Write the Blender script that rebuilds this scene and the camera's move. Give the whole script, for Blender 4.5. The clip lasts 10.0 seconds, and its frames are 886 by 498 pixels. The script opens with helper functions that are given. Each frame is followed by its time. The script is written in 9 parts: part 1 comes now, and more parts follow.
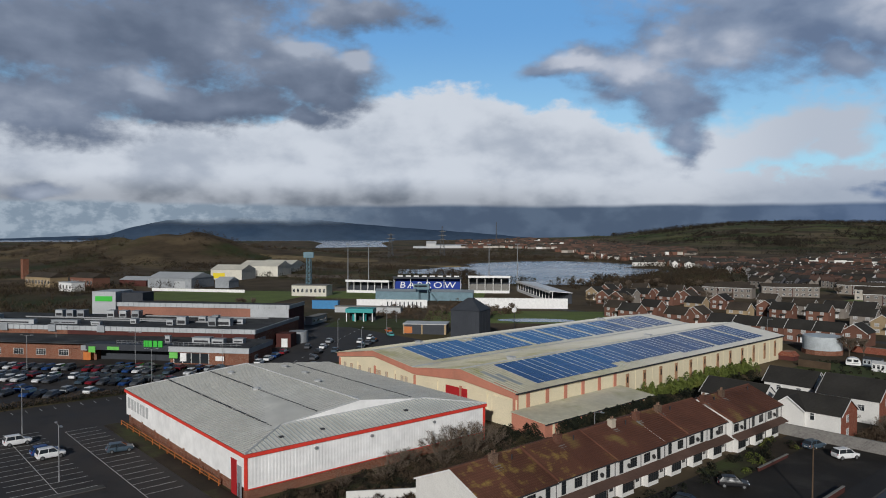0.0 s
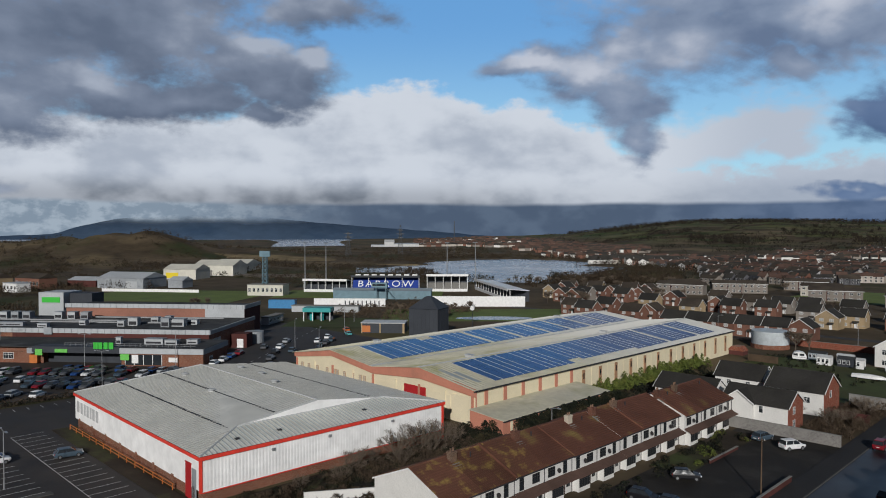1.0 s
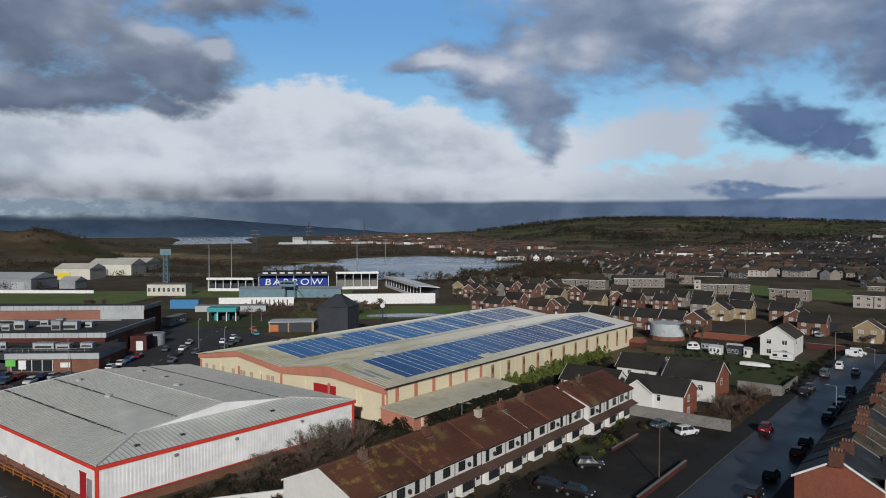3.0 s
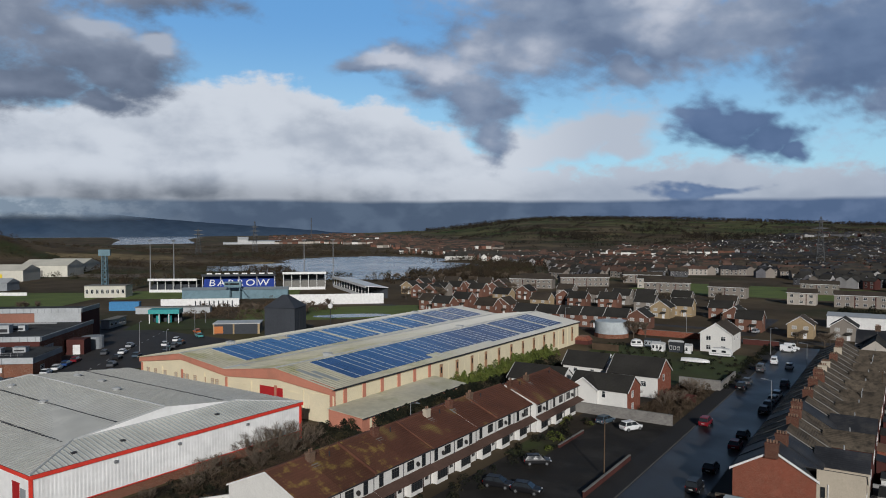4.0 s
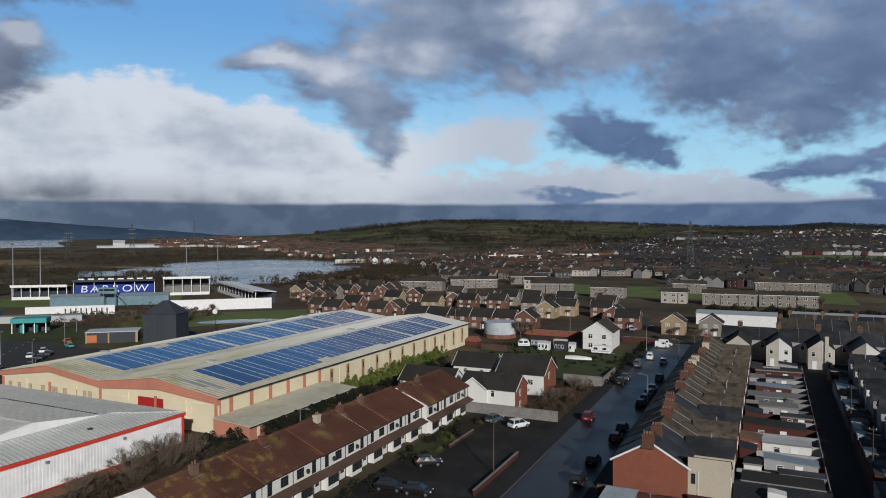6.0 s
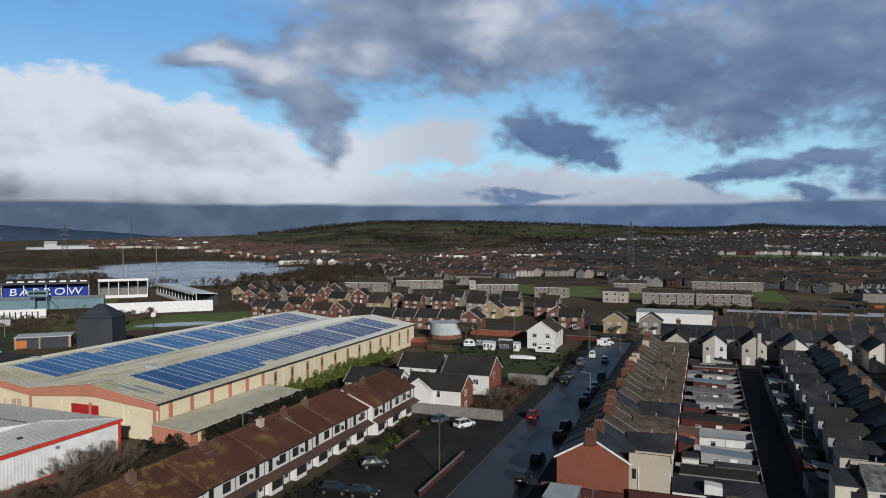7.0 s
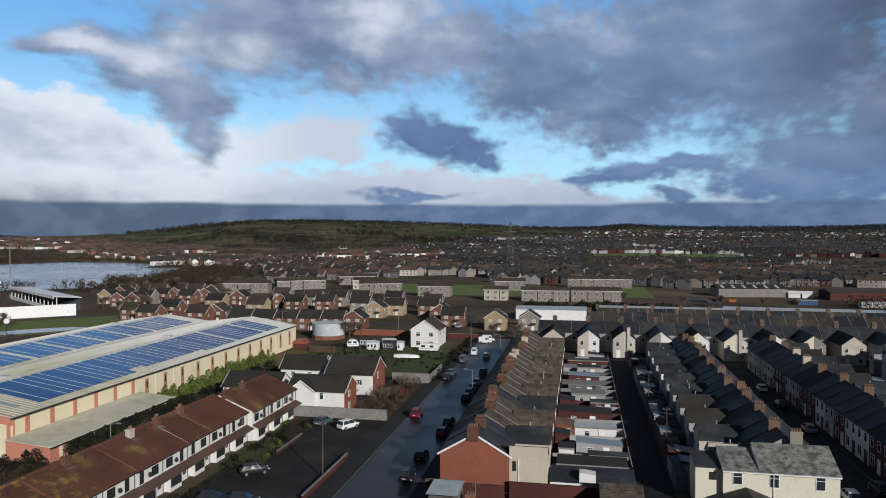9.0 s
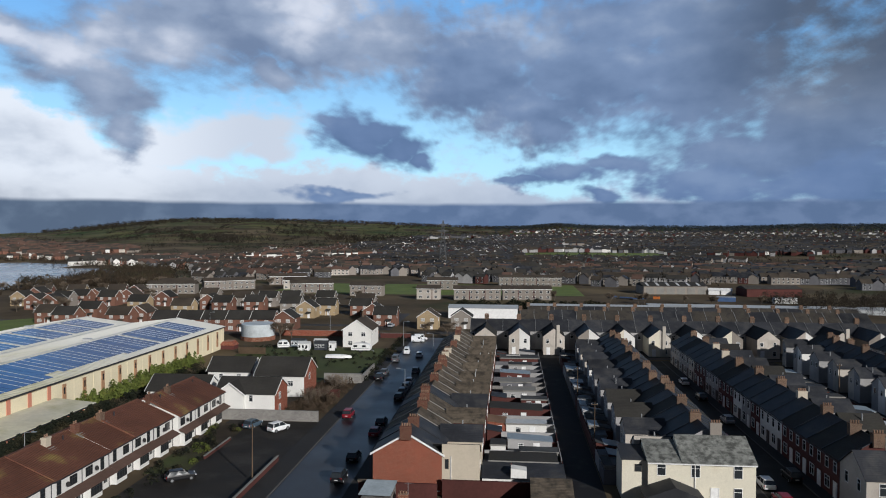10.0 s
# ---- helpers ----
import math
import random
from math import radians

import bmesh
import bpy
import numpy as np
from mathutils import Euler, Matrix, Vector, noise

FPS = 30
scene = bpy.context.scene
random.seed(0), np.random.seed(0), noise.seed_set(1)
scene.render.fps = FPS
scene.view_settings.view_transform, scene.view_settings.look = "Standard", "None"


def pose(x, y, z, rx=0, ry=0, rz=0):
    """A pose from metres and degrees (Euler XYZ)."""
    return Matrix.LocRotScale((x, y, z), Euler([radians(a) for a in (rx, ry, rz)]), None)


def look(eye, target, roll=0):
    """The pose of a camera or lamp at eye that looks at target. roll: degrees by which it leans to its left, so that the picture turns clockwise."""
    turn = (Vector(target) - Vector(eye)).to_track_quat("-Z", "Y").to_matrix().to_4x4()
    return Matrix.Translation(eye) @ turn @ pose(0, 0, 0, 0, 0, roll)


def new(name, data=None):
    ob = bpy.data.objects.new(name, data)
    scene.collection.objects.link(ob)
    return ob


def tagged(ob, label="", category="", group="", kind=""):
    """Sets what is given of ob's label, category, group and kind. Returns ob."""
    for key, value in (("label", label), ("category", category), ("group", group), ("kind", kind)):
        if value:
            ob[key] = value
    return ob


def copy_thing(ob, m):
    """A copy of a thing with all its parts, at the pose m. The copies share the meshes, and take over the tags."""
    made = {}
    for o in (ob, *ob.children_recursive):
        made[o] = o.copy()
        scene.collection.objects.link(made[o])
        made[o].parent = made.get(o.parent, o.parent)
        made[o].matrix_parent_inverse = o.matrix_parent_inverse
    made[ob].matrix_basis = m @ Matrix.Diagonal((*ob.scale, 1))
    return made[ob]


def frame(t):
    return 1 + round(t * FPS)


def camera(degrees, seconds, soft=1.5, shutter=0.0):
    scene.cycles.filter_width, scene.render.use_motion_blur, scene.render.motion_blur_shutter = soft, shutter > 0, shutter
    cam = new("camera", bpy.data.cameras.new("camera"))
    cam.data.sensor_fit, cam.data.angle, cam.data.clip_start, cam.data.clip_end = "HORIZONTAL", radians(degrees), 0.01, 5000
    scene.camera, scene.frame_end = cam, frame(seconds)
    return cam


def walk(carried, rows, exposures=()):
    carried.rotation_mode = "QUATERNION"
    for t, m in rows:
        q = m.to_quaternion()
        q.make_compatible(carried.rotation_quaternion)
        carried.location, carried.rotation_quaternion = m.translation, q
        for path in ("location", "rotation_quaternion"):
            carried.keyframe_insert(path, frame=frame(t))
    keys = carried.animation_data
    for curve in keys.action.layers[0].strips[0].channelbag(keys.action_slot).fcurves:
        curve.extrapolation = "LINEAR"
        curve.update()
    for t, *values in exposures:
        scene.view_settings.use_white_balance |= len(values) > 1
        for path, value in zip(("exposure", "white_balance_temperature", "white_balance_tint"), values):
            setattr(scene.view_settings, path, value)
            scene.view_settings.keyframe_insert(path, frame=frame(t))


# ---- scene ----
cam = camera(64.05, 10.0, soft=1.0)
EYE = 35.0
# seconds, yaw, pitch, roll: the drone hovers and turns on the spot
PATH = [
    (0.0, 48.45, -1.2, -0.11),
    (0.5, 46.78, -1.28, -0.09),
    (1.0, 45.06, -1.32, -0.02),
    (1.5, 43.32, -1.42, 0.06),
    (2.0, 41.53, -1.48, 0.07),
    (2.5, 39.72, -1.52, 0.05),
    (4.0, 33.62, -1.57, 0.04),
    (4.5, 31.42, -1.55, 0.05),
    (5.0, 29.22, -1.51, 0.06),
    (5.5, 27.01, -1.43, 0.02),
    (7.0, 20.4, -1.28, 0.02),
    (7.5, 18.2, -1.32, 0.01),
    (8.0, 15.98, -1.32, -0.01),
    (8.5, 13.61, -1.32, -0.01),
    (9.0, 10.99, -1.32, -0.02),
    (9.5, 8.42, -1.36, -0.06),
    (10.0, 5.54, -1.38, -0.09),
]
walk(cam, [(t, pose(0, 0, EYE, 90 + pitch, roll, yaw)) for t, yaw, pitch, roll in PATH],
     exposures=[(0.0, -0.22, 6020, 10), (2.5, -0.22, 6020, 10), (5.0, -0.19, 6000, 10), (7.0, -0.09, 6000, 10), (8.5, 0.02, 6000, 10), (10.0, 0.18, 5980, 10)])

# ---------------------------------------------------------------- world and sun
SUN_AZ, SUN_EL = -141.0, 20.0   # azimuth to the left of +y, elevation


def make_world():
    world = bpy.data.worlds.new("sky")
    scene.world = world
    world.use_nodes = True
    nt = world.node_tree
    nt.nodes.clear()
    N, L = nt.nodes.new, nt.links.new

    def put(sock, v):
        if isinstance(v, (int, float)):
            sock.default_value = v
        elif isinstance(v, tuple):
            sock.default_value = v if len(v) == len(sock.default_value) else (*v, 1)
        else:
            L(v, sock)

    def m(op, a, b=0.0, c=0.0):
        n = N("ShaderNodeMath")
        n.operation = op
        for s, v in zip(n.inputs, (a, b, c)):
            put(s, v)
        return n.outputs[0]

    def step(x, lo, hi):
        n = N("ShaderNodeMapRange")
        n.interpolation_type = "SMOOTHSTEP"
        for i, v in enumerate((x, lo, hi, 0.0, 1.0)):
            put(n.inputs[i], v)
        return n.outputs[0]

    def mix(f, a, b):
        n = N("ShaderNodeMix")
        n.data_type = "RGBA"
        put(n.inputs[0], f), put(n.inputs[6], a), put(n.inputs[7], b)
        return n.outputs[2]

    def noise_at(vec, scale, detail=6.0, rough=0.55, color=False):
        n = N("ShaderNodeTexNoise")
        put(n.inputs["Vector"], vec)
        n.inputs["Scale"].default_value, n.inputs["Detail"].default_value, n.inputs["Roughness"].default_value = scale, detail, rough
        return n.outputs["Color" if color else "Fac"]

    way = N("ShaderNodeTexCoord").outputs["Generated"]
    xyz = N("ShaderNodeSeparateXYZ")
    L(way, xyz.inputs[0])
    x, y, z = xyz.outputs
    az = m("MULTIPLY", m("ARCTAN2", m("MULTIPLY", x, -1.0), y), 57.2958)
    el = m("MULTIPLY", m("ARCSINE", z), 57.2958)
    flat = N("ShaderNodeCombineXYZ")
    L(az, flat.inputs[0]), L(m("MULTIPLY", el, 1.6), flat.inputs[1])
    flat = flat.outputs[0]
    big = noise_at(flat, 0.11, 3.0, 0.45)
    fine = noise_at(flat, 0.30, 5.0, 0.5)
    warp = noise_at(flat, 0.17, 4.0, 0.5, True)
    sub = N("ShaderNodeVectorMath")
    sub.operation = "SUBTRACT"
    L(warp, sub.inputs[0])
    sub.inputs[1].default_value = (0.5, 0.5, 0.5)
    scl = N("ShaderNodeVectorMath")
    scl.operation = "SCALE"
    L(sub.outputs[0], scl.inputs[0])
    scl.inputs["Scale"].default_value = 4.0
    pos = N("ShaderNodeCombineXYZ")
    L(az, pos.inputs[0]), L(el, pos.inputs[1])
    add = N("ShaderNodeVectorMath")
    L(pos.outputs[0], add.inputs[0]), L(scl.outputs[0], add.inputs[1])
    wet = add.outputs[0]

    def shifted(v, dx, dy):
        n = N("ShaderNodeVectorMath")
        L(v, n.inputs[0])
        n.inputs[1].default_value = (dx, dy, 0)
        return n.outputs[0]

    def blobs(rows, wet):
        out = None
        for a, e, ra, re in rows:
            mp = N("ShaderNodeMapping")
            mp.vector_type = "TEXTURE"
            L(wet, mp.inputs["Vector"])
            mp.inputs["Location"].default_value = (a, e, 0)
            mp.inputs["Scale"].default_value = (ra * 2.0, re * 2.0, 1000)
            g = N("ShaderNodeTexGradient")
            g.gradient_type = "SPHERICAL"
            L(mp.outputs[0], g.inputs[0])
            out = g.outputs["Fac"] if out is None else m("MAXIMUM", out, g.outputs["Fac"])
        return out

    def edge(rows):
        """A height over the horizon for each azimuth, from rows of (azimuth, elevation)."""
        f = N("ShaderNodeMapRange")
        put(f.inputs[0], az)
        f.inputs[1].default_value, f.inputs[2].default_value = -180.0, 180.0
        ramp = N("ShaderNodeValToRGB")
        L(f.outputs[0], ramp.inputs[0])
        els = ramp.color_ramp.elements
        rows = sorted(rows)
        for i, (a, e) in enumerate(rows):
            p = (a + 180) / 360
            s = els[i] if i < 2 else els.new(p)
            s.position = p
        for s, (a, e) in zip(sorted(els, key=lambda s: s.position), rows):
            s.color = (e / 30, e / 30, e / 30, 1)
        return m("MULTIPLY", ramp.outputs[0], 30.0)

    # clear sky
    sky = N("ShaderNodeTexSky")
    sky.sky_type = "NISHITA"
    sky.sun_disc = False
    sky.sun_elevation, sky.sun_rotation = radians(SUN_EL), radians(-SUN_AZ)
    sky.air_density, sky.dust_density, sky.ozone_density = 1.0, 0.6, 1.2
    dim = N("ShaderNodeVectorMath")
    dim.operation = "SCALE"
    L(sky.outputs[0], dim.inputs[0])
    dim.inputs["Scale"].default_value = 0.1
    out = mix(0.65, dim.outputs[0], mix(step(el, 4.0, 17.0), (0.42, 0.78, 0.98), (0.15, 0.43, 0.83)))
    # relief: how much thicker the cloud is towards the light than here
    fine_up = noise_at(shifted(flat, -0.6, 1.2), 0.30, 5.0, 0.5)
    relief = m("MULTIPLY", m("SUBTRACT", fine, fine_up), 2.2)
    puff = m("SUBTRACT", noise_at(flat, 0.42, 7.0, 0.55), 0.5)
    wisp = m("SUBTRACT", noise_at(flat, 0.85, 5.0, 0.6), 0.5)
    lump = m("ADD", m("MULTIPLY", big, 0.76), m("MULTIPLY", fine, 0.24))
    lit = m("ADD", lump, m("MULTIPLY", relief, 0.085))
    glow_at = step(blobs(LIT, wet), 0.25, 0.95)
    # thin high haze that softens the blue
    haze = m("MULTIPLY", step(m("ADD", lump, m("MULTIPLY", wisp, 0.5)), 0.50, 0.72), step(az, 36.0, 20.0))
    out = mix(m("MULTIPLY", haze, 0.6), out, (0.46, 0.58, 0.71))
    # white cumulus bank: crisp knobbly top, softer and greyer below
    top = edge(BANK)
    ruff = m("ADD", m("MULTIPLY", m("SUBTRACT", fine, 0.5), 3.0), m("MULTIPLY", wisp, 1.6))
    gap = m("SUBTRACT", m("ADD", top, ruff), el)
    bank = m("MAXIMUM", step(gap, -0.35, 0.75), step(m("ADD", blobs(SOFT, wet), m("MULTIPLY", puff, 0.5)), 0.40, 0.72))
    white = mix(step(lit, 0.33, 0.60), (0.48, 0.515, 0.57), (0.73, 0.75, 0.775))
    white = mix(step(gap, 0.2, 2.6), (0.74, 0.76, 0.785), white)
    base = m("MULTIPLY", step(el, 4.7, 2.5), m("ADD", 0.30, m("MULTIPLY", step(az, 34.0, 47.0), 0.70)))
    white = mix(base, white, mix(step(lit, 0.34, 0.62), (0.155, 0.175, 0.205), (0.46, 0.475, 0.50)))
    white = mix(step(az, 7.0, -9.0), white, mix(step(lit, 0.36, 0.58), (0.21, 0.28, 0.41), (0.44, 0.52, 0.63)))
    white = mix(m("MULTIPLY", step(az, 30.0, 20.0), 0.55), white, (0.40, 0.45, 0.53))
    out = mix(bank, out, white)
    # grey and blue-grey clouds in front: bright upper rims, dark bellies
    for rows, cut, wide, rough, dark, body, rim in (
            (WEST, 0.31, 0.44, 0.55, (0.14, 0.172, 0.235), (0.22, 0.257, 0.33), (0.46, 0.495, 0.56)),
            (MID, 0.27, 0.50, 0.60, (0.16, 0.21, 0.31), (0.275, 0.33, 0.43), (0.62, 0.635, 0.685)),
            (EAST, 0.28, 0.48, 0.55, (0.125, 0.18, 0.29), (0.18, 0.245, 0.37), (0.35, 0.41, 0.51)),
            (BLUE, 0.30, 0.44, 0.55, (0.105, 0.165, 0.285), (0.135, 0.20, 0.335), (0.20, 0.27, 0.40))):
        here = blobs(rows, wet)
        below = m("SUBTRACT", blobs(rows, shifted(wet, 0.6, 1.5)), here)
        shade = m("SUBTRACT", m("ADD", lit, m("MULTIPLY", glow_at, 0.24)), m("MULTIPLY", below, 0.32))
        tone = mix(step(shade, 0.32, 0.60), dark, body)
        tone = mix(step(shade, 0.54, 0.88), tone, rim)
        if rows is EAST:
            tone = mix(m("MULTIPLY", step(az, -9.0, -24.0), step(el, 4.0, 13.0)), tone, mix(step(lump, 0.4, 0.62), (0.070, 0.096, 0.142), (0.115, 0.142, 0.19)))
        ragged = m("ADD", m("MULTIPLY", puff, rough), m("MULTIPLY", wisp, 0.32))
        out = mix(step(m("ADD", here, ragged), cut, cut + wide), out, tone)
    # rain-dark band under the bank, paler towards the sea
    veil = mix(step(az, 34.0, 8.0), mix(step(fine, 0.42, 0.62), (0.092, 0.125, 0.180), (0.125, 0.165, 0.225)), mix(step(fine, 0.42, 0.62), (0.105, 0.155, 0.255), (0.145, 0.20, 0.31)))
    veil = mix(step(az, 50.0, 68.0), veil, mix(step(noise_at(flat, 0.5, 5.0, 0.6), 0.44, 0.60), (0.27, 0.33, 0.39), (0.42, 0.48, 0.53)))
    under = m("SUBTRACT", m("ADD", 2.35, m("MULTIPLY", m("SUBTRACT", big, 0.5), 0.7)), el)
    out = mix(step(under, -0.12, 0.28), out, veil)
    # overhead and behind, unseen: sky made far darker to cut the fill light
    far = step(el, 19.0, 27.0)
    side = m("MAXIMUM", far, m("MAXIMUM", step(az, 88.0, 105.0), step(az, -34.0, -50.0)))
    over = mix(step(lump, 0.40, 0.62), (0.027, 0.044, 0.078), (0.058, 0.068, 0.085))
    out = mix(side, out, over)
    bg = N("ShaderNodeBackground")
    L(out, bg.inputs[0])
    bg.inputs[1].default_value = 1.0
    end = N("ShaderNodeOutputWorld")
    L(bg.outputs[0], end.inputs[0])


# azimuth, elevation of the white bank's upper edge
BANK = [(-179, 4), (-60, 3), (-26.4, 2.5), (-8.6, 2.9), (-2, 3.2), (1.6, 4.6), (8.5, 4.7), (10.9, 5.5), (13.8, 5.8), (16.8, 5.1), (22.7, 4.6), (26.1, 5.3), (28.5, 5.7), (31, 6.9), (32.7, 8.0),
        (34.4, 8.9), (36.1, 9.5), (38.7, 10.4), (41.4, 10.1), (43.9, 10.8), (45.5, 11.7), (48.6, 11.8), (52.3, 11.5), (55, 11.0), (58.6, 9.7), (63.3, 8.8), (69.5, 9.0), (80.4, 8.0), (110, 5), (179, 4)]
# azimuth, elevation and half sizes of cloud masses: the grey western one, the middle one with its tail, the eastern deck, dark scud, sunlit knobs, pale soft cloud
WEST = [(85.0, 10.9, 6.5, 5.6), (77.0, 13.8, 9.1, 4.1), (68.3, 14.8, 10.0, 4.2), (61.2, 12.8, 4.8, 2.5), (58.6, 11.9, 4.2, 2.8), (56.3, 11.8, 2.7, 2.6), (71.5, 10.3, 10.7, 2.2), (77.7, 8.8, 6.2, 2.5),
        (64.6, 10.2, 6.7, 1.9), (55.0, 17.2, 5.8, 1.6), (59.4, 14.0, 2.6, 1.3), (55.9, 13.5, 2.0, 1.1), (78.1, 2.9, 2.4, 0.6), (58.6, 9.3, 3.1, 1.0)]
MID = [(29.7, 8.0, 1.6, 2.9), (30.6, 10.2, 2.8, 2.2), (33.0, 12.2, 4.6, 2.0), (36.6, 13.0, 3.6, 1.1), (39.4, 12.6, 2.4, 0.7), (29.5, 13.6, 4.8, 2.5), (26.0, 15.0, 5.6, 3.5), (21.3, 15.2, 5.8, 3.5),
       (16.0, 15.0, 6.4, 3.6), (10.2, 15.0, 6.1, 3.2), (5.8, 12.2, 3.2, 2.8), (3.2, 13.1, 5.5, 4.2), (0.3, 10.5, 3.5, 3.3), (-1.6, 8.0, 1.8, 1.8), (19.1, 12.2, 2.6, 1.1), (20.4, 17.3, 13.1, 2.4)]
EAST = [(2.6, 12.5, 5.4, 3.2), (-2.4, 9.9, 4.5, 2.8), (-3.5, 7.9, 2.4, 1.5), (-6.3, 12.7, 8.6, 4.8), (-14.7, 12.2, 8.8, 6.1), (-16.8, 5.7, 6.6, 2.9), (-22.4, 6.5, 7.1, 5.5), (-26.1, 10.0, 5.0, 7.4),
        (-12.7, 16.0, 16.1, 2.8), (-31.7, 7.7, 6.4, 9.2)]
BLUE = [(12.4, 7.8, 3.3, 1.8), (9.1, 6.8, 2.7, 1.4), (6.9, 5.5, 1.3, 1.0), (14.3, 8.4, 1.5, 0.8), (10.7, 8.2, 2.5, 1.1), (-4.2, 4.5, 4.6, 0.9), (-0.9, 3.9, 2.6, 0.6), (-8.1, 5.0, 2.6, 0.8),
        (-14.8, 3.6, 6.0, 1.1), (13.9, 3.0, 4.2, 0.35), (-6.9, 3.0, 1.7, 0.4), (-23.4, 3.5, 5.2, 1.8)]
LIT = [(59.4, 14.6, 2.4, 0.9), (55.8, 13.7, 1.8, 0.8), (70.7, 11.1, 3.1, 1.0), (76.3, 5.2, 4.3, 0.6), (33.5, 12.6, 4.7, 1.4), (37.5, 13.1, 2.7, 0.6), (26.2, 13.3, 3.2, 1.7), (16.9, 15.9, 3.9, 1.6),
       (-1.9, 15.4, 3.1, 2.5), (-9.8, 9.2, 5.1, 1.1), (17.4, 17.0, 3.5, 1.0)]
SOFT = [(24.0, 7.2, 5.4, 2.0), (27.0, 6.6, 3.0, 2.2), (20.6, 7.4, 4.4, 1.4), (19.5, 6.2, 2.6, 1.0)]
make_world()

sun = new("sun", bpy.data.lights.new("sun", "SUN"))
sun.data.energy, sun.data.angle, sun.data.color = 3.7, radians(0.6), (1.0, 0.93, 0.83)
_a, _e = radians(SUN_AZ), radians(SUN_EL)
sun.matrix_world = look((-math.sin(_a) * math.cos(_e) * 300, math.cos(_a) * math.cos(_e) * 300, math.sin(_e) * 300), (0, 0, 0))

# ---------------------------------------------------------------- materials
def surface(name, colour, rough=0.8, metal=0.0, vary=0.25, size=3.0, grain=0.4, bump=0.15, stain=None, stain_size=9.0, stain_at=(0.5, 0.7), piece=0.0, spec=0.22,
            bond=None, ribs=None):
    """A procedural material: a base colour with grain and blotches, an optional second colour in patches, an optional running bond of courses
    (brick width, height, mortar colour), and optional fine ribs (spacing along one axis)."""
    mat = bpy.data.materials.new(name)
    mat.use_nodes = True
    nt = mat.node_tree
    N, L = nt.nodes.new, nt.links.new
    bsdf = nt.nodes["Principled BSDF"]
    where = N("ShaderNodeTexCoord").outputs["Object"] if piece < 0 else N("ShaderNodeNewGeometry").outputs["Position"]

    def noise_node(scale, detail=5.0):
        n = N("ShaderNodeTexNoise")
        L(where, n.inputs["Vector"])
        n.inputs["Scale"].default_value, n.inputs["Detail"].default_value, n.inputs["Roughness"].default_value = scale, detail, 0.6
        return n.outputs["Fac"]

    def ramp(fac, lo, hi, a=0.0, b=1.0):
        n = N("ShaderNodeMapRange")
        L(fac, n.inputs[0])
        n.inputs[1].default_value, n.inputs[2].default_value, n.inputs[3].default_value, n.inputs[4].default_value = lo, hi, a, b
        return n.outputs[0]

    def mix(f, a, b, kind="MIX"):
        n = N("ShaderNodeMix")
        n.data_type, n.blend_type = "RGBA", kind
        for s, v in ((n.inputs[0], f), (n.inputs[6], a), (n.inputs[7], b)):
            if isinstance(v, float):
                s.default_value = v
            elif isinstance(v, tuple):
                s.default_value = (*v, 1)
            else:
                L(v, s)
        return n.outputs[2]

    large, small = noise_node(1 / size), noise_node(1 / grain, 3.0)
    col = mix(ramp(large, 0.3, 0.7), tuple(c * (1 - vary) for c in colour), tuple(min(1, c * (1 + vary)) for c in colour))
    if bond:
        w, h, mortar = bond
        b = N("ShaderNodeTexBrick")
        swap = N("ShaderNodeVectorMath")
        swap.operation = "DOT_PRODUCT"
        L(where, swap.inputs[0])
        swap.inputs[1].default_value = (1, 1, 0)
        sep, comb = N("ShaderNodeSeparateXYZ"), N("ShaderNodeCombineXYZ")
        L(where, sep.inputs[0]), L(swap.outputs["Value"], comb.inputs[0]), L(sep.outputs[2], comb.inputs[1])
        L(comb.outputs[0], b.inputs["Vector"])
        b.inputs["Scale"].default_value, b.inputs["Brick Width"].default_value, b.inputs["Row Height"].default_value = 1.0, w, h
        b.inputs["Mortar Size"].default_value = h * 0.09
        L(col, b.inputs["Color1"])
        L(mix(1.0, col, (0.72, 0.70, 0.70), "MULTIPLY"), b.inputs["Color2"])
        b.inputs["Mortar"].default_value = (*mortar, 1)
        col = b.outputs["Color"]
    if stain:
        col = mix(ramp(noise_node(1 / stain_size, 8.0), *stain_at), col, stain)
    col = mix(0.6, col, mix(ramp(small, 0.25, 0.75), (0.78, 0.78, 0.78), (1.18, 1.18, 1.18)), "MULTIPLY")
    if piece > 0:
        info = N("ShaderNodeObjectInfo")
        isle = N("ShaderNodeNewGeometry")
        both = N("ShaderNodeMath")
        both.operation = "ADD"
        L(info.outputs["Random"], both.inputs[0]), L(isle.outputs["Random Per Island"], both.inputs[1])
        half = ramp(both.outputs[0], 0.0, 2.0, 1 - piece, 1 + piece)
        n = N("ShaderNodeVectorMath")
        n.operation = "SCALE"
        L(col, n.inputs[0]), L(half, n.inputs["Scale"])
        col = n.outputs[0]
    L(col, bsdf.inputs["Base Color"])
    bsdf.inputs["Metallic"].default_value = metal
    bsdf.inputs["Specular IOR Level"].default_value = spec
    L(ramp(large, 0.3, 0.7, max(0.03, rough - 0.08), min(1.0, rough + 0.08)), bsdf.inputs["Roughness"])
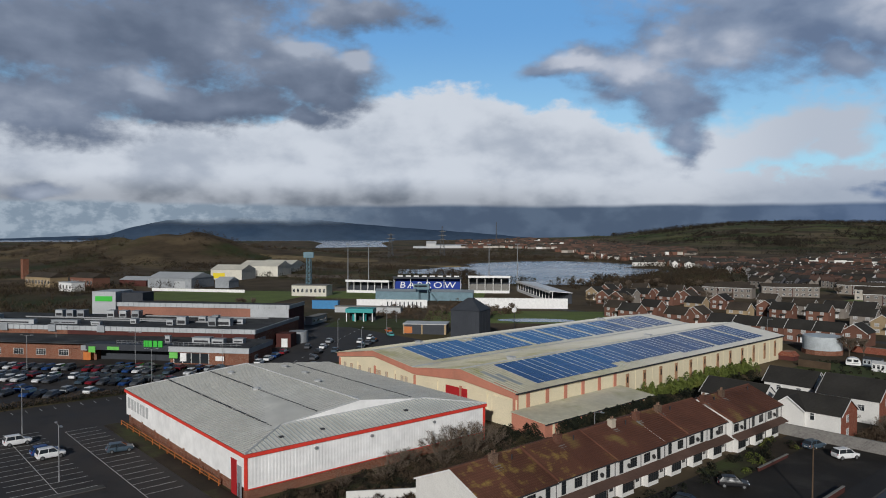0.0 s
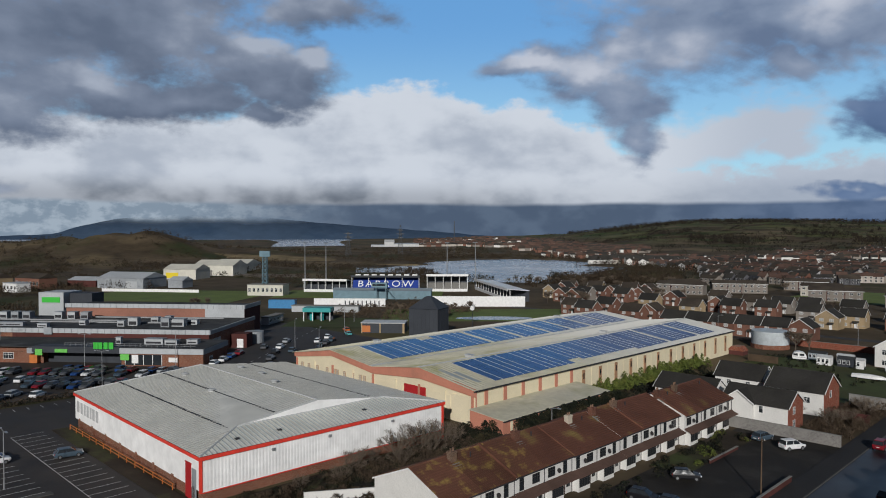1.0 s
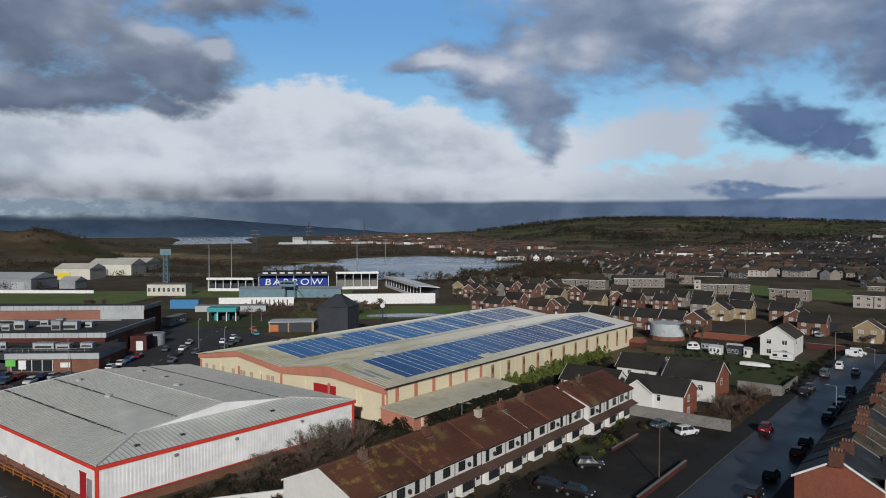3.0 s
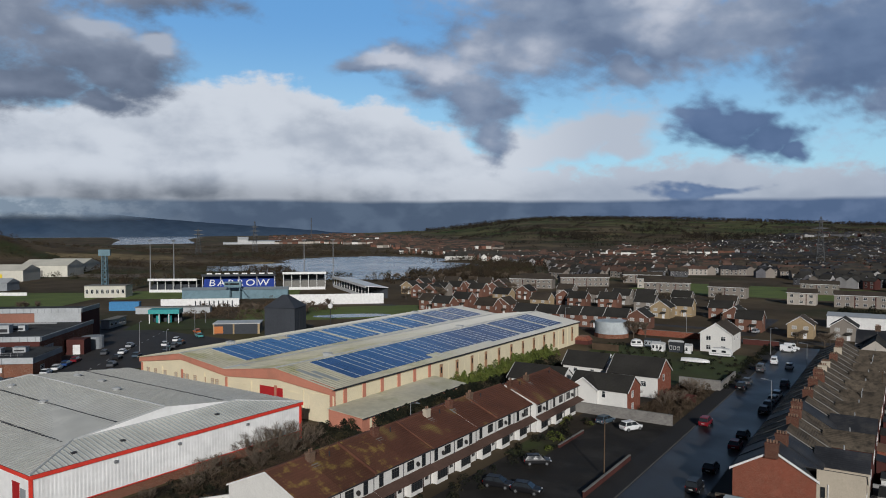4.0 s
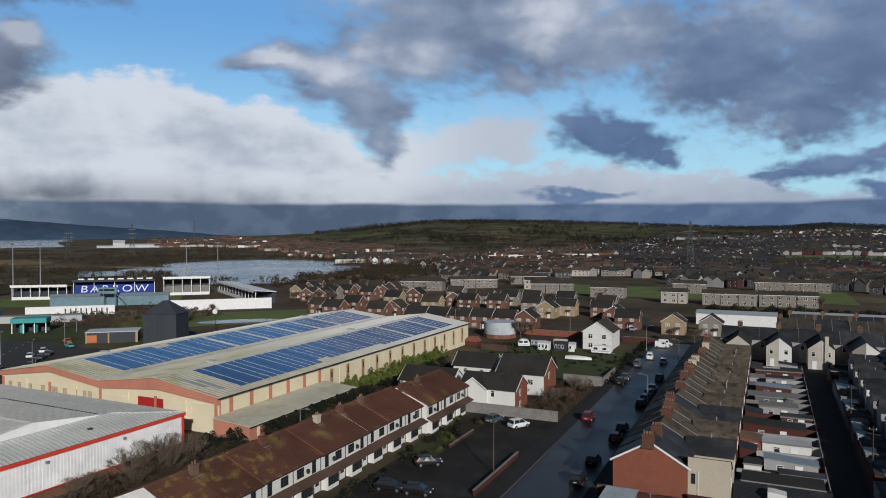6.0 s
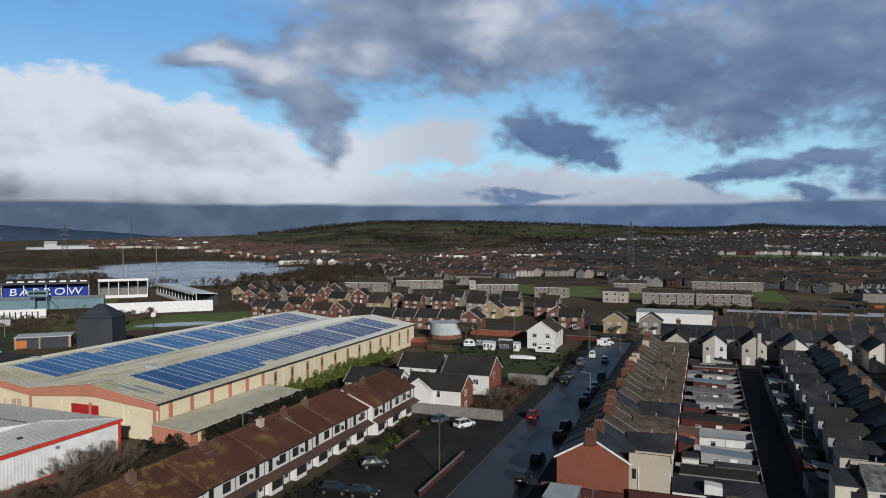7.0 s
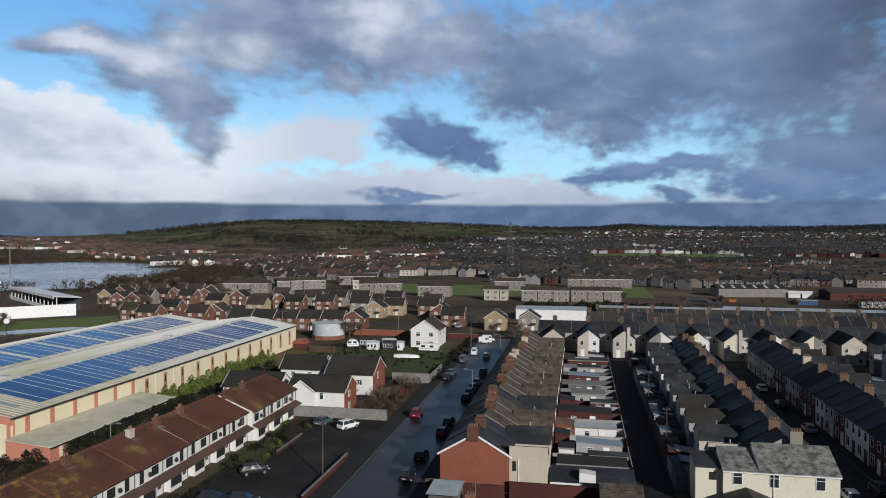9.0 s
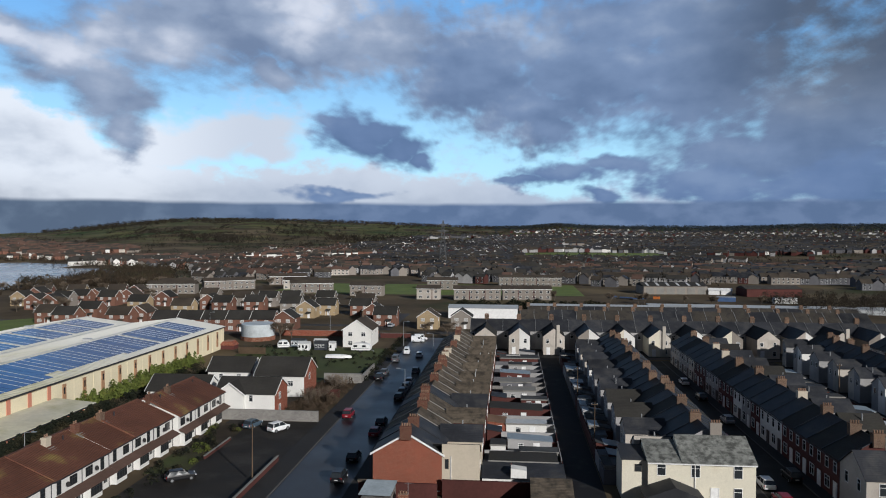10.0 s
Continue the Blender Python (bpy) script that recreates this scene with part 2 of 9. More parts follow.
    if bump:
        height = small
        if ribs:
            wv = N("ShaderNodeTexWave")
            wv.bands_direction = ribs[0]
            wv.inputs["Scale"].default_value, wv.inputs["Distortion"].default_value = 0.314 / ribs[1], 0.0
            L(where, wv.inputs["Vector"])
            height = wv.outputs["Fac"]
        bp = N("ShaderNodeBump")
        bp.inputs["Strength"].default_value, bp.inputs["Distance"].default_value = bump, 0.05
        L(height, bp.inputs["Height"])
        L(bp.outputs[0], bsdf.inputs["Normal"])
    return mat


def plain(name, colour, rough=0.5, metal=0.0, spec=0.5):
    return surface(name, colour, rough, metal, vary=0.1, size=1.0, grain=0.2, bump=0.0, spec=spec)


def glow(name, colour, power):
    mat = bpy.data.materials.new(name)
    mat.use_nodes = True
    b = mat.node_tree.nodes["Principled BSDF"]
    b.inputs["Base Color"].default_value = (*colour, 1)
    b.inputs["Emission Color"].default_value = (*colour, 1)
    b.inputs["Emission Strength"].default_value = power
    return mat


M = {
    "asphalt": surface("asphalt", (0.047, 0.042, 0.039), 0.75, vary=0.3, size=7, grain=0.25, stain=(0.028, 0.026, 0.026), stain_size=5, stain_at=(0.52, 0.72), spec=0.3),
    "court_asphalt": surface("court_asphalt", (0.023, 0.0205, 0.018), 0.8, vary=0.35, size=5, grain=0.25, stain=(0.042, 0.038, 0.033), stain_size=6, stain_at=(0.5, 0.68), spec=0.25),
    "wet_road": surface("wet_road", (0.034, 0.034, 0.037), 0.42, vary=0.3, size=9, grain=0.3, stain=(0.04, 0.042, 0.045), stain_size=4, spec=0.36),
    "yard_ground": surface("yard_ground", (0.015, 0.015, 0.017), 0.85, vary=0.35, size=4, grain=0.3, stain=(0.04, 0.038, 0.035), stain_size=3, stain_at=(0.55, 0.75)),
    "paving": surface("paving", (0.031, 0.030, 0.030), 0.85, vary=0.25, size=4, grain=0.3),
    "kerb": surface("kerb", (0.085, 0.083, 0.08), 0.85, vary=0.2),
    "paint_line": surface("paint_line", (0.55, 0.55, 0.53), 0.8, vary=0.25, size=1.5, grain=0.15),
    "earth": surface("earth", (0.040, 0.031, 0.022), 0.95, vary=0.4, size=6, grain=0.6, stain=(0.06, 0.075, 0.026), stain_size=12),
    "grass": surface("grass", (0.06, 0.075, 0.026), 0.95, vary=0.3, size=9, grain=0.5, stain=(0.055, 0.054, 0.022), stain_size=15),
    "pitch": surface("pitch", (0.125, 0.165, 0.045), 0.95, vary=0.2, size=12, grain=0.6),
    # base colour raised to stand in for bright sky mirrored in the water
    "water": surface("water", (0.17, 0.20, 0.235), 0.24, vary=0.1, size=60, grain=3.0, bump=0.5, spec=0.8),
    "white_metal": surface("white_metal", (0.90, 0.90, 0.89), 0.45, vary=0.05, size=6, grain=2, bump=0.0, stain=(0.86, 0.86, 0.85), stain_size=3, stain_at=(0.7, 0.95)),
    "red_trim": surface("red_trim", (0.72, 0.06, 0.04), 0.45, vary=0.12, size=3, bump=0.0),
    "red_paint": surface("red_paint", (0.40, 0.025, 0.028), 0.5, vary=0.12, size=3, bump=0.0),
    "shed_roof": surface("shed_roof", (0.70, 0.695, 0.64), 0.55, vary=0.10, size=10, grain=1.5, bump=0.05, stain=(0.54, 0.54, 0.495), stain_size=6),
    "rib_metal": surface("rib_metal", (0.40, 0.40, 0.375), 0.5, vary=0.1, bump=0.0),
    "rooflight": surface("rooflight", (0.36, 0.39, 0.39), 0.45, vary=0.1, bump=0.0),
    "roof_flash": surface("roof_flash", (0.50, 0.51, 0.51), 0.45, vary=0.1),
    "brick_brown": surface("brick_brown", (0.22, 0.085, 0.05), 0.9, vary=0.2, size=4, grain=0.3, bond=(0.225, 0.075, (0.28, 0.2, 0.15)), stain=(0.16, 0.07, 0.045), stain_size=5),
    "brick_red": surface("brick_red", (0.245, 0.072, 0.043), 0.9, vary=0.15, size=4, grain=0.3, bond=(0.225, 0.075, (0.30, 0.17, 0.12)), stain=(0.26, 0.08, 0.05), stain_size=4),
    "brick_estate": surface("brick_estate", (0.165, 0.082, 0.058), 0.9, vary=0.25, size=15, grain=0.4, piece=0.25),
    "brick_buff": surface("brick_buff", (0.33, 0.25, 0.15), 0.9, vary=0.2, size=15, grain=0.4, piece=0.2),
    "brick_pink": surface("brick_pink", (0.30, 0.145, 0.105), 0.9, vary=0.15, size=12, grain=0.4, stain=(0.24, 0.115, 0.085), stain_size=9),
    "brick_dark": surface("brick_dark", (0.082, 0.030, 0.026), 0.9, vary=0.25, size=8, grain=0.4, piece=0.2),
    "hall_roof": surface("hall_roof", (0.60, 0.57, 0.44), 0.75, vary=0.15, size=12, grain=1.2, stain=(0.40, 0.385, 0.19), stain_size=9, stain_at=(0.5, 0.68)),
    "hall_roof_clean": surface("hall_roof_clean", (0.62, 0.63, 0.61), 0.6, vary=0.12, size=10, grain=1.2, stain=(0.40, 0.41, 0.34), stain_size=10),
    "hall_wall": surface("hall_wall", (0.74, 0.66, 0.47), 0.8, vary=0.05, size=5, grain=0.12, bump=0.04, stain=(0.70, 0.62, 0.435), stain_size=4, stain_at=(0.55, 0.75)),
    "hall_pink": surface("hall_pink", (0.52, 0.22, 0.15), 0.8, vary=0.08, size=5, grain=0.12, bump=0.04, stain=(0.42, 0.19, 0.13), stain_size=4),
    "gutter": surface("gutter", (0.035, 0.035, 0.04), 0.6, vary=0.2),
    "solar": surface("solar", (0.035, 0.07, 0.20), 0.11, vary=0.2, size=9, grain=0.3, bump=0.0, piece=0.22, spec=0.55),
    "solar_rail": surface("solar_rail", (0.62, 0.64, 0.66), 0.45, metal=0.1, vary=0.1, bump=0.0),
    "tile_red": surface("tile_red", (0.135, 0.058, 0.038), 0.85, vary=0.22, size=5, grain=0.35, stain=(0.24, 0.18, 0.06), stain_size=5, stain_at=(0.56, 0.72), piece=0.34, bump=0.8, ribs=("Y", 0.33)),
    "tile_far": surface("tile_far", (0.098, 0.060, 0.047), 0.9, vary=0.3, size=12, grain=0.5, piece=0.3, bump=0.0),
    "tile_lichen": surface("tile_lichen", (0.135, 0.060, 0.038), 0.85, vary=0.22, size=5, grain=0.35, stain=(0.29, 0.195, 0.06), stain_size=1.5, stain_at=(0.53, 0.66), piece=0.34, bump=0.8, ribs=("Y", 0.33)),
    "brick_stack_red": surface("brick_stack_red", (0.135, 0.056, 0.038), 0.9, vary=0.25, size=2, grain=0.2, piece=0.3, bond=(0.225, 0.075, (0.16, 0.11, 0.08))),
    "tile_dark": surface("tile_dark", (0.037, 0.035, 0.032), 0.85, vary=0.3, size=6, grain=0.4, stain=(0.040, 0.038, 0.031), stain_size=5, piece=0.25),
    "tile_brown": surface("tile_brown", (0.058, 0.047, 0.037), 0.85, vary=0.3, size=6, grain=0.4, stain=(0.075, 0.062, 0.046), stain_size=7, piece=0.25),
    "slate": surface("slate", (0.031, 0.033, 0.039), 0.6, vary=0.3, size=5, grain=0.3, stain=(0.06, 0.059, 0.058), stain_size=2.5, stain_at=(0.48, 0.72), piece=0.4),
    "slate_mossy": surface("slate_mossy", (0.118, 0.096, 0.072), 0.85, vary=0.3, size=4, grain=0.3, stain=(0.048, 0.041, 0.033), stain_size=1.1, stain_at=(0.44, 0.66), piece=0.28, bump=0.7, ribs=("Z", 0.17)),
    "slate_brown": surface("slate_brown", (0.066, 0.058, 0.048), 0.8, vary=0.3, size=4, grain=0.3, stain=(0.034, 0.032, 0.031), stain_size=2.0, stain_at=(0.44, 0.66), piece=0.3),
    "slate_pale": surface("slate_pale", (0.20, 0.205, 0.19), 0.75, vary=0.25, size=1.5, grain=0.25, stain=(0.07, 0.072, 0.066), stain_size=0.8, stain_at=(0.42, 0.62), piece=0.3),
    "render_white": surface("render_white", (0.70, 0.69, 0.66), 0.85, vary=0.06, size=3, grain=0.12, bump=0.04, stain=(0.60, 0.59, 0.55), stain_size=3, stain_at=(0.6, 0.8)),
    "render_cream": surface("render_cream", (0.64, 0.60, 0.49), 0.85, vary=0.06, size=3, grain=0.12, bump=0.04, stain=(0.56, 0.51, 0.40), stain_size=3, stain_at=(0.58, 0.8)),
    "render_buff": surface("render_buff", (0.50, 0.44, 0.35), 0.85, vary=0.08, size=3, grain=0.12, bump=0.04, stain=(0.42, 0.37, 0.30), stain_size=3),
    "bramble": surface("bramble", (0.070, 0.050, 0.034), 0.95, vary=0.4, size=2, grain=0.3, piece=0.5, stain=(0.095, 0.068, 0.042), stain_size=3),
    "slot_brown": surface("slot_brown", (0.36, 0.21, 0.12), 0.8, vary=0.2, size=1.5),
    "render_stone": surface("render_stone", (0.225, 0.20, 0.175), 0.85, vary=0.12, size=4, grain=0.12, bump=0.04, piece=0.3, stain=(0.18, 0.16, 0.14), stain_size=4),
    "render_grey": surface("render_grey", (0.11, 0.11, 0.12), 0.85, vary=0.15, size=4, grain=0.12, bump=0.04, piece=0.35, stain=(0.09, 0.09, 0.10), stain_size=3),
    "render_dull": surface("render_dull", (0.33, 0.325, 0.325), 0.85, vary=0.12, size=4, grain=0.12, bump=0.04, piece=0.25, stain=(0.27, 0.265, 0.26), stain_size=3),
    "render_warm": surface("render_warm", (0.46, 0.42, 0.37), 0.85, vary=0.1, size=4, grain=0.12, bump=0.04, piece=0.2, stain=(0.37, 0.335, 0.295), stain_size=3),
    "brick_stack": surface("brick_stack", (0.120, 0.078, 0.056), 0.9, vary=0.25, size=2, grain=0.2, piece=0.35, stain=(0.17, 0.105, 0.068), stain_size=1.5, stain_at=(0.5, 0.7), bond=(0.225, 0.075, (0.2, 0.15, 0.11))),
    "lead": surface("lead", (0.20, 0.205, 0.21), 0.6, vary=0.2),
    # paleness of distance haze is mixed into the moor colour
    "moor": surface("moor", (0.075, 0.088, 0.075), 1.0, vary=0.25, size=500, grain=60, bump=0.0, spec=0.0),
    "frame_white": plain("frame_white", (0.78, 0.78, 0.77), 0.4),
    "frame_dark": plain("frame_dark", (0.03, 0.027, 0.025), 0.5),
    "glass": plain("glass", (0.025, 0.03, 0.035), 0.06, spec=0.8),
    # pane colour much paler than the plain glass
    "pale_pane": plain("pale_pane", (0.36, 0.36, 0.35), 0.12, spec=0.6),
    "door_dark": plain("door_dark", (0.05, 0.03, 0.025), 0.5),
    "concrete": surface("concrete", (0.22, 0.215, 0.20), 0.9, vary=0.15, size=3, grain=0.3, stain=(0.22, 0.21, 0.19), stain_size=3),
    "block_wall": surface("block_wall", (0.22, 0.21, 0.20), 0.9, vary=0.15, size=3, grain=0.3, stain=(0.25, 0.24, 0.22), stain_size=3, bond=(0.45, 0.22, (0.26, 0.25, 0.23))),
    "chimney_pot": surface("chimney_pot", (0.20, 0.125, 0.085), 0.9, vary=0.2, piece=0.3),
    "felt": surface("felt", (0.045, 0.047, 0.05), 0.9, vary=0.35, size=6, grain=0.5, stain=(0.10, 0.102, 0.10), stain_size=8),
    "grey_clad": surface("grey_clad", (0.30, 0.32, 0.34), 0.5, vary=0.1, size=6, bump=0.0, stain=(0.22, 0.235, 0.25), stain_size=5),
    "pale_clad": surface("pale_clad", (0.42, 0.44, 0.455), 0.5, vary=0.1, size=6, bump=0.0),
    "cream_clad": surface("cream_clad", (0.60, 0.58, 0.50), 0.55, vary=0.1, size=8, bump=0.0),
    "dark_clad": surface("dark_clad", (0.045, 0.05, 0.06), 0.6, vary=0.15, size=5, bump=0.0),
    "green_sign": glow("green_sign", (0.05, 0.42, 0.04), 0.12),
    "green_clad": surface("green_clad", (0.16, 0.50, 0.10), 0.5, vary=0.1, bump=0.0),
    "steel": surface("steel", (0.42, 0.44, 0.46), 0.4, metal=0.7, vary=0.15, bump=0.0),
    "galv": surface("galv", (0.30, 0.31, 0.32), 0.55, metal=0.3, vary=0.15, bump=0.0),
    "pylon_steel": surface("pylon_steel", (0.12, 0.125, 0.13), 0.6, metal=0.2, vary=0.15, bump=0.0),
    "blue_steel": surface("blue_steel", (0.15, 0.235, 0.28), 0.5, vary=0.15, bump=0.0),
    "stand_blue": surface("stand_blue", (0.03, 0.06, 0.30), 0.6, vary=0.12, bump=0.0),
    "bright_blue": plain("bright_blue", (0.04, 0.20, 0.42), 0.5),
    "dry_grass": surface("dry_grass", (0.20, 0.155, 0.085), 0.95, vary=0.35, size=14, grain=2.0, bump=0.0, stain=(0.13, 0.105, 0.055), stain_size=30, spec=0.1),
    "spoil": surface("spoil", (0.17, 0.145, 0.12), 0.95, vary=0.35, size=8, grain=1.5, bump=0.0, stain=(0.10, 0.08, 0.06), stain_size=14, spec=0.1),
    "sheet_blue": surface("sheet_blue", (0.05, 0.09, 0.19), 0.6, vary=0.2, size=3, bump=0.0),
    "teal": plain("teal", (0.03, 0.30, 0.30), 0.5),
    "letter_white": plain("letter_white", (0.82, 0.82, 0.82), 0.6),
    "orange": plain("orange", (0.48, 0.15, 0.03), 0.6),
    "tank_metal": surface("tank_metal", (0.46, 0.50, 0.52), 0.45, metal=0.0, vary=0.2, size=4, bump=0.0),
    "timber": surface("timber", (0.09, 0.062, 0.04), 0.9, vary=0.3, size=2, grain=0.2, piece=0.3),
    "bark": surface("bark", (0.11, 0.088, 0.068), 0.95, vary=0.3, size=1, grain=0.1),
    "twig": surface("twig", (0.15, 0.118, 0.088), 0.95, vary=0.3, size=1, grain=0.2, piece=0.3),
    "leaf_green": surface("leaf_green", (0.075, 0.095, 0.02), 0.8, vary=0.4, size=2, grain=0.3, piece=0.5, stain=(0.12, 0.125, 0.028), stain_size=3),
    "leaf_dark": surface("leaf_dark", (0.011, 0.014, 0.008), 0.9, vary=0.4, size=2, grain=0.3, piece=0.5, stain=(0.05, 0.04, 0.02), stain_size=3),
    "scrub": surface("scrub", (0.058, 0.042, 0.027), 0.95, vary=0.4, size=30, grain=2.0, piece=0.5, stain=(0.05, 0.052, 0.024), stain_size=60),
    # bluish because distance haze is painted into the woods
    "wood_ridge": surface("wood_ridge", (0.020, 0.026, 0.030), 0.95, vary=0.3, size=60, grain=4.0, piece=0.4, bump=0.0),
    "wood_far": surface("wood_far", (0.026, 0.022, 0.016), 0.95, vary=0.4, size=60, grain=4.0, piece=0.5, bump=0.0, stain=(0.034, 0.024, 0.016), stain_size=120),
    "tyre": plain("tyre", (0.012, 0.012, 0.013), 0.8),
    "alloy": plain("alloy", (0.35, 0.36, 0.37), 0.35, metal=0.7),
    "head_lamp": plain("head_lamp", (0.7, 0.72, 0.75), 0.15),
    "tail_lamp": plain("tail_lamp", (0.35, 0.01, 0.01), 0.3),
    "polycarb": surface("polycarb", (0.24, 0.28, 0.31), 0.4, vary=0.15, size=2, bump=0.0),
    # the haze of distance is put into this colour as blue
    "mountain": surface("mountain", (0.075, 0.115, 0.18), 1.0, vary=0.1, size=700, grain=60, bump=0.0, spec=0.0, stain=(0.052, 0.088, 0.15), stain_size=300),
}


def lichen_end(mat, clean, start, end):
    """Lichen that grows thick at one end of a roof and thins out along y, with a ragged edge."""
    nt = mat.node_tree
    N, L = nt.nodes.new, nt.links.new
    bsdf = nt.nodes["Principled BSDF"]
    was = bsdf.inputs["Base Color"].links[0].from_socket
    geo, sep, nz, add, f, m = N("ShaderNodeNewGeometry"), N("ShaderNodeSeparateXYZ"), N("ShaderNodeTexNoise"), N("ShaderNodeMath"), N("ShaderNodeMapRange"), N("ShaderNodeMix")
    nz.inputs["Scale"].default_value, nz.inputs["Detail"].default_value = 0.12, 6.0
    L(geo.outputs["Position"], nz.inputs["Vector"]), L(geo.outputs["Position"], sep.inputs[0])
    add.operation = "MULTIPLY_ADD"
    L(nz.outputs["Fac"], add.inputs[0]), L(sep.outputs[1], add.inputs[2])
    add.inputs[1].default_value = 60.0
    L(add.outputs[0], f.inputs[0])
    f.inputs[1].default_value, f.inputs[2].default_value = start + 30, end + 30
    m.data_type = "RGBA"
    L(f.outputs[0], m.inputs[0]), L(was, m.inputs[6])
    m.inputs[7].default_value = (*clean, 1)
    L(m.outputs[2], bsdf.inputs["Base Color"])


# pale colour of the far end also takes in sun glint on the sheets
lichen_end(M["hall_roof"], (0.66, 0.655, 0.61), 112.0, 165.0)


# ---------------------------------------------------------------- mesh building
class Shape:
    """Collects boxes, prisms, tubes and sheets into one mesh."""

    def __init__(self):
        self.v, self.f = [], []

    def poly(self, *pts):
        n = len(self.v)
        self.v.extend(tuple(p) for p in pts)
        self.f.append(tuple(range(n, n + len(pts))))
        return self

    def box(self, x0, x1, y0, y1, z0, z1):
        n = len(self.v)
        self.v += [(x0, y0, z0), (x1, y0, z0), (x1, y1, z0), (x0, y1, z0), (x0, y0, z1), (x1, y0, z1), (x1, y1, z1), (x0, y1, z1)]
        self.f += [tuple(n + i for i in q) for q in ((0, 3, 2, 1), (4, 5, 6, 7), (0, 1, 5, 4), (1, 2, 6, 5), (2, 3, 7, 6), (3, 0, 4, 7))]
        return self

    def prism(self, pts, along, a, b):
        """The outline pts (2D) pulled along an axis from a to b: along x the outline is (y, z), along y (x, z), along z (x, y)."""
        n, k = len(self.v), len(pts)
        for d in (a, b):
            for p, q in pts:
                self.v.append((d, p, q) if along == "x" else (p, d, q) if along == "y" else (p, q, d))
        area = sum(pts[i][0] * pts[(i + 1) % k][1] - pts[(i + 1) % k][0] * pts[i][1] for i in range(k))
        flip = (area > 0) != (along == "y")
        lo, hi = list(range(n, n + k)), list(range(n + k, n + 2 * k))
        if b < a:
            flip = not flip
        sides = [(n + i, n + (i + 1) % k, n + k + (i + 1) % k, n + k + i) for i in range(k)]
        if flip:
            self.f += [tuple(reversed(lo)), tuple(hi)] + sides
        else:
            self.f += [tuple(lo), tuple(reversed(hi))] + [tuple(reversed(s)) for s in sides]
        return self

    def tube(self, p, q, r0, r1=None, n=6, cap=True):
        p, q = Vector(p), Vector(q)
        r1 = r0 if r1 is None else r1
        d = (q - p).normalized()
        s = d.cross(Vector((0, 0, 1)) if abs(d.z) < 0.9 else Vector((1, 0, 0))).normalized()
        t = d.cross(s)
        k = len(self.v)
        for c, r in ((p, r0), (q, r1)):
            for i in range(n):
                a = 2 * math.pi * i / n
                self.v.append(tuple(c + r * (math.cos(a) * s + math.sin(a) * t)))
        self.f += [(k + i, k + n + i, k + n + (i + 1) % n, k + (i + 1) % n) for i in range(n)]
        if cap:
            self.f += [tuple(k + i for i in range(n)), tuple(k + n + i for i in reversed(range(n)))]
        return self

    def slab(self, a, b, c, d, t):
        """A sheet through four corners, t thick downwards."""
        n = len(self.v)
        pts = [Vector(p) for p in (a, b, c, d)]
        self.v += [tuple(p) for p in pts] + [(p.x, p.y, p.z - t) for p in pts]
        self.f += [tuple(n + i for i in q) for q in ((0, 1, 2, 3), (7, 6, 5, 4), (0, 4, 5, 1), (1, 5, 6, 2), (2, 6, 7, 3), (3, 7, 4, 0))]
        return self

    def mesh(self, name):
        me = bpy.data.meshes.new(name)
        me.from_pydata(self.v, [], self.f)
        return me


def part(name, shape, material, parent=None, label="", at=None, smooth=False):
    """Links a shape (or a ready mesh) as one mesh object under a thing or a part."""
    me = shape if isinstance(shape, bpy.types.Mesh) else shape.mesh(name)
    if not me.materials:
        me.materials.append(material)
    if smooth:
        me.shade_smooth()
    ob = new(name, me)
    ob.parent = parent
    if at is not None:
        ob.matrix_basis = at if isinstance(at, Matrix) else Matrix.Translation(at)
    return tagged(ob, label=label)


def thing(name, at=(0, 0, 0), label="", category="", group="", turn=0.0):
    ob = new(name)
    ob.empty_display_size = 0.5
    ob.matrix_basis = pose(*at, 0, 0, turn)
    return tagged(ob, label, category, group)


def structure(name, shape, material, label="", category=""):
    return tagged(part(name, shape, material), label, category or name, kind="structure")


# ---------------------------------------------------------------- the land
def interp(x, rows):
    return float(np.interp(x, [r[0] for r in rows], [r[1] for r in rows]))


# azimuth, elevation of the land's skyline in degrees
SKYLINE = [(-180, 0.2), (-60, 0.4), (-26.5, 0.38), (-21.4, 0.44), (-16.8, 0.29), (-6.4, 0.39), (-3.6, 0.55), (-1.1, 0.31), (3.9, 0.36), (9.4, 0.54), (13.9, 0.67),
           (20.4, 0.86), (25.9, 0.86), (28.6, 0.6), (31.5, 0.28), (34.5, 0.0), (38.7, -0.22), (45, -0.32), (60, -0.45), (90, -0.45), (180, -0.2)]
RIDGE = 3000.0
# dunes and spoil heaps: x, y, half sizes, height
HEAPS = [(-905, 380, 75, 60, 27), (-960, 300, 130, 80, 20), (-1050, 480, 160, 90, 14), (-1080, 220, 160, 100, 13), (-860, 520, 120, 70, 7), (-600, 330, 60, 40, 4)]
LAKE = [(-560, 545), (-629, 635), (-620, 716), (-564, 764), (-440, 645), (-333, 534), (-318, 473), (-315, 410), (-333, 373), (-415, 405)]
LAKE_MID = (-470.0, 560.0)
_shore = sorted((math.atan2(y - LAKE_MID[1], x - LAKE_MID[0]), math.hypot(x - LAKE_MID[0], y - LAKE_MID[1])) for x, y in LAKE)
_shore = [(_shore[-1][0] - 2 * math.pi, _shore[-1][1])] + _shore + [(_shore[0][0] + 2 * math.pi, _shore[0][1])]


def shore(a):
    return interp(a, _shore) * (1 + 0.03 * math.sin(9 * a) + 0.02 * math.sin(23 * a + 1))


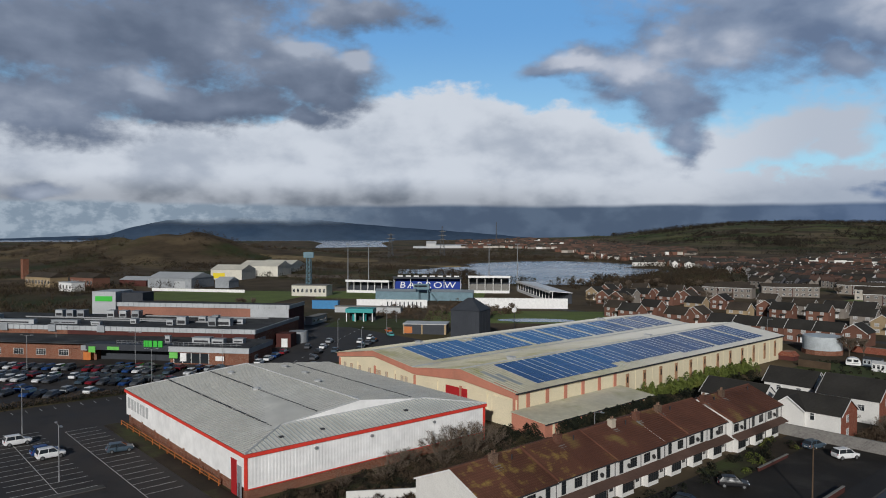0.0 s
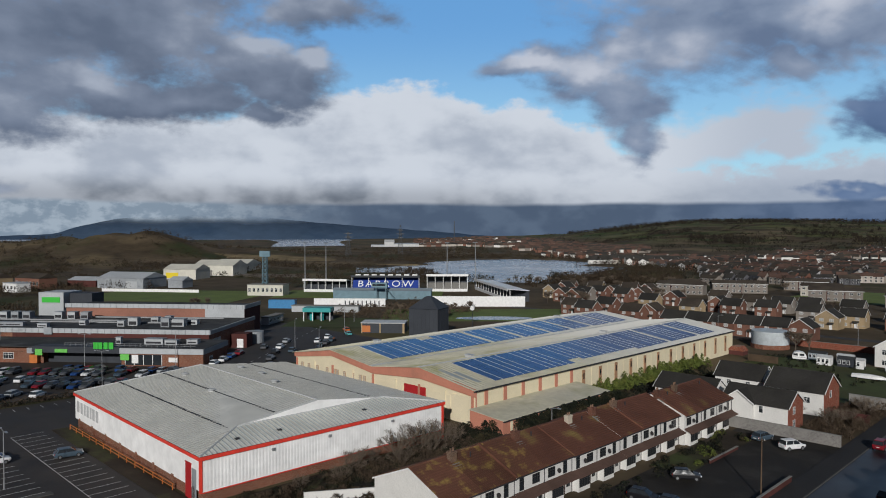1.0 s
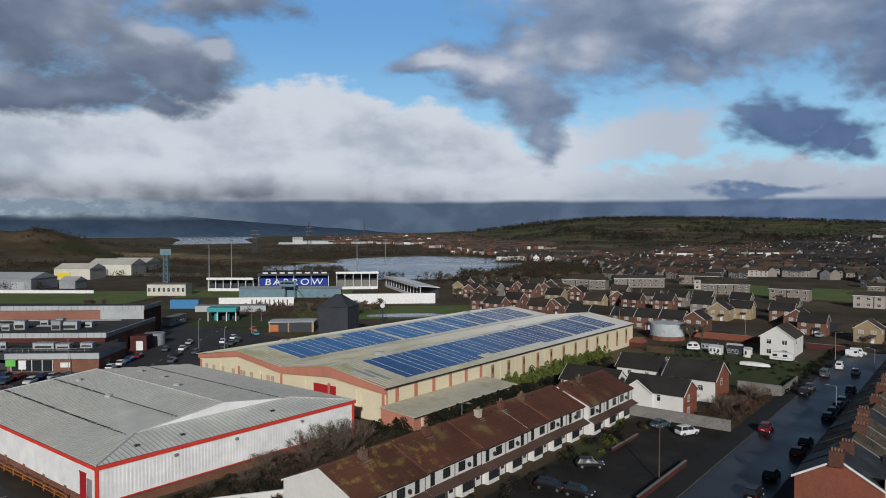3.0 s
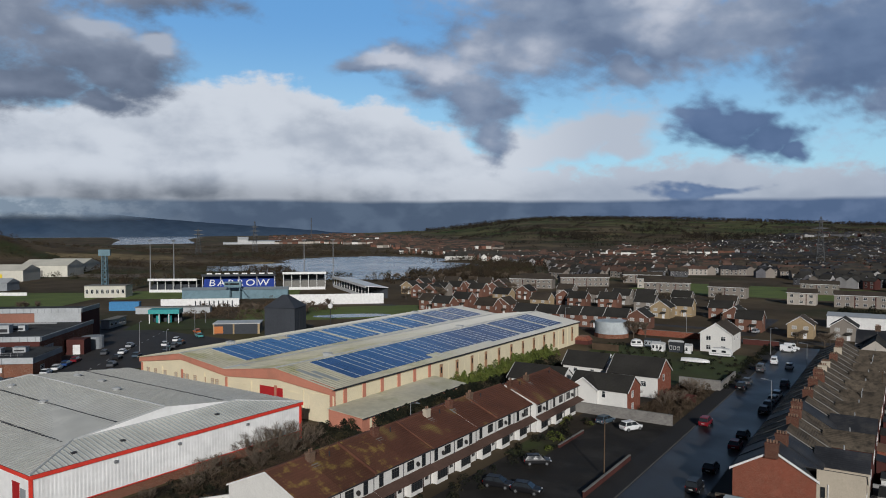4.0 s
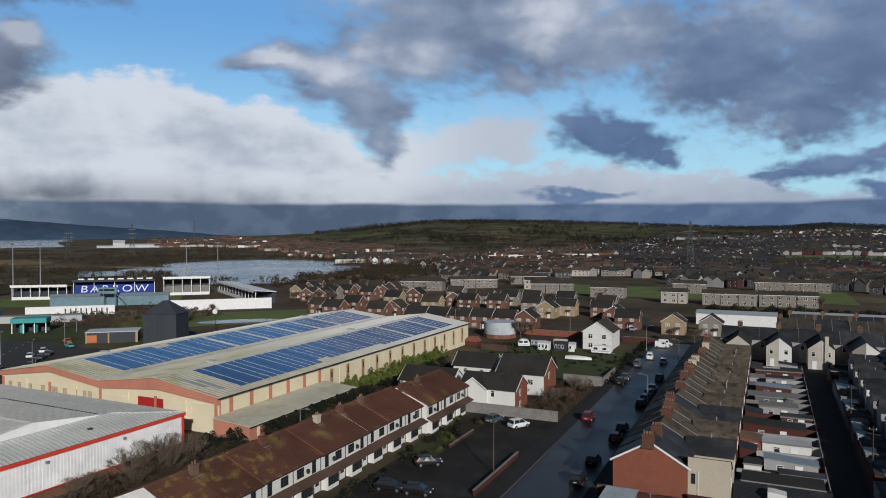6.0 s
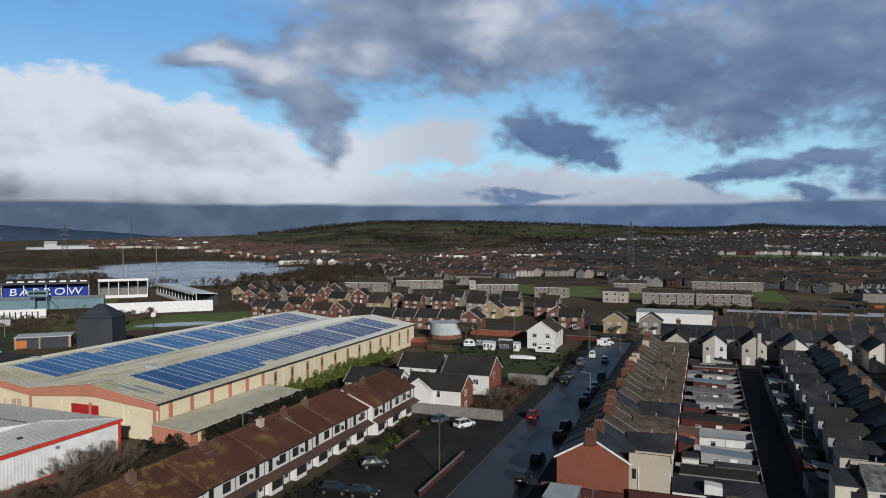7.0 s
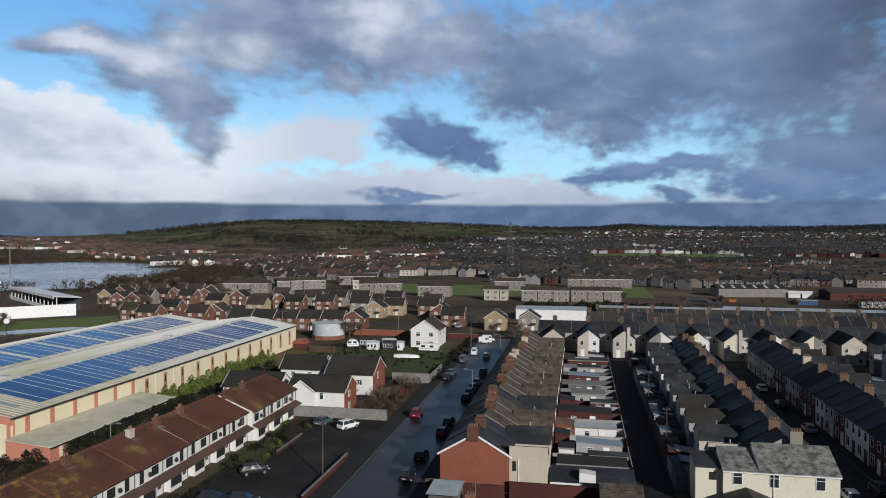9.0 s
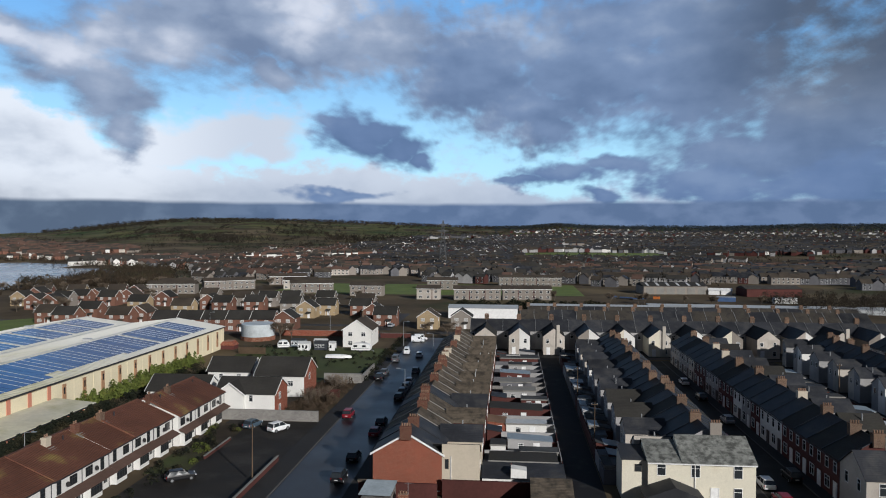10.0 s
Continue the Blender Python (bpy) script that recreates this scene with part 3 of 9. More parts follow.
def in_lake(x, y, grow=0.0):
    """Reach into the lake: over 0 inside."""
    dx, dy = x - LAKE_MID[0], y - LAKE_MID[1]
    return 1 - math.hypot(dx, dy) / (shore(math.atan2(dy, dx)) + grow)


def land(x, y):
    d = math.hypot(x, y)
    a = math.degrees(math.atan2(-x, y))
    top = EYE + RIDGE * math.tan(radians(interp(a, SKYLINE)))
    s = min(1, max(0, (d - 750) / (RIDGE - 750)))
    s = s * s * (3 - 2 * s) if s < 1 else 1
    z = top * s
    if s > 0:
        z += s * (noise.fractal(Vector((x, y, 0)) / 420, 0.9, 2.1, 4) * (7 if a < 36 else 2.0))
    if d > RIDGE:
        z -= (d - RIDGE) * 0.03
    for hx, hy, rx, ry, h in HEAPS:
        q = ((x - hx) / rx) ** 2 + ((y - hy) / ry) ** 2
        if q < 6:
            z += h * math.exp(-q) * (1 + 0.25 * noise.noise(Vector((x, y, 3)) / 25))
    if 52.4 < a < 59 and d > 1900:
        z -= 16 * min(1, (d - 1900) / 60) * min(1, (a - 52.4) / 1.5, (59 - a) / 1.5)
    if a > 42 and d > 1500:   # the estuary
        z -= 7 * min(1, (d - 1500) / 250) * min(1, (a - 42) / 4)
    k = in_lake(x, y, 8)
    if k > 0:
        z -= min(3.5, 60 * k)
    if d < 560:
        z = min(z, 0.0) if k > 0 else 0.0
    return z


def make_ground():
    rings = [0, 60, 120, 200, 300, 380, 440, 455, 470, 485, 500, 515, 530, 545, 560]
    while rings[-1] < 1100:
        rings.append(rings[-1] + 13)
    while rings[-1] < 4900:
        rings.append(rings[-1] * 1.035)
    rings[-1] = 4900
    angles = [-40 + 0.6 * i for i in range(int(135 / 0.6))] + [95 + 5 * i for i in range(45)]
    me_v, me_f = [(0, 0, 0)], []
    k = len(angles)
    for r in rings[1:]:
        for a in angles:
            x, y = -math.sin(radians(a)) * r, math.cos(radians(a)) * r
            me_v.append((x, y, land(x, y)))
    for i in range(k):
        me_f.append((0, 1 + (i + 1) % k, 1 + i))
    for j in range(len(rings) - 2):
        b = 1 + j * k
        for i in range(k):
            n = (i + 1) % k
            me_f.append((b + i, b + n, b + k + n, b + k + i))
    sh = Shape()
    sh.v, sh.f = me_v, [tuple(reversed(f)) for f in me_f]
    mat = surface("open_land", (0.090, 0.069, 0.044), 0.95, vary=0.5, size=45, grain=7.0, bump=0.0, stain=(0.046, 0.055, 0.024), stain_size=190, stain_at=(0.52, 0.60), spec=0.1)
    nt = mat.node_tree
    bsdf = nt.nodes["Principled BSDF"]
    was = bsdf.inputs["Base Color"].links[0].from_socket
    cell = nt.nodes.new("ShaderNodeTexVoronoi")
    cell.inputs["Scale"].default_value = 1 / 130
    nt.links.new(nt.nodes.new("ShaderNodeNewGeometry").outputs["Position"], cell.inputs["Vector"])
    pick = nt.nodes.new("ShaderNodeValToRGB")
    pick.color_ramp.interpolation = "CONSTANT"
    for i, (p, c) in enumerate(((0.0, (0.8, 0.75, 0.6)), (0.2, (0.85, 1.15, 0.7)), (0.45, (1.05, 1.45, 0.8)), (0.66, (0.7, 0.7, 0.6)), (0.82, (1.2, 1.45, 0.9)))):
        s = pick.color_ramp.elements[i] if i < 2 else pick.color_ramp.elements.new(p)
        s.position, s.color = p, (*c, 1)
    nt.links.new(cell.outputs["Color"], pick.inputs[0])
    both = nt.nodes.new("ShaderNodeMix")
    both.data_type, both.blend_type = "RGBA", "MULTIPLY"
    high = nt.nodes.new("ShaderNodeMapRange")
    sep = nt.nodes.new("ShaderNodeSeparateXYZ")
    nt.links.new(nt.nodes.new("ShaderNodeNewGeometry").outputs["Position"], sep.inputs[0])
    nt.links.new(sep.outputs[2], high.inputs[0])
    high.inputs[1].default_value, high.inputs[2].default_value, high.inputs[3].default_value, high.inputs[4].default_value = 10, 26, 0.0, 1.0
    north = nt.nodes.new("ShaderNodeMapRange")
    nt.links.new(sep.outputs[1], north.inputs[0])
    north.inputs[1].default_value, north.inputs[2].default_value = 800, 950
    hill = nt.nodes.new("ShaderNodeMath")
    hill.operation = "MULTIPLY"
    nt.links.new(high.outputs[0], hill.inputs[0]), nt.links.new(north.outputs[0], hill.inputs[1])
    nt.links.new(hill.outputs[0], both.inputs[0])
    nt.links.new(was, both.inputs[6]), nt.links.new(pick.outputs[0], both.inputs[7])
    nt.links.new(both.outputs[2], bsdf.inputs["Base Color"])
    dry = nt.nodes.new("ShaderNodeTexNoise")
    dry.inputs["Scale"].default_value, dry.inputs["Detail"].default_value = 1 / 75, 6.0
    nt.links.new(nt.nodes.new("ShaderNodeNewGeometry").outputs["Position"], dry.inputs["Vector"])
    much = nt.nodes.new("ShaderNodeMapRange")
    nt.links.new(dry.outputs["Fac"], much.inputs[0])
    much.inputs[1].default_value, much.inputs[2].default_value, much.inputs[4].default_value = 0.53, 0.66, 0.9
    tan = nt.nodes.new("ShaderNodeMix")
    tan.data_type = "RGBA"
    nt.links.new(much.outputs[0], tan.inputs[0]), nt.links.new(both.outputs[2], tan.inputs[6])
    tan.inputs[7].default_value = (0.165, 0.128, 0.074, 1)
    nt.links.new(tan.outputs[2], bsdf.inputs["Base Color"])
    ob = structure("ground", sh, mat, "brown winter scrubland and green fields rising to low hills", "ground")
    ob.data.shade_smooth()


make_ground()
lake = Shape()
lake.poly(*[(LAKE_MID[0] + (shore(t) + 6) * math.cos(t), LAKE_MID[1] + (shore(t) + 6) * math.sin(t), -0.8) for t in [-math.pi + 2 * math.pi * (i + 0.5) / 120 for i in range(120)]])
structure("water", lake, M["water"], "pale grey reservoir with a calm surface", "lake")
sea = Shape().poly((-4850, -200, -3.0), (-900, -200, -3.0), (-900, 3200, -3.0), (-3000, 4000, -3.0), (-4850, 800, -3.0))
structure("water_pool", Shape().poly((-560, 437, 0.06), (-495, 385, 0.06), (-470, 412, 0.06), (-535, 468, 0.06)), M["water"], "narrow pale pool beyond the ground", "pool")
structure("water_estuary", sea, M["water"], "pale estuary water beyond the dunes", "sea")


def mountain(name, rows, dist, base, label, mat="mountain"):
    sh = Shape()
    a0, a1 = rows[0][0], rows[-1][0]
    n = 90
    tops, feet, backs = [], [], []
    for i in range(n + 1):
        a = a0 + (a1 - a0) * i / n
        e = interp(a, rows) + 0.05 * noise.noise(Vector((a * 0.9, dist, 0)))
        for r, z, to in ((dist, base, feet), (dist + 300, EYE + (dist + 300) * math.tan(radians(e)), tops), (dist + 600, base, backs)):
            to.append((-math.sin(radians(a)) * r, math.cos(radians(a)) * r, z))
    sh.v = feet + tops + backs
    for i in range(n):
        sh.f.append((i + 1, i, n + 1 + i, n + 2 + i))
        sh.f.append((n + 2 + i, n + 1 + i, 2 * n + 2 + i, 2 * n + 3 + i))
    ob = structure(name, sh, M[mat], label, "mountain")
    ob.data.shade_smooth()
    return ob


def fade_top(mat, low, high):
    """Fades a fell out by alpha from one height to another, to pass for cloud on its upper slopes."""
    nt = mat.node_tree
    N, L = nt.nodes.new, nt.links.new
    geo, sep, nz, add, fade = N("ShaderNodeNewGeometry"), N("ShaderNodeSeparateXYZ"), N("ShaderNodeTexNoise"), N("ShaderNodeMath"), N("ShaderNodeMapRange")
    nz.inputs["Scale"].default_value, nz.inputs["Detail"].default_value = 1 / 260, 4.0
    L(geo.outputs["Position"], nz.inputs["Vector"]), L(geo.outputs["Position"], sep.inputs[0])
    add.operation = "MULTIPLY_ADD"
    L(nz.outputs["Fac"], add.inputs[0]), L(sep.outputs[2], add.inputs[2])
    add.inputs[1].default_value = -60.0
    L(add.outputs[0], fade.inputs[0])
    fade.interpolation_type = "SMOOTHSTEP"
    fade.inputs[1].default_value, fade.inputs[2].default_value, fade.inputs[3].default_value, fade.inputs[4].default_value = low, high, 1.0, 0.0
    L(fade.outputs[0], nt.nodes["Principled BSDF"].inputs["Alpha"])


fade_top(M["mountain"], 36.0, 112.0)


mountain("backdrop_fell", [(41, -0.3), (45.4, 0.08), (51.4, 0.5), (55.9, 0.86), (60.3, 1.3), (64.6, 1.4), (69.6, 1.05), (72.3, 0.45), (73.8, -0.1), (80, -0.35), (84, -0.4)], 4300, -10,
         "fell with haze blue in its colour and a top that fades out")

mountain("backdrop_moor", [(8, 0.2), (14, 0.62), (18, 0.92), (22, 1.06), (25, 0.98), (29, 0.62), (33, 0.1)], 4100, -10, "moor beyond the hill, paled by haze in its colour", "moor")

# ---------------------------------------------------------------- shared building parts
FACE = {"-y": 0, "+x": 90, "+y": 180, "-x": -90}
_cache = {}


def window(parent, x, y, z, w, h, face="-y", style="white", bars=1, label=""):
    """A window with a proud frame, a cross-bar and a recessed pane; z is its sill."""
    key = (round(w, 2), round(h, 2), style, bars)
    if key not in _cache:
        t = 0.07
        xs = [-w / 2, -w / 2 + t]
        for i in range(bars):
            c = -w / 2 + w * (i + 1) / (bars + 1)
            xs += [c - 0.03, c + 0.03]
        xs += [w / 2 - t, w / 2]
        zs = [0, t, h * 0.66, h * 0.66 + 0.05, h - t, h]
        fr, at = Shape(), {}

        def vert(i, j, k):
            if (i, j, k) not in at:
                at[i, j, k] = len(fr.v)
                fr.v.append((xs[i], -0.05 if k == 0 else 0.03, zs[j]))
            return at[i, j, k]

        solid = lambda i, j: 0 <= i < len(xs) - 1 and 0 <= j < 5 and (i % 2 == 0 or j % 2 == 0)
        for i in range(len(xs) - 1):
            for j in range(5):
                if not solid(i, j):
                    continue
                fr.f.append((vert(i, j, 0), vert(i + 1, j, 0), vert(i + 1, j + 1, 0), vert(i, j + 1, 0)))
                for di, dj, p, q in ((-1, 0, (i, j + 1), (i, j)), (1, 0, (i + 1, j), (i + 1, j + 1)), (0, -1, (i, j), (i + 1, j)), (0, 1, (i + 1, j + 1), (i, j + 1))):
                    if not solid(i + di, j + dj):
                        fr.f.append((vert(*p, 0), vert(*p, 1), vert(*q, 1), vert(*q, 0)))
        fm = fr.mesh("window_frame")
        fm.materials.append(M[{"white": "frame_white", "dark": "frame_dark", "blind": "slot_brown", "pale_glass": "frame_white"}[style]])
        pm = Shape().box(-w / 2 + t, w / 2 - t, -0.02, 0.02, t, h - t).mesh("pane")
        pm.materials.append(M[{"blind": "render_buff", "pale_glass": "pale_pane"}.get(style, "glass")])
        _cache[key] = (fm, pm)
    fm, pm = _cache[key]
    ob = part("window", fm, None, parent, label, pose(x, y, z, 0, 0, FACE[face]))
    part("pane", pm, None, ob)
    return ob


def door(parent, x, y, z, w=0.9, h=2.05, face="-y", mat="door_dark", label=""):
    key = ("door", w, h, mat)
    if key not in _cache:
        sh = Shape().box(-w / 2, w / 2, -0.06, 0.02, 0, h)
        sh.box(-w / 2 - 0.08, -w / 2, -0.09, 0.02, 0, h + 0.08).box(w / 2, w / 2 + 0.08, -0.09, 0.02, 0, h + 0.08).box(-w / 2, w / 2, -0.09, 0.02, h, h + 0.08)
        me = sh.mesh("door")
        me.materials.append(M[mat])
        _cache[key] = me
    return part("door", _cache[key], None, parent, label, pose(x, y, z, 0, 0, FACE[face]))


def chimney(parent, x, y, z0, z1, w=0.9, d=0.55, mat="brick_red", pots=4, along="y"):
    """A stack with an oversailing cap and clay pots."""
    sx, sy = (d, w) if along == "y" else (w, d)
    key = ("stack", round(z1 - z0, 2), sx, sy, mat, pots)
    if key not in _cache:
        h = z1 - z0
        st = Shape().box(-sx / 2, sx / 2, -sy / 2, sy / 2, 0, h - 0.22).box(-sx / 2 - 0.06, sx / 2 + 0.06, -sy / 2 - 0.06, sy / 2 + 0.06, h - 0.22, h - 0.08)
        st.box(-sx / 2 - 0.02, sx / 2 + 0.02, -sy / 2 - 0.02, sy / 2 + 0.02, h - 0.08, h)
        sm = st.mesh("chimney")
        sm.materials.append(M[mat])
        pt = Shape().tube((0, 0, 0), (0, 0, 0.38), 0.12, 0.10, 8).tube((0, 0, 0.32), (0, 0, 0.38), 0.13, 0.13, 8)
        pm = pt.mesh("pot")
        pm.materials.append(M["chimney_pot"])
        _cache[key] = (sm, pm)
    sm, pm = _cache[key]
    ob = part("chimney", sm, None, parent, "", (x, y, z0))
    for i in range(pots):
        o = ((i + 0.5) / pots - 0.5) * w * 0.9
        part("pot", pm, None, ob, "", (0, o, z1 - z0) if along == "y" else (o, 0, z1 - z0))
    return ob


def courses(sh, x0, z0, x1, z1, y0, y1, step=0.34, lip=0.03, along="y"):
    """A roof slope from the eave x0, z0 up to x1, z1, running from y0 to y1: a stepped sheet in which each course of tiles has its own butt edge."""
    n = max(1, int(math.hypot(x1 - x0, z1 - z0) / step))
    pts = []
    for i in range(n):
        for f, up in ((i / n, lip), ((i + 1) / n, 0.004)):
            pts.append((x0 + (x1 - x0) * f, z0 + (z1 - z0) * f + up))
    pts += [(x1, z1 - 0.08), (x0, z0 - 0.08)]
    return sh.prism(pts, along, y0, y1)


def pitched(parent, x0, x1, y0, y1, eave, ridge, mat, over=0.25, verge=0.1, step=0.34, ridge_x=None, name="roof", ridge_mat=None, label="", lip=0.035):
    """A tiled roof with its ridge along y: two coursed slopes, and a line of ridge tiles as a part of it."""
    xm = (x0 + x1) / 2 if ridge_x is None else ridge_x
    sh = Shape()
    sl, sr = (ridge - eave) / (xm - x0), (ridge - eave) / (x1 - xm)
    courses(sh, x0 - over, eave - over * sl + 0.06, xm, ridge + 0.06, y0 - verge, y1 + verge, step, lip)
    courses(sh, x1 + over, eave - over * sr + 0.06, xm, ridge + 0.06, y0 - verge, y1 + verge, step, lip)
    roof = part(name, sh, M[mat], parent, label)
    part("ridge_tile", Shape().prism([(xm - 0.16, ridge + 0.03), (xm, ridge + 0.17), (xm + 0.16, ridge + 0.03)], "y", y0 - verge, y1 + verge), M[ridge_mat or mat], roof)
    return roof


def gable_walls(x0, x1, y0, y1, eave, ridge, ridge_x=None):
    xm = (x0 + x1) / 2 if ridge_x is None else ridge_x
    return Shape().prism([(x0, 0), (x1, 0), (x1, eave), (xm, ridge), (x0, eave)], "y", y0, y1)


# ---------------------------------------------------------------- retail shed
def retail_shed():
    x0, x1, y0, y1, e = -135.8, -85.3, 42.2, 85.2, 6.2
    shed = thing("retail_shed", (0, 0, 0), "white metal retail shed with red trim and grey ribbed roof", "warehouse")
    # brick base, set back a little under the cladding
    part("wall", Shape().box(x0 + 0.3, x1 - 0.25, y0 + 0.3, y1 - 0.3, 0, 2.2), M["brick_brown"], shed, "brown brick base wall")
    for k in range(8):
        part("pier", Shape().box(x0 + 2 + k * 6.6, x0 + 2.7 + k * 6.6, y0 - 0.1, y0 + 0.35, 0, 2.0), M["brick_brown"], shed)
    # ribbed white cladding on each side
    def clad(a, b, fixed, axis, out, zb):
        sh, n = Shape(), int((b - a) / 0.5)
        w = (b - a) / n
        pts = []
        for i in range(n):
            s = a + i * w
            pts += [(s, 0), (s + w * 0.45, 0), (s + w * 0.5, 0.012), (s + w * 0.95, 0.012)]
        pts.append((b, 0))
        for (s, o), (s2, o2) in zip(pts, pts[1:]):
            if axis == "y":
                q = [(fixed + out * o, s, zb), (fixed + out * o2, s2, zb), (fixed + out * o2, s2, e - 0.4), (fixed + out * o, s, e - 0.4)]
            else:
                q = [(s, fixed + out * o, zb), (s2, fixed + out * o2, zb), (s2, fixed + out * o2, e - 0.4), (s, fixed + out * o, e - 0.4)]
            sh.poly(*q)
        return sh
    part("backing", Shape().box(x0 + 0.02, x1 - 0.02, y0 + 0.02, y1 - 0.02, 1.7, e - 0.3), M["white_metal"], shed)
    part("cladding", clad(y0, y1, x1, "y", 1, 1.55), M["white_metal"], shed, "ribbed white metal cladding")
    part("cladding", Shape().box(x0, x1, y0 - 0.06, y0, 1.75, e - 0.4), M["white_metal"], shed, "smooth white fascia panels")
    part("cladding", clad(x0, x1, y1, "x", 1, 1.55), M["white_metal"], shed)
    part("cladding", clad(y0, y1, x0, "y", -1, 1.55), M["white_metal"], shed)
    # red fascia gutter, corner strips and the door recess
    part("fascia", Shape().box(x0 - 0.3, x1 + 0.3, y0 - 0.32, y0 - 0.07, e - 0.42, e + 0.06), M["red_trim"], shed, "red fascia")
    part("fascia", Shape().box(x1 + 0.07, x1 + 0.32, y0 - 0.07, y1 + 0.3, e - 0.42, e + 0.06), M["red_trim"], shed, "red fascia")
    part("fascia", Shape().box(x0 - 0.3, x1 + 0.07, y1 + 0.07, y1 + 0.3, e - 0.42, e + 0.06), M["red_trim"], shed, "red fascia")
    part("fascia", Shape().box(x0 - 0.32, x0 - 0.07, y0 - 0.07, y1 + 0.07, e - 0.42, e + 0.06), M["red_trim"], shed, "red fascia")
    part("gutter", Shape().box(x0 - 0.27, x1 + 0.28, y0 - 0.28, y1 + 0.27, e + 0.062, e + 0.1), M["gutter"], shed)
    part("corner_strip", Shape().box(x1 - 0.3, x1 + 0.11, y0 - 0.11, y0 + 0.2, 1.5, e - 0.42), M["red_trim"], shed, "red corner strip")
    part("sill_strip", Shape().box(x1 + 0.062, x1 + 0.11, y0 + 0.2, y1, 1.42, 1.55), M["red_trim"], shed)
    part("sill_strip", Shape().box(x1 + 0.05, x1 + 0.10, y1 - 0.4, y1 + 0.1, 0, e - 0.42), M["red_trim"], shed)
    dr = part("door", Shape().box(-89.6, -87.9, y0 - 0.13, y0 - 0.061, 0.1, 4.7).box(-89.7, -87.8, y0 - 0.16, y0 - 0.061, 4.7, 4.85), M["red_paint"], shed, "tall red service door")
    part("door_frame", Shape().box(-87.75, -86.4, y0 - 0.10, y0 - 0.061, 0.1, 4.3), M["grey_clad"], dr)
    # lettering of the sign, kept as plain bars
    x = x0 + 1.2
    for w in (1.7, 1.5, 1.2, 1.5, 1.0, 1.5, 1.5):
        part("sign_bar", Shape().box(x, x + w * 0.75, y0 - 0.16, y0 - 0.061, 3.1, 5.0), M["roof_flash"], shed, "pale grey sign bar")
        x += w + 0.25
    # dutch-gable roof: main ridge across, low hip on one side
    yr, hx, hy0, hy1, hz, rz = 63.7, -91.0, 50.2, 76.4, 7.5, 9.1
    o = 0.25
    A, B, C, D = (x1 + o, y0 - o, e + 0.1), (x1 + o, y1 + o, e + 0.1), (x0 - o, y1 + o, e + 0.1), (x0 - o, y0 - o, e + 0.1)
    P, Q, Rr, Sl = (hx, hy0, hz), (hx, hy1, hz), (hx, yr, rz), (x0 + 4.5, yr, rz)
    roof = part("roof", Shape().slab(A, B, Q, P, 0.06), M["shed_roof"], shed, "grey ribbed metal roof")
    part("roof_sheet", Shape().poly(D, A, P, Rr, Sl), M["shed_roof"], roof)
    part("roof_sheet", Shape().poly(B, C, Sl, Rr, Q), M["shed_roof"], roof)
    part("roof_sheet", Shape().poly(C, D, Sl), M["shed_roof"], roof)
    part("gable_end", Shape().prism([(hy0, hz), (hy1, hz), (yr, rz)], "x", hx - 0.05, hx + 0.05), M["white_metal"], shed, "white gable end in the roof")
    # standing ribs up the slopes
    def ribs(n, f):
        sh = Shape()
        for i in range(n):
            p, q = f((i + 0.5) / n)
            p, q = Vector(p), Vector(q)
            s = (q - p).cross(Vector((0, 0, 1))).normalized() * 0.07
            up = Vector((0, 0, 0.08))
            k = len(sh.v)
            sh.v += [tuple(v) for v in (p - s, p + s, q + s, q - s, p - s * 0.6 + up, p + s * 0.6 + up, q + s * 0.6 + up, q - s * 0.6 + up)]
            sh.f += [tuple(k + j for j in f4) for f4 in ((4, 5, 6, 7), (0, 4, 7, 3), (1, 2, 6, 5), (0, 1, 5, 4), (3, 7, 6, 2))]
        return sh
    lerp = lambda a, b, t: tuple(a[i] + (b[i] - a[i]) * t for i in range(3))
    def front(t):
        x = D[0] + (A[0] - D[0]) * t
        top = Rr[2]
        if x > hx:
            u = (A[0] - x) / (A[0] - hx)
            q = (x, A[1] + (hy0 - A[1]) * u, A[2] + (hz - A[2]) * u)
        elif x < Sl[0]:
            u = (x - D[0]) / (Sl[0] - D[0])
            q = lerp(D, Sl, u)
        else:
            q = (x, yr, top)
        return (x, D[1], D[2]), q
    def back(t):
        p, q = front(t)
        return (p[0], C[1], p[2]), (q[0], 2 * yr - q[1], q[2])
    def hip(t):
        y = A[1] + (B[1] - A[1]) * t
        if y < hy0:
            q = lerp(A, P, (y - A[1]) / (hy0 - A[1]))
        elif y > hy1:
            q = lerp(B, Q, (B[1] - y) / (B[1] - hy1))
        else:
            q = (hx, y, hz)
        return (A[0], y, A[2]), q
    tagged(part("rib", ribs(64, front), M["rib_metal"], roof), kind="stuff")
    tagged(part("rib", ribs(64, back), M["rib_metal"], roof), kind="stuff")
    tagged(part("rib", ribs(62, hip), M["rooflight"], roof), kind="stuff")
    # hip and ridge flashings, dashed lap lines, vents
    fl = Shape()
    for p, q in ((A, P), (Rr, Sl), (D, Sl), (P, Q), (B, Q), (P, Rr)):
        p, q = Vector(p), Vector(q)
        fl.tube(p + Vector((0, 0, 0.06)), q + Vector((0, 0, 0.06)), 0.13, 0.13, 6)
    part("flashing", fl, M["roof_flash"], roof)
    for row, (f, g) in enumerate(((0.34, front), (0.68, front), (0.5, back))):
        sh = Shape()
        for i in range(44):
            p, q = g(0.03 + 0.84 * (i + 0.5) / 44)
            ty = p[1] + (yr - p[1]) * f
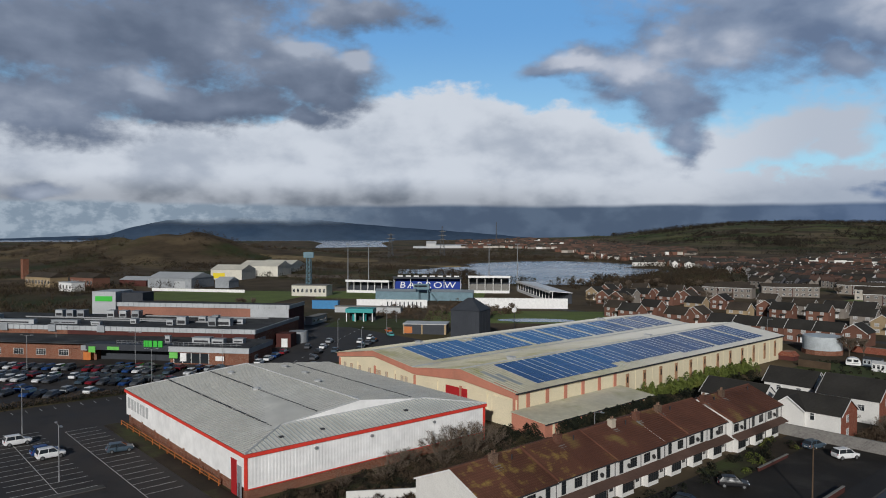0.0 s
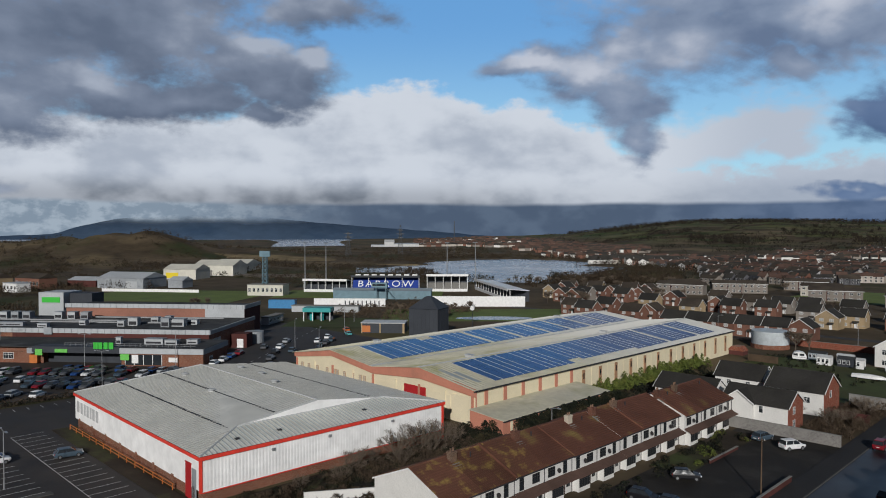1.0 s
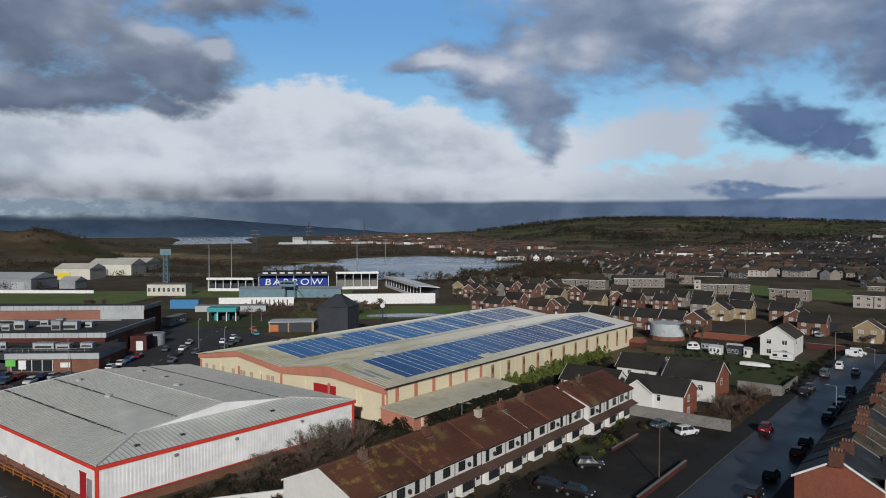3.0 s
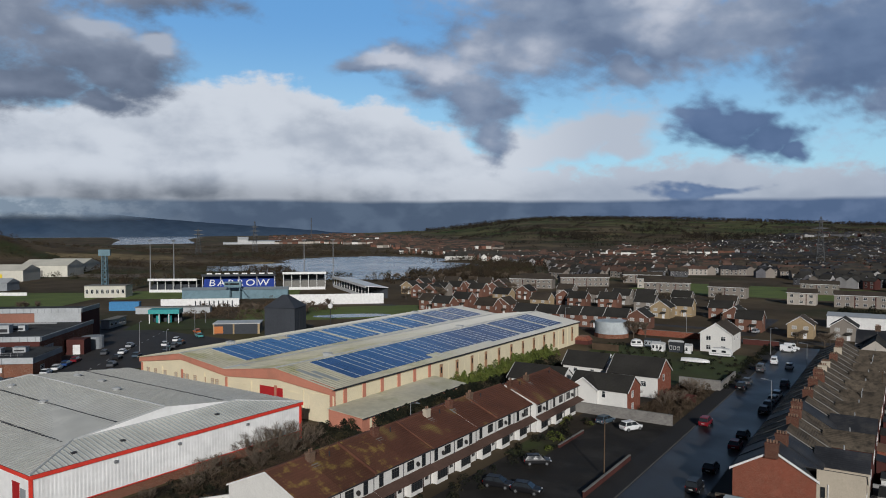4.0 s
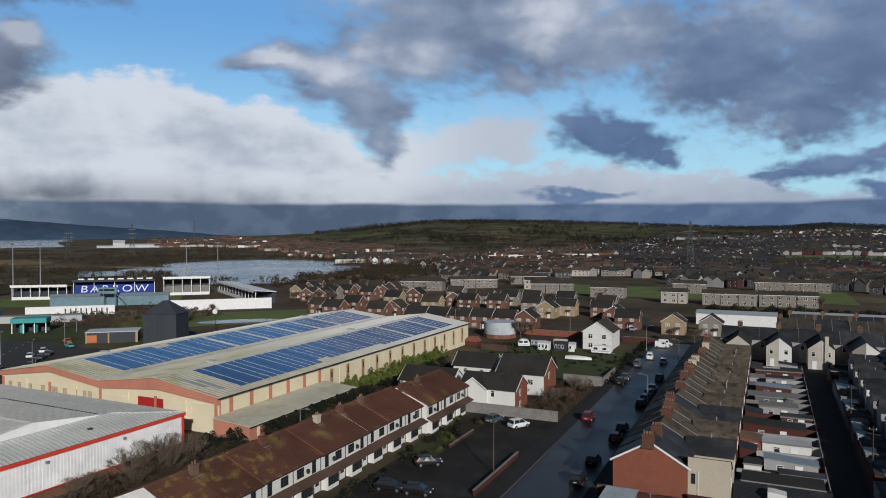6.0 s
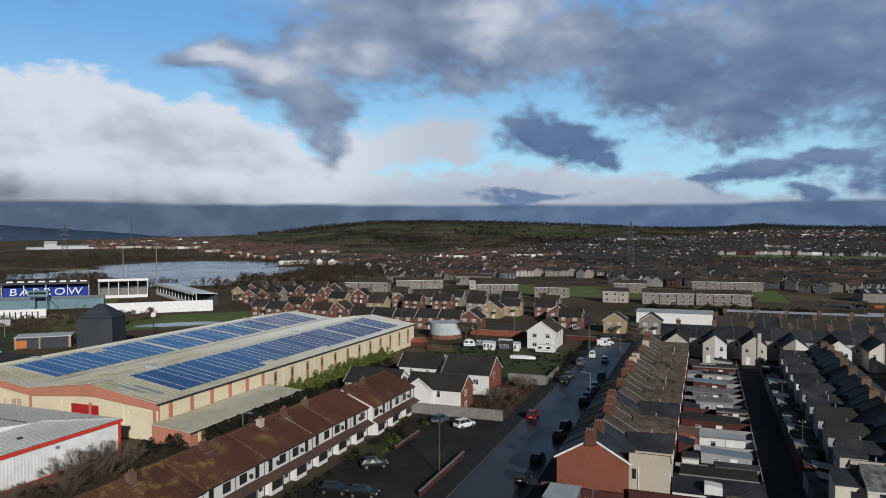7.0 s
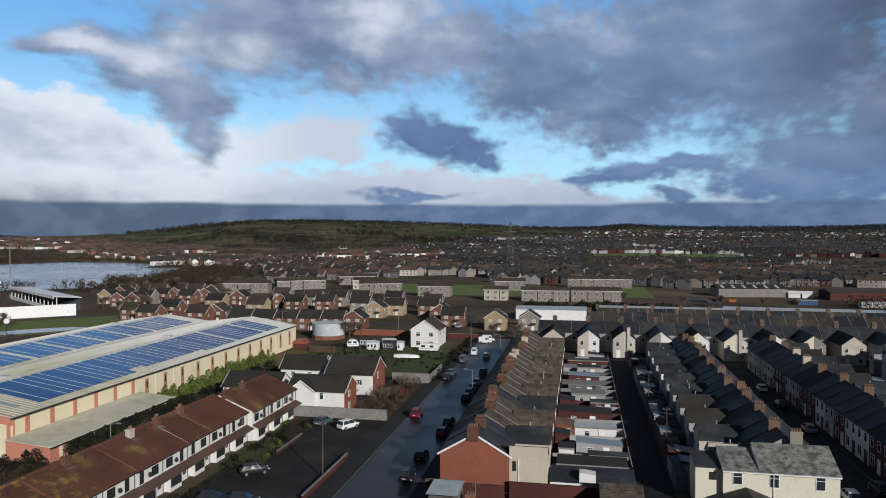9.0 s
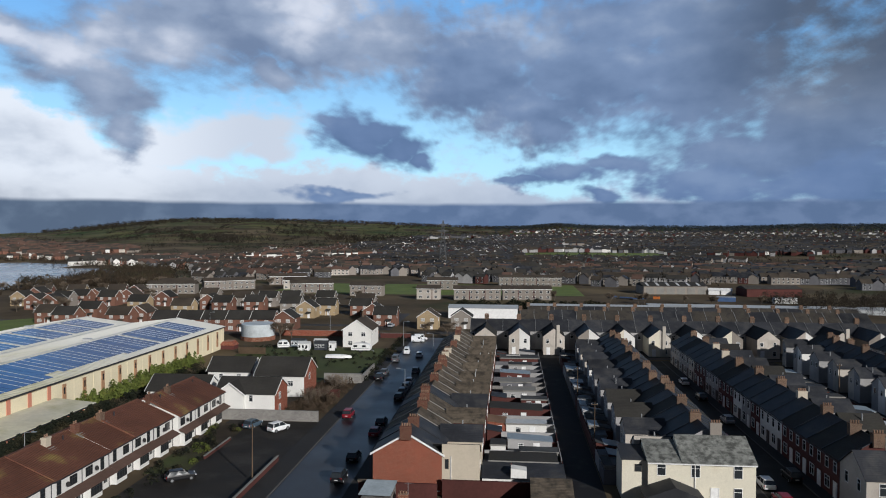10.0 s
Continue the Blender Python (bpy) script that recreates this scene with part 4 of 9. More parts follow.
            if (q[1] - ty) * (yr - p[1]) < 0:
                continue
            z = p[2] + (rz - p[2]) * f
            sh.box(p[0] - 0.3, p[0] + 0.3, ty - 0.16, ty + 0.16, z - 0.01, z + 0.1)
        tagged(part("lap_clip", sh, M["gutter"], roof), kind="stuff")
    for vx, vy in ((-118.5, 69.5), (-127, 58.5), (-108.5, 66.5), (-112, 56.5), (-126.5, 69.5)):
        f = 1 - abs(vy - yr) / (yr - y0)
        z = e + (rz - e) * f
        v = part("roof_vent", Shape().tube((vx, vy, z - 0.1), (vx, vy, z + 0.35), 0.55, 0.5, 12).tube((vx, vy, z + 0.3), (vx, vy, z + 0.5), 0.75, 0.35, 12), M["roof_flash"], roof)
    for vx, vy in ((-87.6, 48.5), (-87.5, 55), (-88, 70.5)):
        z = e + (hz - e) * (x1 - vx) / (x1 - hx)
        part("roof_vent", Shape().box(vx - 0.25, vx + 0.25, vy - 0.3, vy + 0.3, z - 0.05, z + 0.25), M["gutter"], roof)
    for vy in (52.6, 62, 74):
        part("wall_light", Shape().box(x1 + 0.06, x1 + 0.3, vy - 0.2, vy + 0.2, 4.9, 5.25), M["galv"], shed)
    rail = Shape()
    for k in range(14):
        rail.box(-135 + k * 3.2, -134.9 + k * 3.2, y0 - 0.9, y0 - 0.8, 0, 1.05)
    rail.box(-135, -93, y0 - 0.88, y0 - 0.82, 0.95, 1.05).box(-135, -93, y0 - 0.88, y0 - 0.82, 0.5, 0.58)
    c = Matrix.Translation((-110.7, 63.7, 0))
    shed.matrix_basis = c @ pose(0, 0, 0, 0, 0, -1.2) @ c.inverted()
    tagged(part("guard_rail", rail, M["orange"]), "low orange guard rail beside the brick wall", "railing")


retail_shed()


# ---------------------------------------------------------------- the long hall with solar panels
def long_hall():
    x0, x1, y0, y1, e = -144.2, -86.0, 94.0, 205.0, 6.5
    xv, r1, r2, rz, vz = -115.1, -129.6, -100.6, 8.75, 7.0
    hall = thing("long_hall", (0, 0, 0), "long cream hall with twin gables, pink bands and solar panels", "warehouse")
    outline = [(x0, 0), (x1, 0), (x1, e), (r2, rz), (xv, vz), (r1, rz), (x0, e)]
    part("wall", Shape().prism(outline, "y", y0 + 0.3, y1), M["hall_wall"], hall, "cream panel walls")
    # pink gable band on the front
    band = [(x0 - 0.15, e - 1.0), (r1, rz - 1.35), (xv, vz - 1.5), (r2, rz - 2.2), (x1 + 0.15, e - 1.3), (x1 + 0.15, e + 0.1), (r2, rz + 0.1), (xv, vz + 0.05), (r1, rz + 0.1), (x0 - 0.15, e + 0.1)]
    for a, b in (((0, 1), (8, 9)), ((1, 2), (7, 8)), ((2, 3), (6, 7)), ((3, 4), (5, 6))):
        part("gable_band", Shape().prism([band[a[0]], band[a[1]], band[b[0]], band[b[1]]], "y", y0 - 0.05, y0 + 0.3), M["hall_pink"], hall, "pink gable band")
    # front panels, posts, small windows and the red shutter
    for k in range(9):
        px = x0 + 0.6 + k * 7.1
        part("post", Shape().box(px - 0.25, px + 0.25, y0 + 0.05, y0 + 0.31, 0, e - 1.2), M["hall_pink"] if k % 2 == 0 else M["hall_wall"], hall)
    for wx in (-141.5, -138.8, -135.4, -131.6, -128.9, -127.8, -125.2, -122.2, -119.6, -118.2):
        window(hall, wx, y0 + 0.29, 3.0, 0.9, 1.5, "-y", "blind", 0)
    part("shutter", Shape().box(-105.4, -99.2, y0 + 0.18, y0 + 0.31, 0, 4.9), M["red_paint"], hall, "dark red roller shutter")
    part("wall_panel", Shape().box(-114.6, -106.0, y0 + 0.2, y0 + 0.31, 0, 4.4), M["hall_wall"], hall)
    part("wall_panel", Shape().box(-98.0, -92.5, y0 + 0.2, y0 + 0.31, 0, 4.6), M["hall_wall"], hall)
    part("wall_panel", Shape().box(-92.0, -87.0, y0 + 0.14, y0 + 0.31, 0, 5.0), M["hall_wall"], hall)
    part("downpipe", Shape().tube((x1 + 0.1, y0 + 0.2, 0), (x1 + 0.1, y0 + 0.2, e), 0.12), M["hall_pink"], hall)
    # side wall: pink upper posts and tall brown slots further along
    for k in range(6):
        py = y0 + 3 + k * 5.4
        part("side_post", Shape().box(x1, x1 + 0.14, py - 0.45, py + 0.45, 3.2, e - 0.15), M["hall_pink"], hall)
    for k in range(12):
        py = 128.5 + k * 6.5
        sl = part("slot_window", Shape().box(x1, x1 + 0.12, py - 0.55, py + 0.55, 1.2, e - 1.0), M["slot_brown"], hall, "tall narrow slot window")
        part("pane", Shape().box(x1 + 0.12, x1 + 0.15, py - 0.2, py + 0.2, 3.6, e - 1.6), M["glass"], sl)
        part("side_rib", Shape().box(x1, x1 + 0.06, py + 3.1, py + 3.3, 0, e - 0.2), M["hall_wall"], hall)
    for px in (-138, -126, -104, -92):
        window(hall, px, y1 - 0.02, 2.2, 2.2, 1.6, "+y", "dark", 1)
    # four roof slopes
    roofs = []
    for xa, za, xb, zb in ((x0 - 0.4, e - 0.06, r1, rz), (xv, vz, r1, rz), (xv, vz, r2, rz), (x1 + 0.45, e - 0.08, r2, rz)):
        sh = Shape()
        sh.slab(*((xa, y0 - 0.4, za + 0.12), (xb, y0 - 0.4, zb + 0.12), (xb, y1 + 0.4, zb + 0.12), (xa, y1 + 0.4, za + 0.12))[:: (1 if xa > xb else -1)], 0.12)
        roofs.append(part("roof", sh, M["hall_roof"], hall, "pale lichen-stained sheet roof"))
        rb = Shape()
        n = 120
        for i in range(n):
            y = y0 + (y1 - y0) * (i + 0.5) / n
            k = len(rb.v)
            rb.v += [(xa, y - 0.06, za + 0.12), (xa, y + 0.06, za + 0.12), (xb, y + 0.06, zb + 0.12), (xb, y - 0.06, zb + 0.12), (xa, y, za + 0.18), (xb, y, zb + 0.18)]
            rb.f += [(k, k + 4, k + 5, k + 3), (k + 4, k + 1, k + 2, k + 5)]
        tagged(part("rib", rb, M["hall_roof"], roofs[-1]), kind="stuff")
    part("ridge_cap", Shape().prism([(r1 - 0.5, rz + 0.1), (r1, rz + 0.24), (r1 + 0.5, rz + 0.1)], "y", y0 - 0.4, y1 + 0.4), M["hall_roof_clean"], hall)
    part("ridge_cap", Shape().prism([(r2 - 0.5, rz + 0.1), (r2, rz + 0.24), (r2 + 0.5, rz + 0.1)], "y", y0 - 0.4, y1 + 0.4), M["hall_roof_clean"], hall)
    part("valley_gutter", Shape().box(xv - 0.9, xv + 0.9, y0 - 0.3, y1 + 0.3, vz + 0.14, vz + 0.2), M["hall_roof_clean"], hall)
    part("gutter", Shape().box(x1 + 0.3, x1 + 0.62, y0 - 0.4, y1 + 0.4, e - 0.22, e + 0.02), M["gutter"], hall, "black eaves gutter")
    part("eaves_trim", Shape().box(x1 + 0.02, x1 + 0.29, y0 - 0.4, y1 + 0.4, e - 0.3, e - 0.2), M["gutter"], hall)
    for vx, vy in ((-130.4, 108), (-101.3, 109), (-130.2, 180), (-101.0, 160)):
        part("roof_vent", Shape().box(vx - 0.9, vx + 0.9, vy - 0.5, vy + 0.5, rz - 0.1, rz + 0.55).box(vx - 1.05, vx + 1.05, vy - 0.65, vy + 0.65, rz + 0.55, rz + 0.65), M["roof_flash"], hall)
    # pale rooflight strips without panels
    for xa, xb, za, zb, ya in ((-113.8, -99.5, 7.15, 8.65, 96.5), (-88.5, -95.0, 6.9, 7.9, 97.5), (-91.0, -97.5, 7.3, 8.25, 95.8)):
        part("rooflight", Shape().slab((xa, ya, za + 0.17), (xa, ya + 1.1, za + 0.17), (xb, ya + 1.1, zb + 0.17), (xb, ya, zb + 0.17), 0.03), M["rooflight"], hall)
    # low annex with a lean-to roof
    annex = thing("annex", (0, 0, 0), "low lean-to annex with a pale sheet roof and pink walls", "annex")
    ax0, ax1, ay0, ay1 = x1 + 0.05, -78.2, 92.6, 125.5
    part("wall", Shape().prism([(ax0, 0), (ax1, 0), (ax1, 2.75), (ax0, 3.3)], "y", ay0, ay1), M["hall_pink"], annex)
    part("roof", Shape().slab((ax1 + 0.4, ay0 - 0.35, 2.82), (ax1 + 0.4, ay1 + 0.3, 2.82), (ax0, ay1 + 0.3, 3.45), (ax0, ay0 - 0.35, 3.45), 0.1), M["hall_roof"], annex)
    part("gutter", Shape().box(ax1 + 0.3, ax1 + 0.55, ay0 - 0.35, ay1 + 0.3, 2.55, 2.72), M["gutter"], annex)
    for k in range(5):
        part("pier", Shape().box(ax1, ax1 + 0.12, ay0 + 2 + k * 7, ay0 + 2.5 + k * 7, 0, 2.7), M["hall_wall"], annex)
    return roofs


hall_roofs = long_hall()

# tall dark water tower behind the hall
tower = thing("tower", (-166.3, 159.5, 0), "dark grey clad tower with a pyramid roof", "tower", turn=24)
part("body", Shape().prism([(-4.9, -4.9), (4.9, -4.9), (4.9, 4.9), (-4.9, 4.9)], "z", 0, 10.6), M["dark_clad"], tower)
rf = Shape()
rf.v = [(-5.2, -5.2, 10.6), (5.2, -5.2, 10.6), (5.2, 5.2, 10.6), (-5.2, 5.2, 10.6), (-0.8, -0.8, 14.3), (0.8, -0.8, 14.3), (0.8, 0.8, 14.3), (-0.8, 0.8, 14.3)]
rf.f = [(0, 1, 5, 4), (1, 2, 6, 5), (2, 3, 7, 6), (3, 0, 4, 7), (4, 5, 6, 7), (3, 2, 1, 0)]
part("roof", rf, M["dark_clad"], tower)
seam = Shape()
for k in range(8):
    seam.box(-4.9 + k * 1.4, -4.8 + k * 1.4, -4.95, -4.9, 0, 10.6).box(4.9, 4.95, -4.9 + k * 1.4, -4.8 + k * 1.4, 0, 10.6)
tagged(part("seam", seam, M["dark_clad"], tower), kind="stuff")


# ---------------------------------------------------------------- brown-roofed white terrace
def brown_terrace():
    xb, xf, yn, n = -67.0, -54.9, 55.0, 12
    w = (128.2 - yn) / n
    for i in range(n):
        ya, yb = yn + i * w, yn + (i + 1) * w - 0.02
        h = thing("terrace_house", (1.0 if i > 8 else 0, ya, 0.1 * ((i // 2) % 2) if i < 9 else 0), "white rendered terrace house with a mossy brown tiled roof", "house", "brown-roofed terrace")
        part("wall", gable_walls(xb, xf, 0, w - 0.02, 5.0, 7.55, -60.8), M["render_white"], h, "white rendered walls")
        pitched(h, xb, xf, 0.06, w - 0.06, 5.0, 7.55, "tile_lichen" if i < 3 else "tile_red", 0.35, 0.03, 0.4, -60.8, lip=0.075)
        if i in (2, 4, 7, 9):
            part("parapet", Shape().prism([(xf + 0.3, 4.9), (xf + 0.3, 5.2), (-60.8, 7.9), (-60.8, 7.5)], "y", -0.1, 0.1), M["tile_red"], h)
        # upper windows: a wide one and a tall narrow one, in turn
        lo_, hi_ = (1.5, 4.5) if i % 2 else (4.3, 1.4)
        window(h, xf, lo_, 3.1, 1.5, 1.25, "+x", "dark", 2)
        window(h, xf, hi_, 2.85, 0.85, 1.75, "+x", "dark", 0)
        # continuous canopy with a bay, a door and a small window below
        cn = Shape()
        courses(cn, xf + 1.35, 2.15, xf, 2.75, 0.0, w - 0.02, 0.36)
        part("canopy", cn, M["tile_far"], h, "brown tiled canopy")
        part("bay", Shape().box(xf, xf + 0.85, 0.4, 3.1, 0, 2.2), M["render_white"], h)
        window(h, xf + 0.86, 1.75, 0.6, 2.45, 1.5, "+x", "dark", 3)
        door(h, xf, 3.9, 0.05, 0.9, 2.0, "+x", "door_dark")
        window(h, xf, 5.2, 0.85, 0.8, 1.2, "+x", "dark", 0)
        part("downpipe", Shape().tube((xf + 0.1, w - 0.15, 0), (xf + 0.1, w - 0.15, 4.9), 0.05), M["gutter"], h)
        part("gutter", Shape().box(xf + 0.36, xf + 0.5, 0, w - 0.02, 4.72, 4.84), M["gutter"], h)
        if i % 4 != 2:
            part("satellite_dish", Shape().tube((xf + 0.15, 2.8, 3.6), (xf + 0.35, 2.75, 3.68), 0.05, 0.34, 10), M["frame_dark"], h)
        if i in (1, 3, 5, 6, 7, 9, 10):
            chimney(h, -60.0, 0.3, 6.9, 8.35, 1.0, 0.75, ("brick_stack_red", "brick_stack", "render_buff")[i % 3], 2, "y")
            part("flashing", Shape().slab((-58.5, -0.3, 6.62), (-58.5, 0.9, 6.62), (-59.5, 0.9, 7.09), (-59.5, -0.3, 7.09), 0.04), M["concrete"], h)
        if i % 2 == 1:
            part("roof_pipe", Shape().tube((-59.6, 3.2, 7.0), (-59.6, 3.2, 7.75), 0.09), M["gutter"], h)
        if i == 0:
            part("verge", Shape().prism([(xb - 0.3, 4.75), (-60.8, 7.45), (xf + 0.3, 4.75), (xf + 0.3, 4.95), (-60.8, 7.63), (xb - 0.3, 4.95)], "y", -0.13, -0.07), M["frame_white"], h)


brown_terrace()

# ---------------------------------------------------------------- streets and hard ground
def sheet(name, rects, z, mat, label, category, thick=0.1):
    sh = Shape()
    for x0, x1, y0, y1 in rects:
        sh.box(x0, x1, y0, y1, z - thick, z)
    return structure(name, sh, M[mat], label, category)


sheet("road_street", [(-32.0, -22.0, 20, 232)], 0.02, "wet_road", "damp dark asphalt street with parked cars", "road")
sheet("road_second_street", [(33.6, 40.6, 20, 196)], 0.02, "court_asphalt", "narrow dark terrace street", "road")
sheet("road_third_street", [(104, 111, 60, 196)], 0.02, "court_asphalt", "narrow dark terrace street", "road")
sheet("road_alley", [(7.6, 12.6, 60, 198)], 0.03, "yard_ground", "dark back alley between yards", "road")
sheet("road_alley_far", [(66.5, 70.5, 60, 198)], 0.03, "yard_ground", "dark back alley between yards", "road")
sheet("road_cross_alley", [(-21.5, 120, 198.3, 201.5)], 0.03, "asphalt", "dark back alley behind the cross row", "road")
sheet("road_cross", [(-120, -32.02, 233, 240), (-32, 130, 240, 247)], 0.02, "asphalt", "dark asphalt cross street", "road")
sheet("pavement", [(-22.0, -18.45, 20, 231)], 0.13, "paving", "grey paved footway", "pavement", 0.2)
sheet("pavement_b", [(-35.2, -32.0, 20, 231)], 0.13, "paving", "grey paved footway", "pavement", 0.2)
sheet("pavement_c", [(31.3, 33.6, 20, 196)], 0.13, "paving", "grey paved footway", "pavement", 0.2)
sheet("pavement_d", [(40.6, 42.4, 20, 196)], 0.13, "paving", "grey paved footway", "pavement", 0.2)
kb = [(-22.15, -22.0, 20, 231), (-32.0, -31.85, 20, 231), (33.6, 33.75, 20, 196), (40.45, 40.6, 20, 196)]
for r in kb:
    sheet("kerb", [r], 0.15, "kerb", "pale concrete kerb", "kerb", 0.2)
sheet("courtyard", [(-52.0, -35.25, 62, 126.5)], 0.025, "court_asphalt", "dark asphalt parking court", "car park")
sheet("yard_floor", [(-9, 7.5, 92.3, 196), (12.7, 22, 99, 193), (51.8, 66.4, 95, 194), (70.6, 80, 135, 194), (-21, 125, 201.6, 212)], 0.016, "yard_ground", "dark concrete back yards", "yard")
sheet("path_hall", [(-78, -69.5, 60, 130)], 0.015, "court_asphalt", "dark service strip beside the annex", "path")


# ---------------------------------------------------------------- back-to-back terrace streets
W, DEEP, WING = 4.9, 9.3, 5.0   # frontage, main block, rear wing


def row_house(wall, roof, side, rear, variant=0, label="", front_style="white"):
    """A terrace house: front at x = 0 facing -x, rear wing beyond x = DEEP on one side of the plot, ready to pair with its neighbour."""
    h = thing("row_house", (0, 0, 0), label, "house", "terrace streets")
    e, r = 5.5, 8.2
    part("wall", gable_walls(0, DEEP, 0.0, W - 0.015, e, r), M[wall], h)
    pitched(h, 0, DEEP, 0.03, W - 0.045, e, r, roof, 0.22, 0.0, 0.3)
    # raised lead line along the party wall
    pl = Shape()
    for xa, xb in ((-0.2, DEEP / 2), (DEEP + 0.2, DEEP / 2)):
        za = e - 0.2 * (r - e) / (DEEP / 2) + 0.09
        pl.prism([(xa, za), (xb, r + 0.09), (xb, r + 0.2), (xa, za + 0.11)], "y", -0.09, 0.11)
    part("party_line", pl, M["concrete" if roof == "slate_mossy" else "slate"], h)
    # front
    window(h, 0, 1.25, 3.4, 1.05, 1.5, "-x", front_style, 0)
    window(h, 0, 3.7, 3.4, 1.05, 1.5, "-x", front_style, 0)
    window(h, 0, 3.5, 0.8, 1.5, 1.6, "-x", front_style, 1)
    door(h, 0, 1.1, 0.05, 0.95, 2.15, "-x", "frame_white" if variant % 2 else "door_dark")
    part("gutter", Shape().box(-0.36, -0.22, 0, W - 0.015, 5.18, 5.3), M["gutter"], h)
    # rear wing with a half gable up to the neighbour
    y0, y1 = (2.35, W - 0.015) if side else (0.0, 2.55)
    hi, lo = (W - 0.015, 2.35) if side else (0.0, 2.55)
    part("wing", Shape().prism([(y0, 0), (y1, 0), (y1, 6.9 if side else 5.3), (y0, 5.3 if side else 6.9)], "x", DEEP, DEEP + WING), M[rear], h)
    wr = Shape()
    courses(wr, lo + (0.2 if lo > hi else -0.2), 5.22, hi, 6.98, DEEP - 1.2, DEEP + WING + 0.12, 0.3, 0.03, "x")
    part("wing_roof", wr, M[roof if variant != 2 else "slate"], h)
    window(h, DEEP + WING, (y0 + y1) / 2, 3.4, 0.8, 1.15, "+x", "white", 0)
    window(h, DEEP, 1.2 if side else 3.8, 3.5, 0.9, 1.3, "+x", "white", 0)
    if variant == 1:
        part("flue", Shape().tube((DEEP + 2, (y0 + y1) / 2, 6.0), (DEEP + 2, (y0 + y1) / 2, 7.2), 0.1), M["galv"], h)
    return h


def row(x, ya, n, facing, kinds, seed, group, skip=(), order="", stacks="brick_stack"):
    """A row of n houses from ya on, front wall at x; facing -1 looks to -x, 1 to +x."""
    rnd = random.Random(seed)
    protos, lead_house = {}, None
    for i in range(n):
        if i in skip:
            continue
        wall, roof, rear, style = kinds[int(order[i])] if i < len(order) else kinds[rnd.randrange(len(kinds))]
        side = (i + (0 if facing < 0 else 1)) % 2
        key = (wall, roof, rear, style, side)
        m = pose(x, ya + i * W, 0) if facing < 0 else pose(x, ya + (i + 1) * W, 0, 0, 0, 180)
        if key not in protos:
            protos[key] = row_house(wall, roof, side, rear, rnd.randrange(3), {
                "brick_red": "red brick", "brick_dark": "dark red brick", "render_white": "white rendered", "render_cream": "cream rendered",
                "render_stone": "stone coloured rendered", "render_grey": "grey rendered", "render_dull": "grey rendered", "render_warm": "stone coloured rendered"}[wall] + " terrace house with a " + {
                "slate": "dark slate roof", "slate_mossy": "mossy brown slate roof", "tile_dark": "dark tiled roof", "tile_brown": "brown tiled roof"}[roof], style)
            protos[key].matrix_basis = m
            h = protos[key]
        else:
            h = copy_thing(protos[key], m)
        h["group"] = group
        lead_house = h if i == 0 else lead_house
        if i % 2 == 1 or rnd.random() < 0.3:
            # one shared stack on the party wall
            c = thing("chimney_stack", (x - facing * DEEP / 2 * (0.86 + 0.28 * rnd.random()), ya + i * W, 7.4), "brick chimney stack with clay pots on the party wall", "chimney", group + " chimneys")
            chimney(c, 0, 0, 0, 1.8, 1.5, 0.9, stacks if rnd.random() < 0.92 else "render_buff", 4, "x")
    return lead_house


A = ("render_stone", "slate_mossy", "brick_dark", "white")
row_kinds_1 = [("brick_red", "slate", "render_buff", "white"), A, ("brick_red", "slate_mossy", "brick_dark", "white"), ("render_dull", "slate_mossy", "brick_dark", "white"),
               ("brick_red", "slate_mossy", "brick_brown", "white"), ("render_white", "slate", "brick_dark", "white")]
end_of_row = row(-18.4, 92.8, 21, -1, row_kinds_1, 5, "first terrace row", order="001115111411131114111", stacks="brick_stack_red")
row_kinds_2 = [("brick_dark", "slate", "render_dull", "white"), ("render_dull", "slate", "render_warm", "white"), ("brick_red", "slate", "render_white", "white"),
               ("render_dull", "slate", "render_dull", "white"), ("brick_dark", "tile_dark", "render_dull", "white")]
row(31.2, 99.2, 19, 1, row_kinds_2, 8, "second terrace row")
row_kinds_3 = [("render_dull", "slate", "render_dull", "white"), ("brick_dark", "tile_dark", "render_stone", "white"), ("brick_dark", "slate", "render_dull", "white"),
               ("render_white", "slate", "render_dull", "white"), ("render_dull", "tile_dark", "render_dull", "white"), ("render_warm", "slate", "render_dull", "white")]
row(42.4, 95.6, 20, -1, row_kinds_3, 12, "third terrace row", order="11213320321402250455")
row(85.5, 135, 12, 1, row_kinds_2, 21, "fourth terrace row")
row(93.0, 150, 9, -1, row_kinds_3, 23, "fifth terrace row")

# windows and pipe on the end wing
for wx, wz, ww, wh, st_ in ((9.95, 3.6, 0.5, 1.3, "dark"), (11.0, 0.7, 0.9, 1.2, "white"), (13.2, 0.8, 1.0, 1.4, "white")):
    window(end_of_row, wx, 0.0, wz, ww, wh, "-y", st_, 0)
part("downpipe", Shape().tube((10.5, -0.06, 0), (10.5, -0.06, 5.3), 0.06), M["frame_white"], end_of_row)

# white verge boards on the end gable of the first row
gable = thing("verge_board", (-18.4, 92.6, 0), "white painted verge boards on the brick gable end", "verge board")
for xa, xb in ((-0.35, DEEP / 2), (DEEP + 0.35, DEEP / 2)):
    za = 5.5 - 0.35 * 2.7 / 4.65
    part("board", Shape().prism([(xa, za - 0.12), (xb, 8.08), (xb, 8.34), (xa, za + 0.16)], "y", 0.0, 0.18), M["frame_white"], gable)
part("lintel_course", Shape().box(0.2, 9.1, 0.13, 0.2, 0.55, 0.63), M["frame_white"], gable)

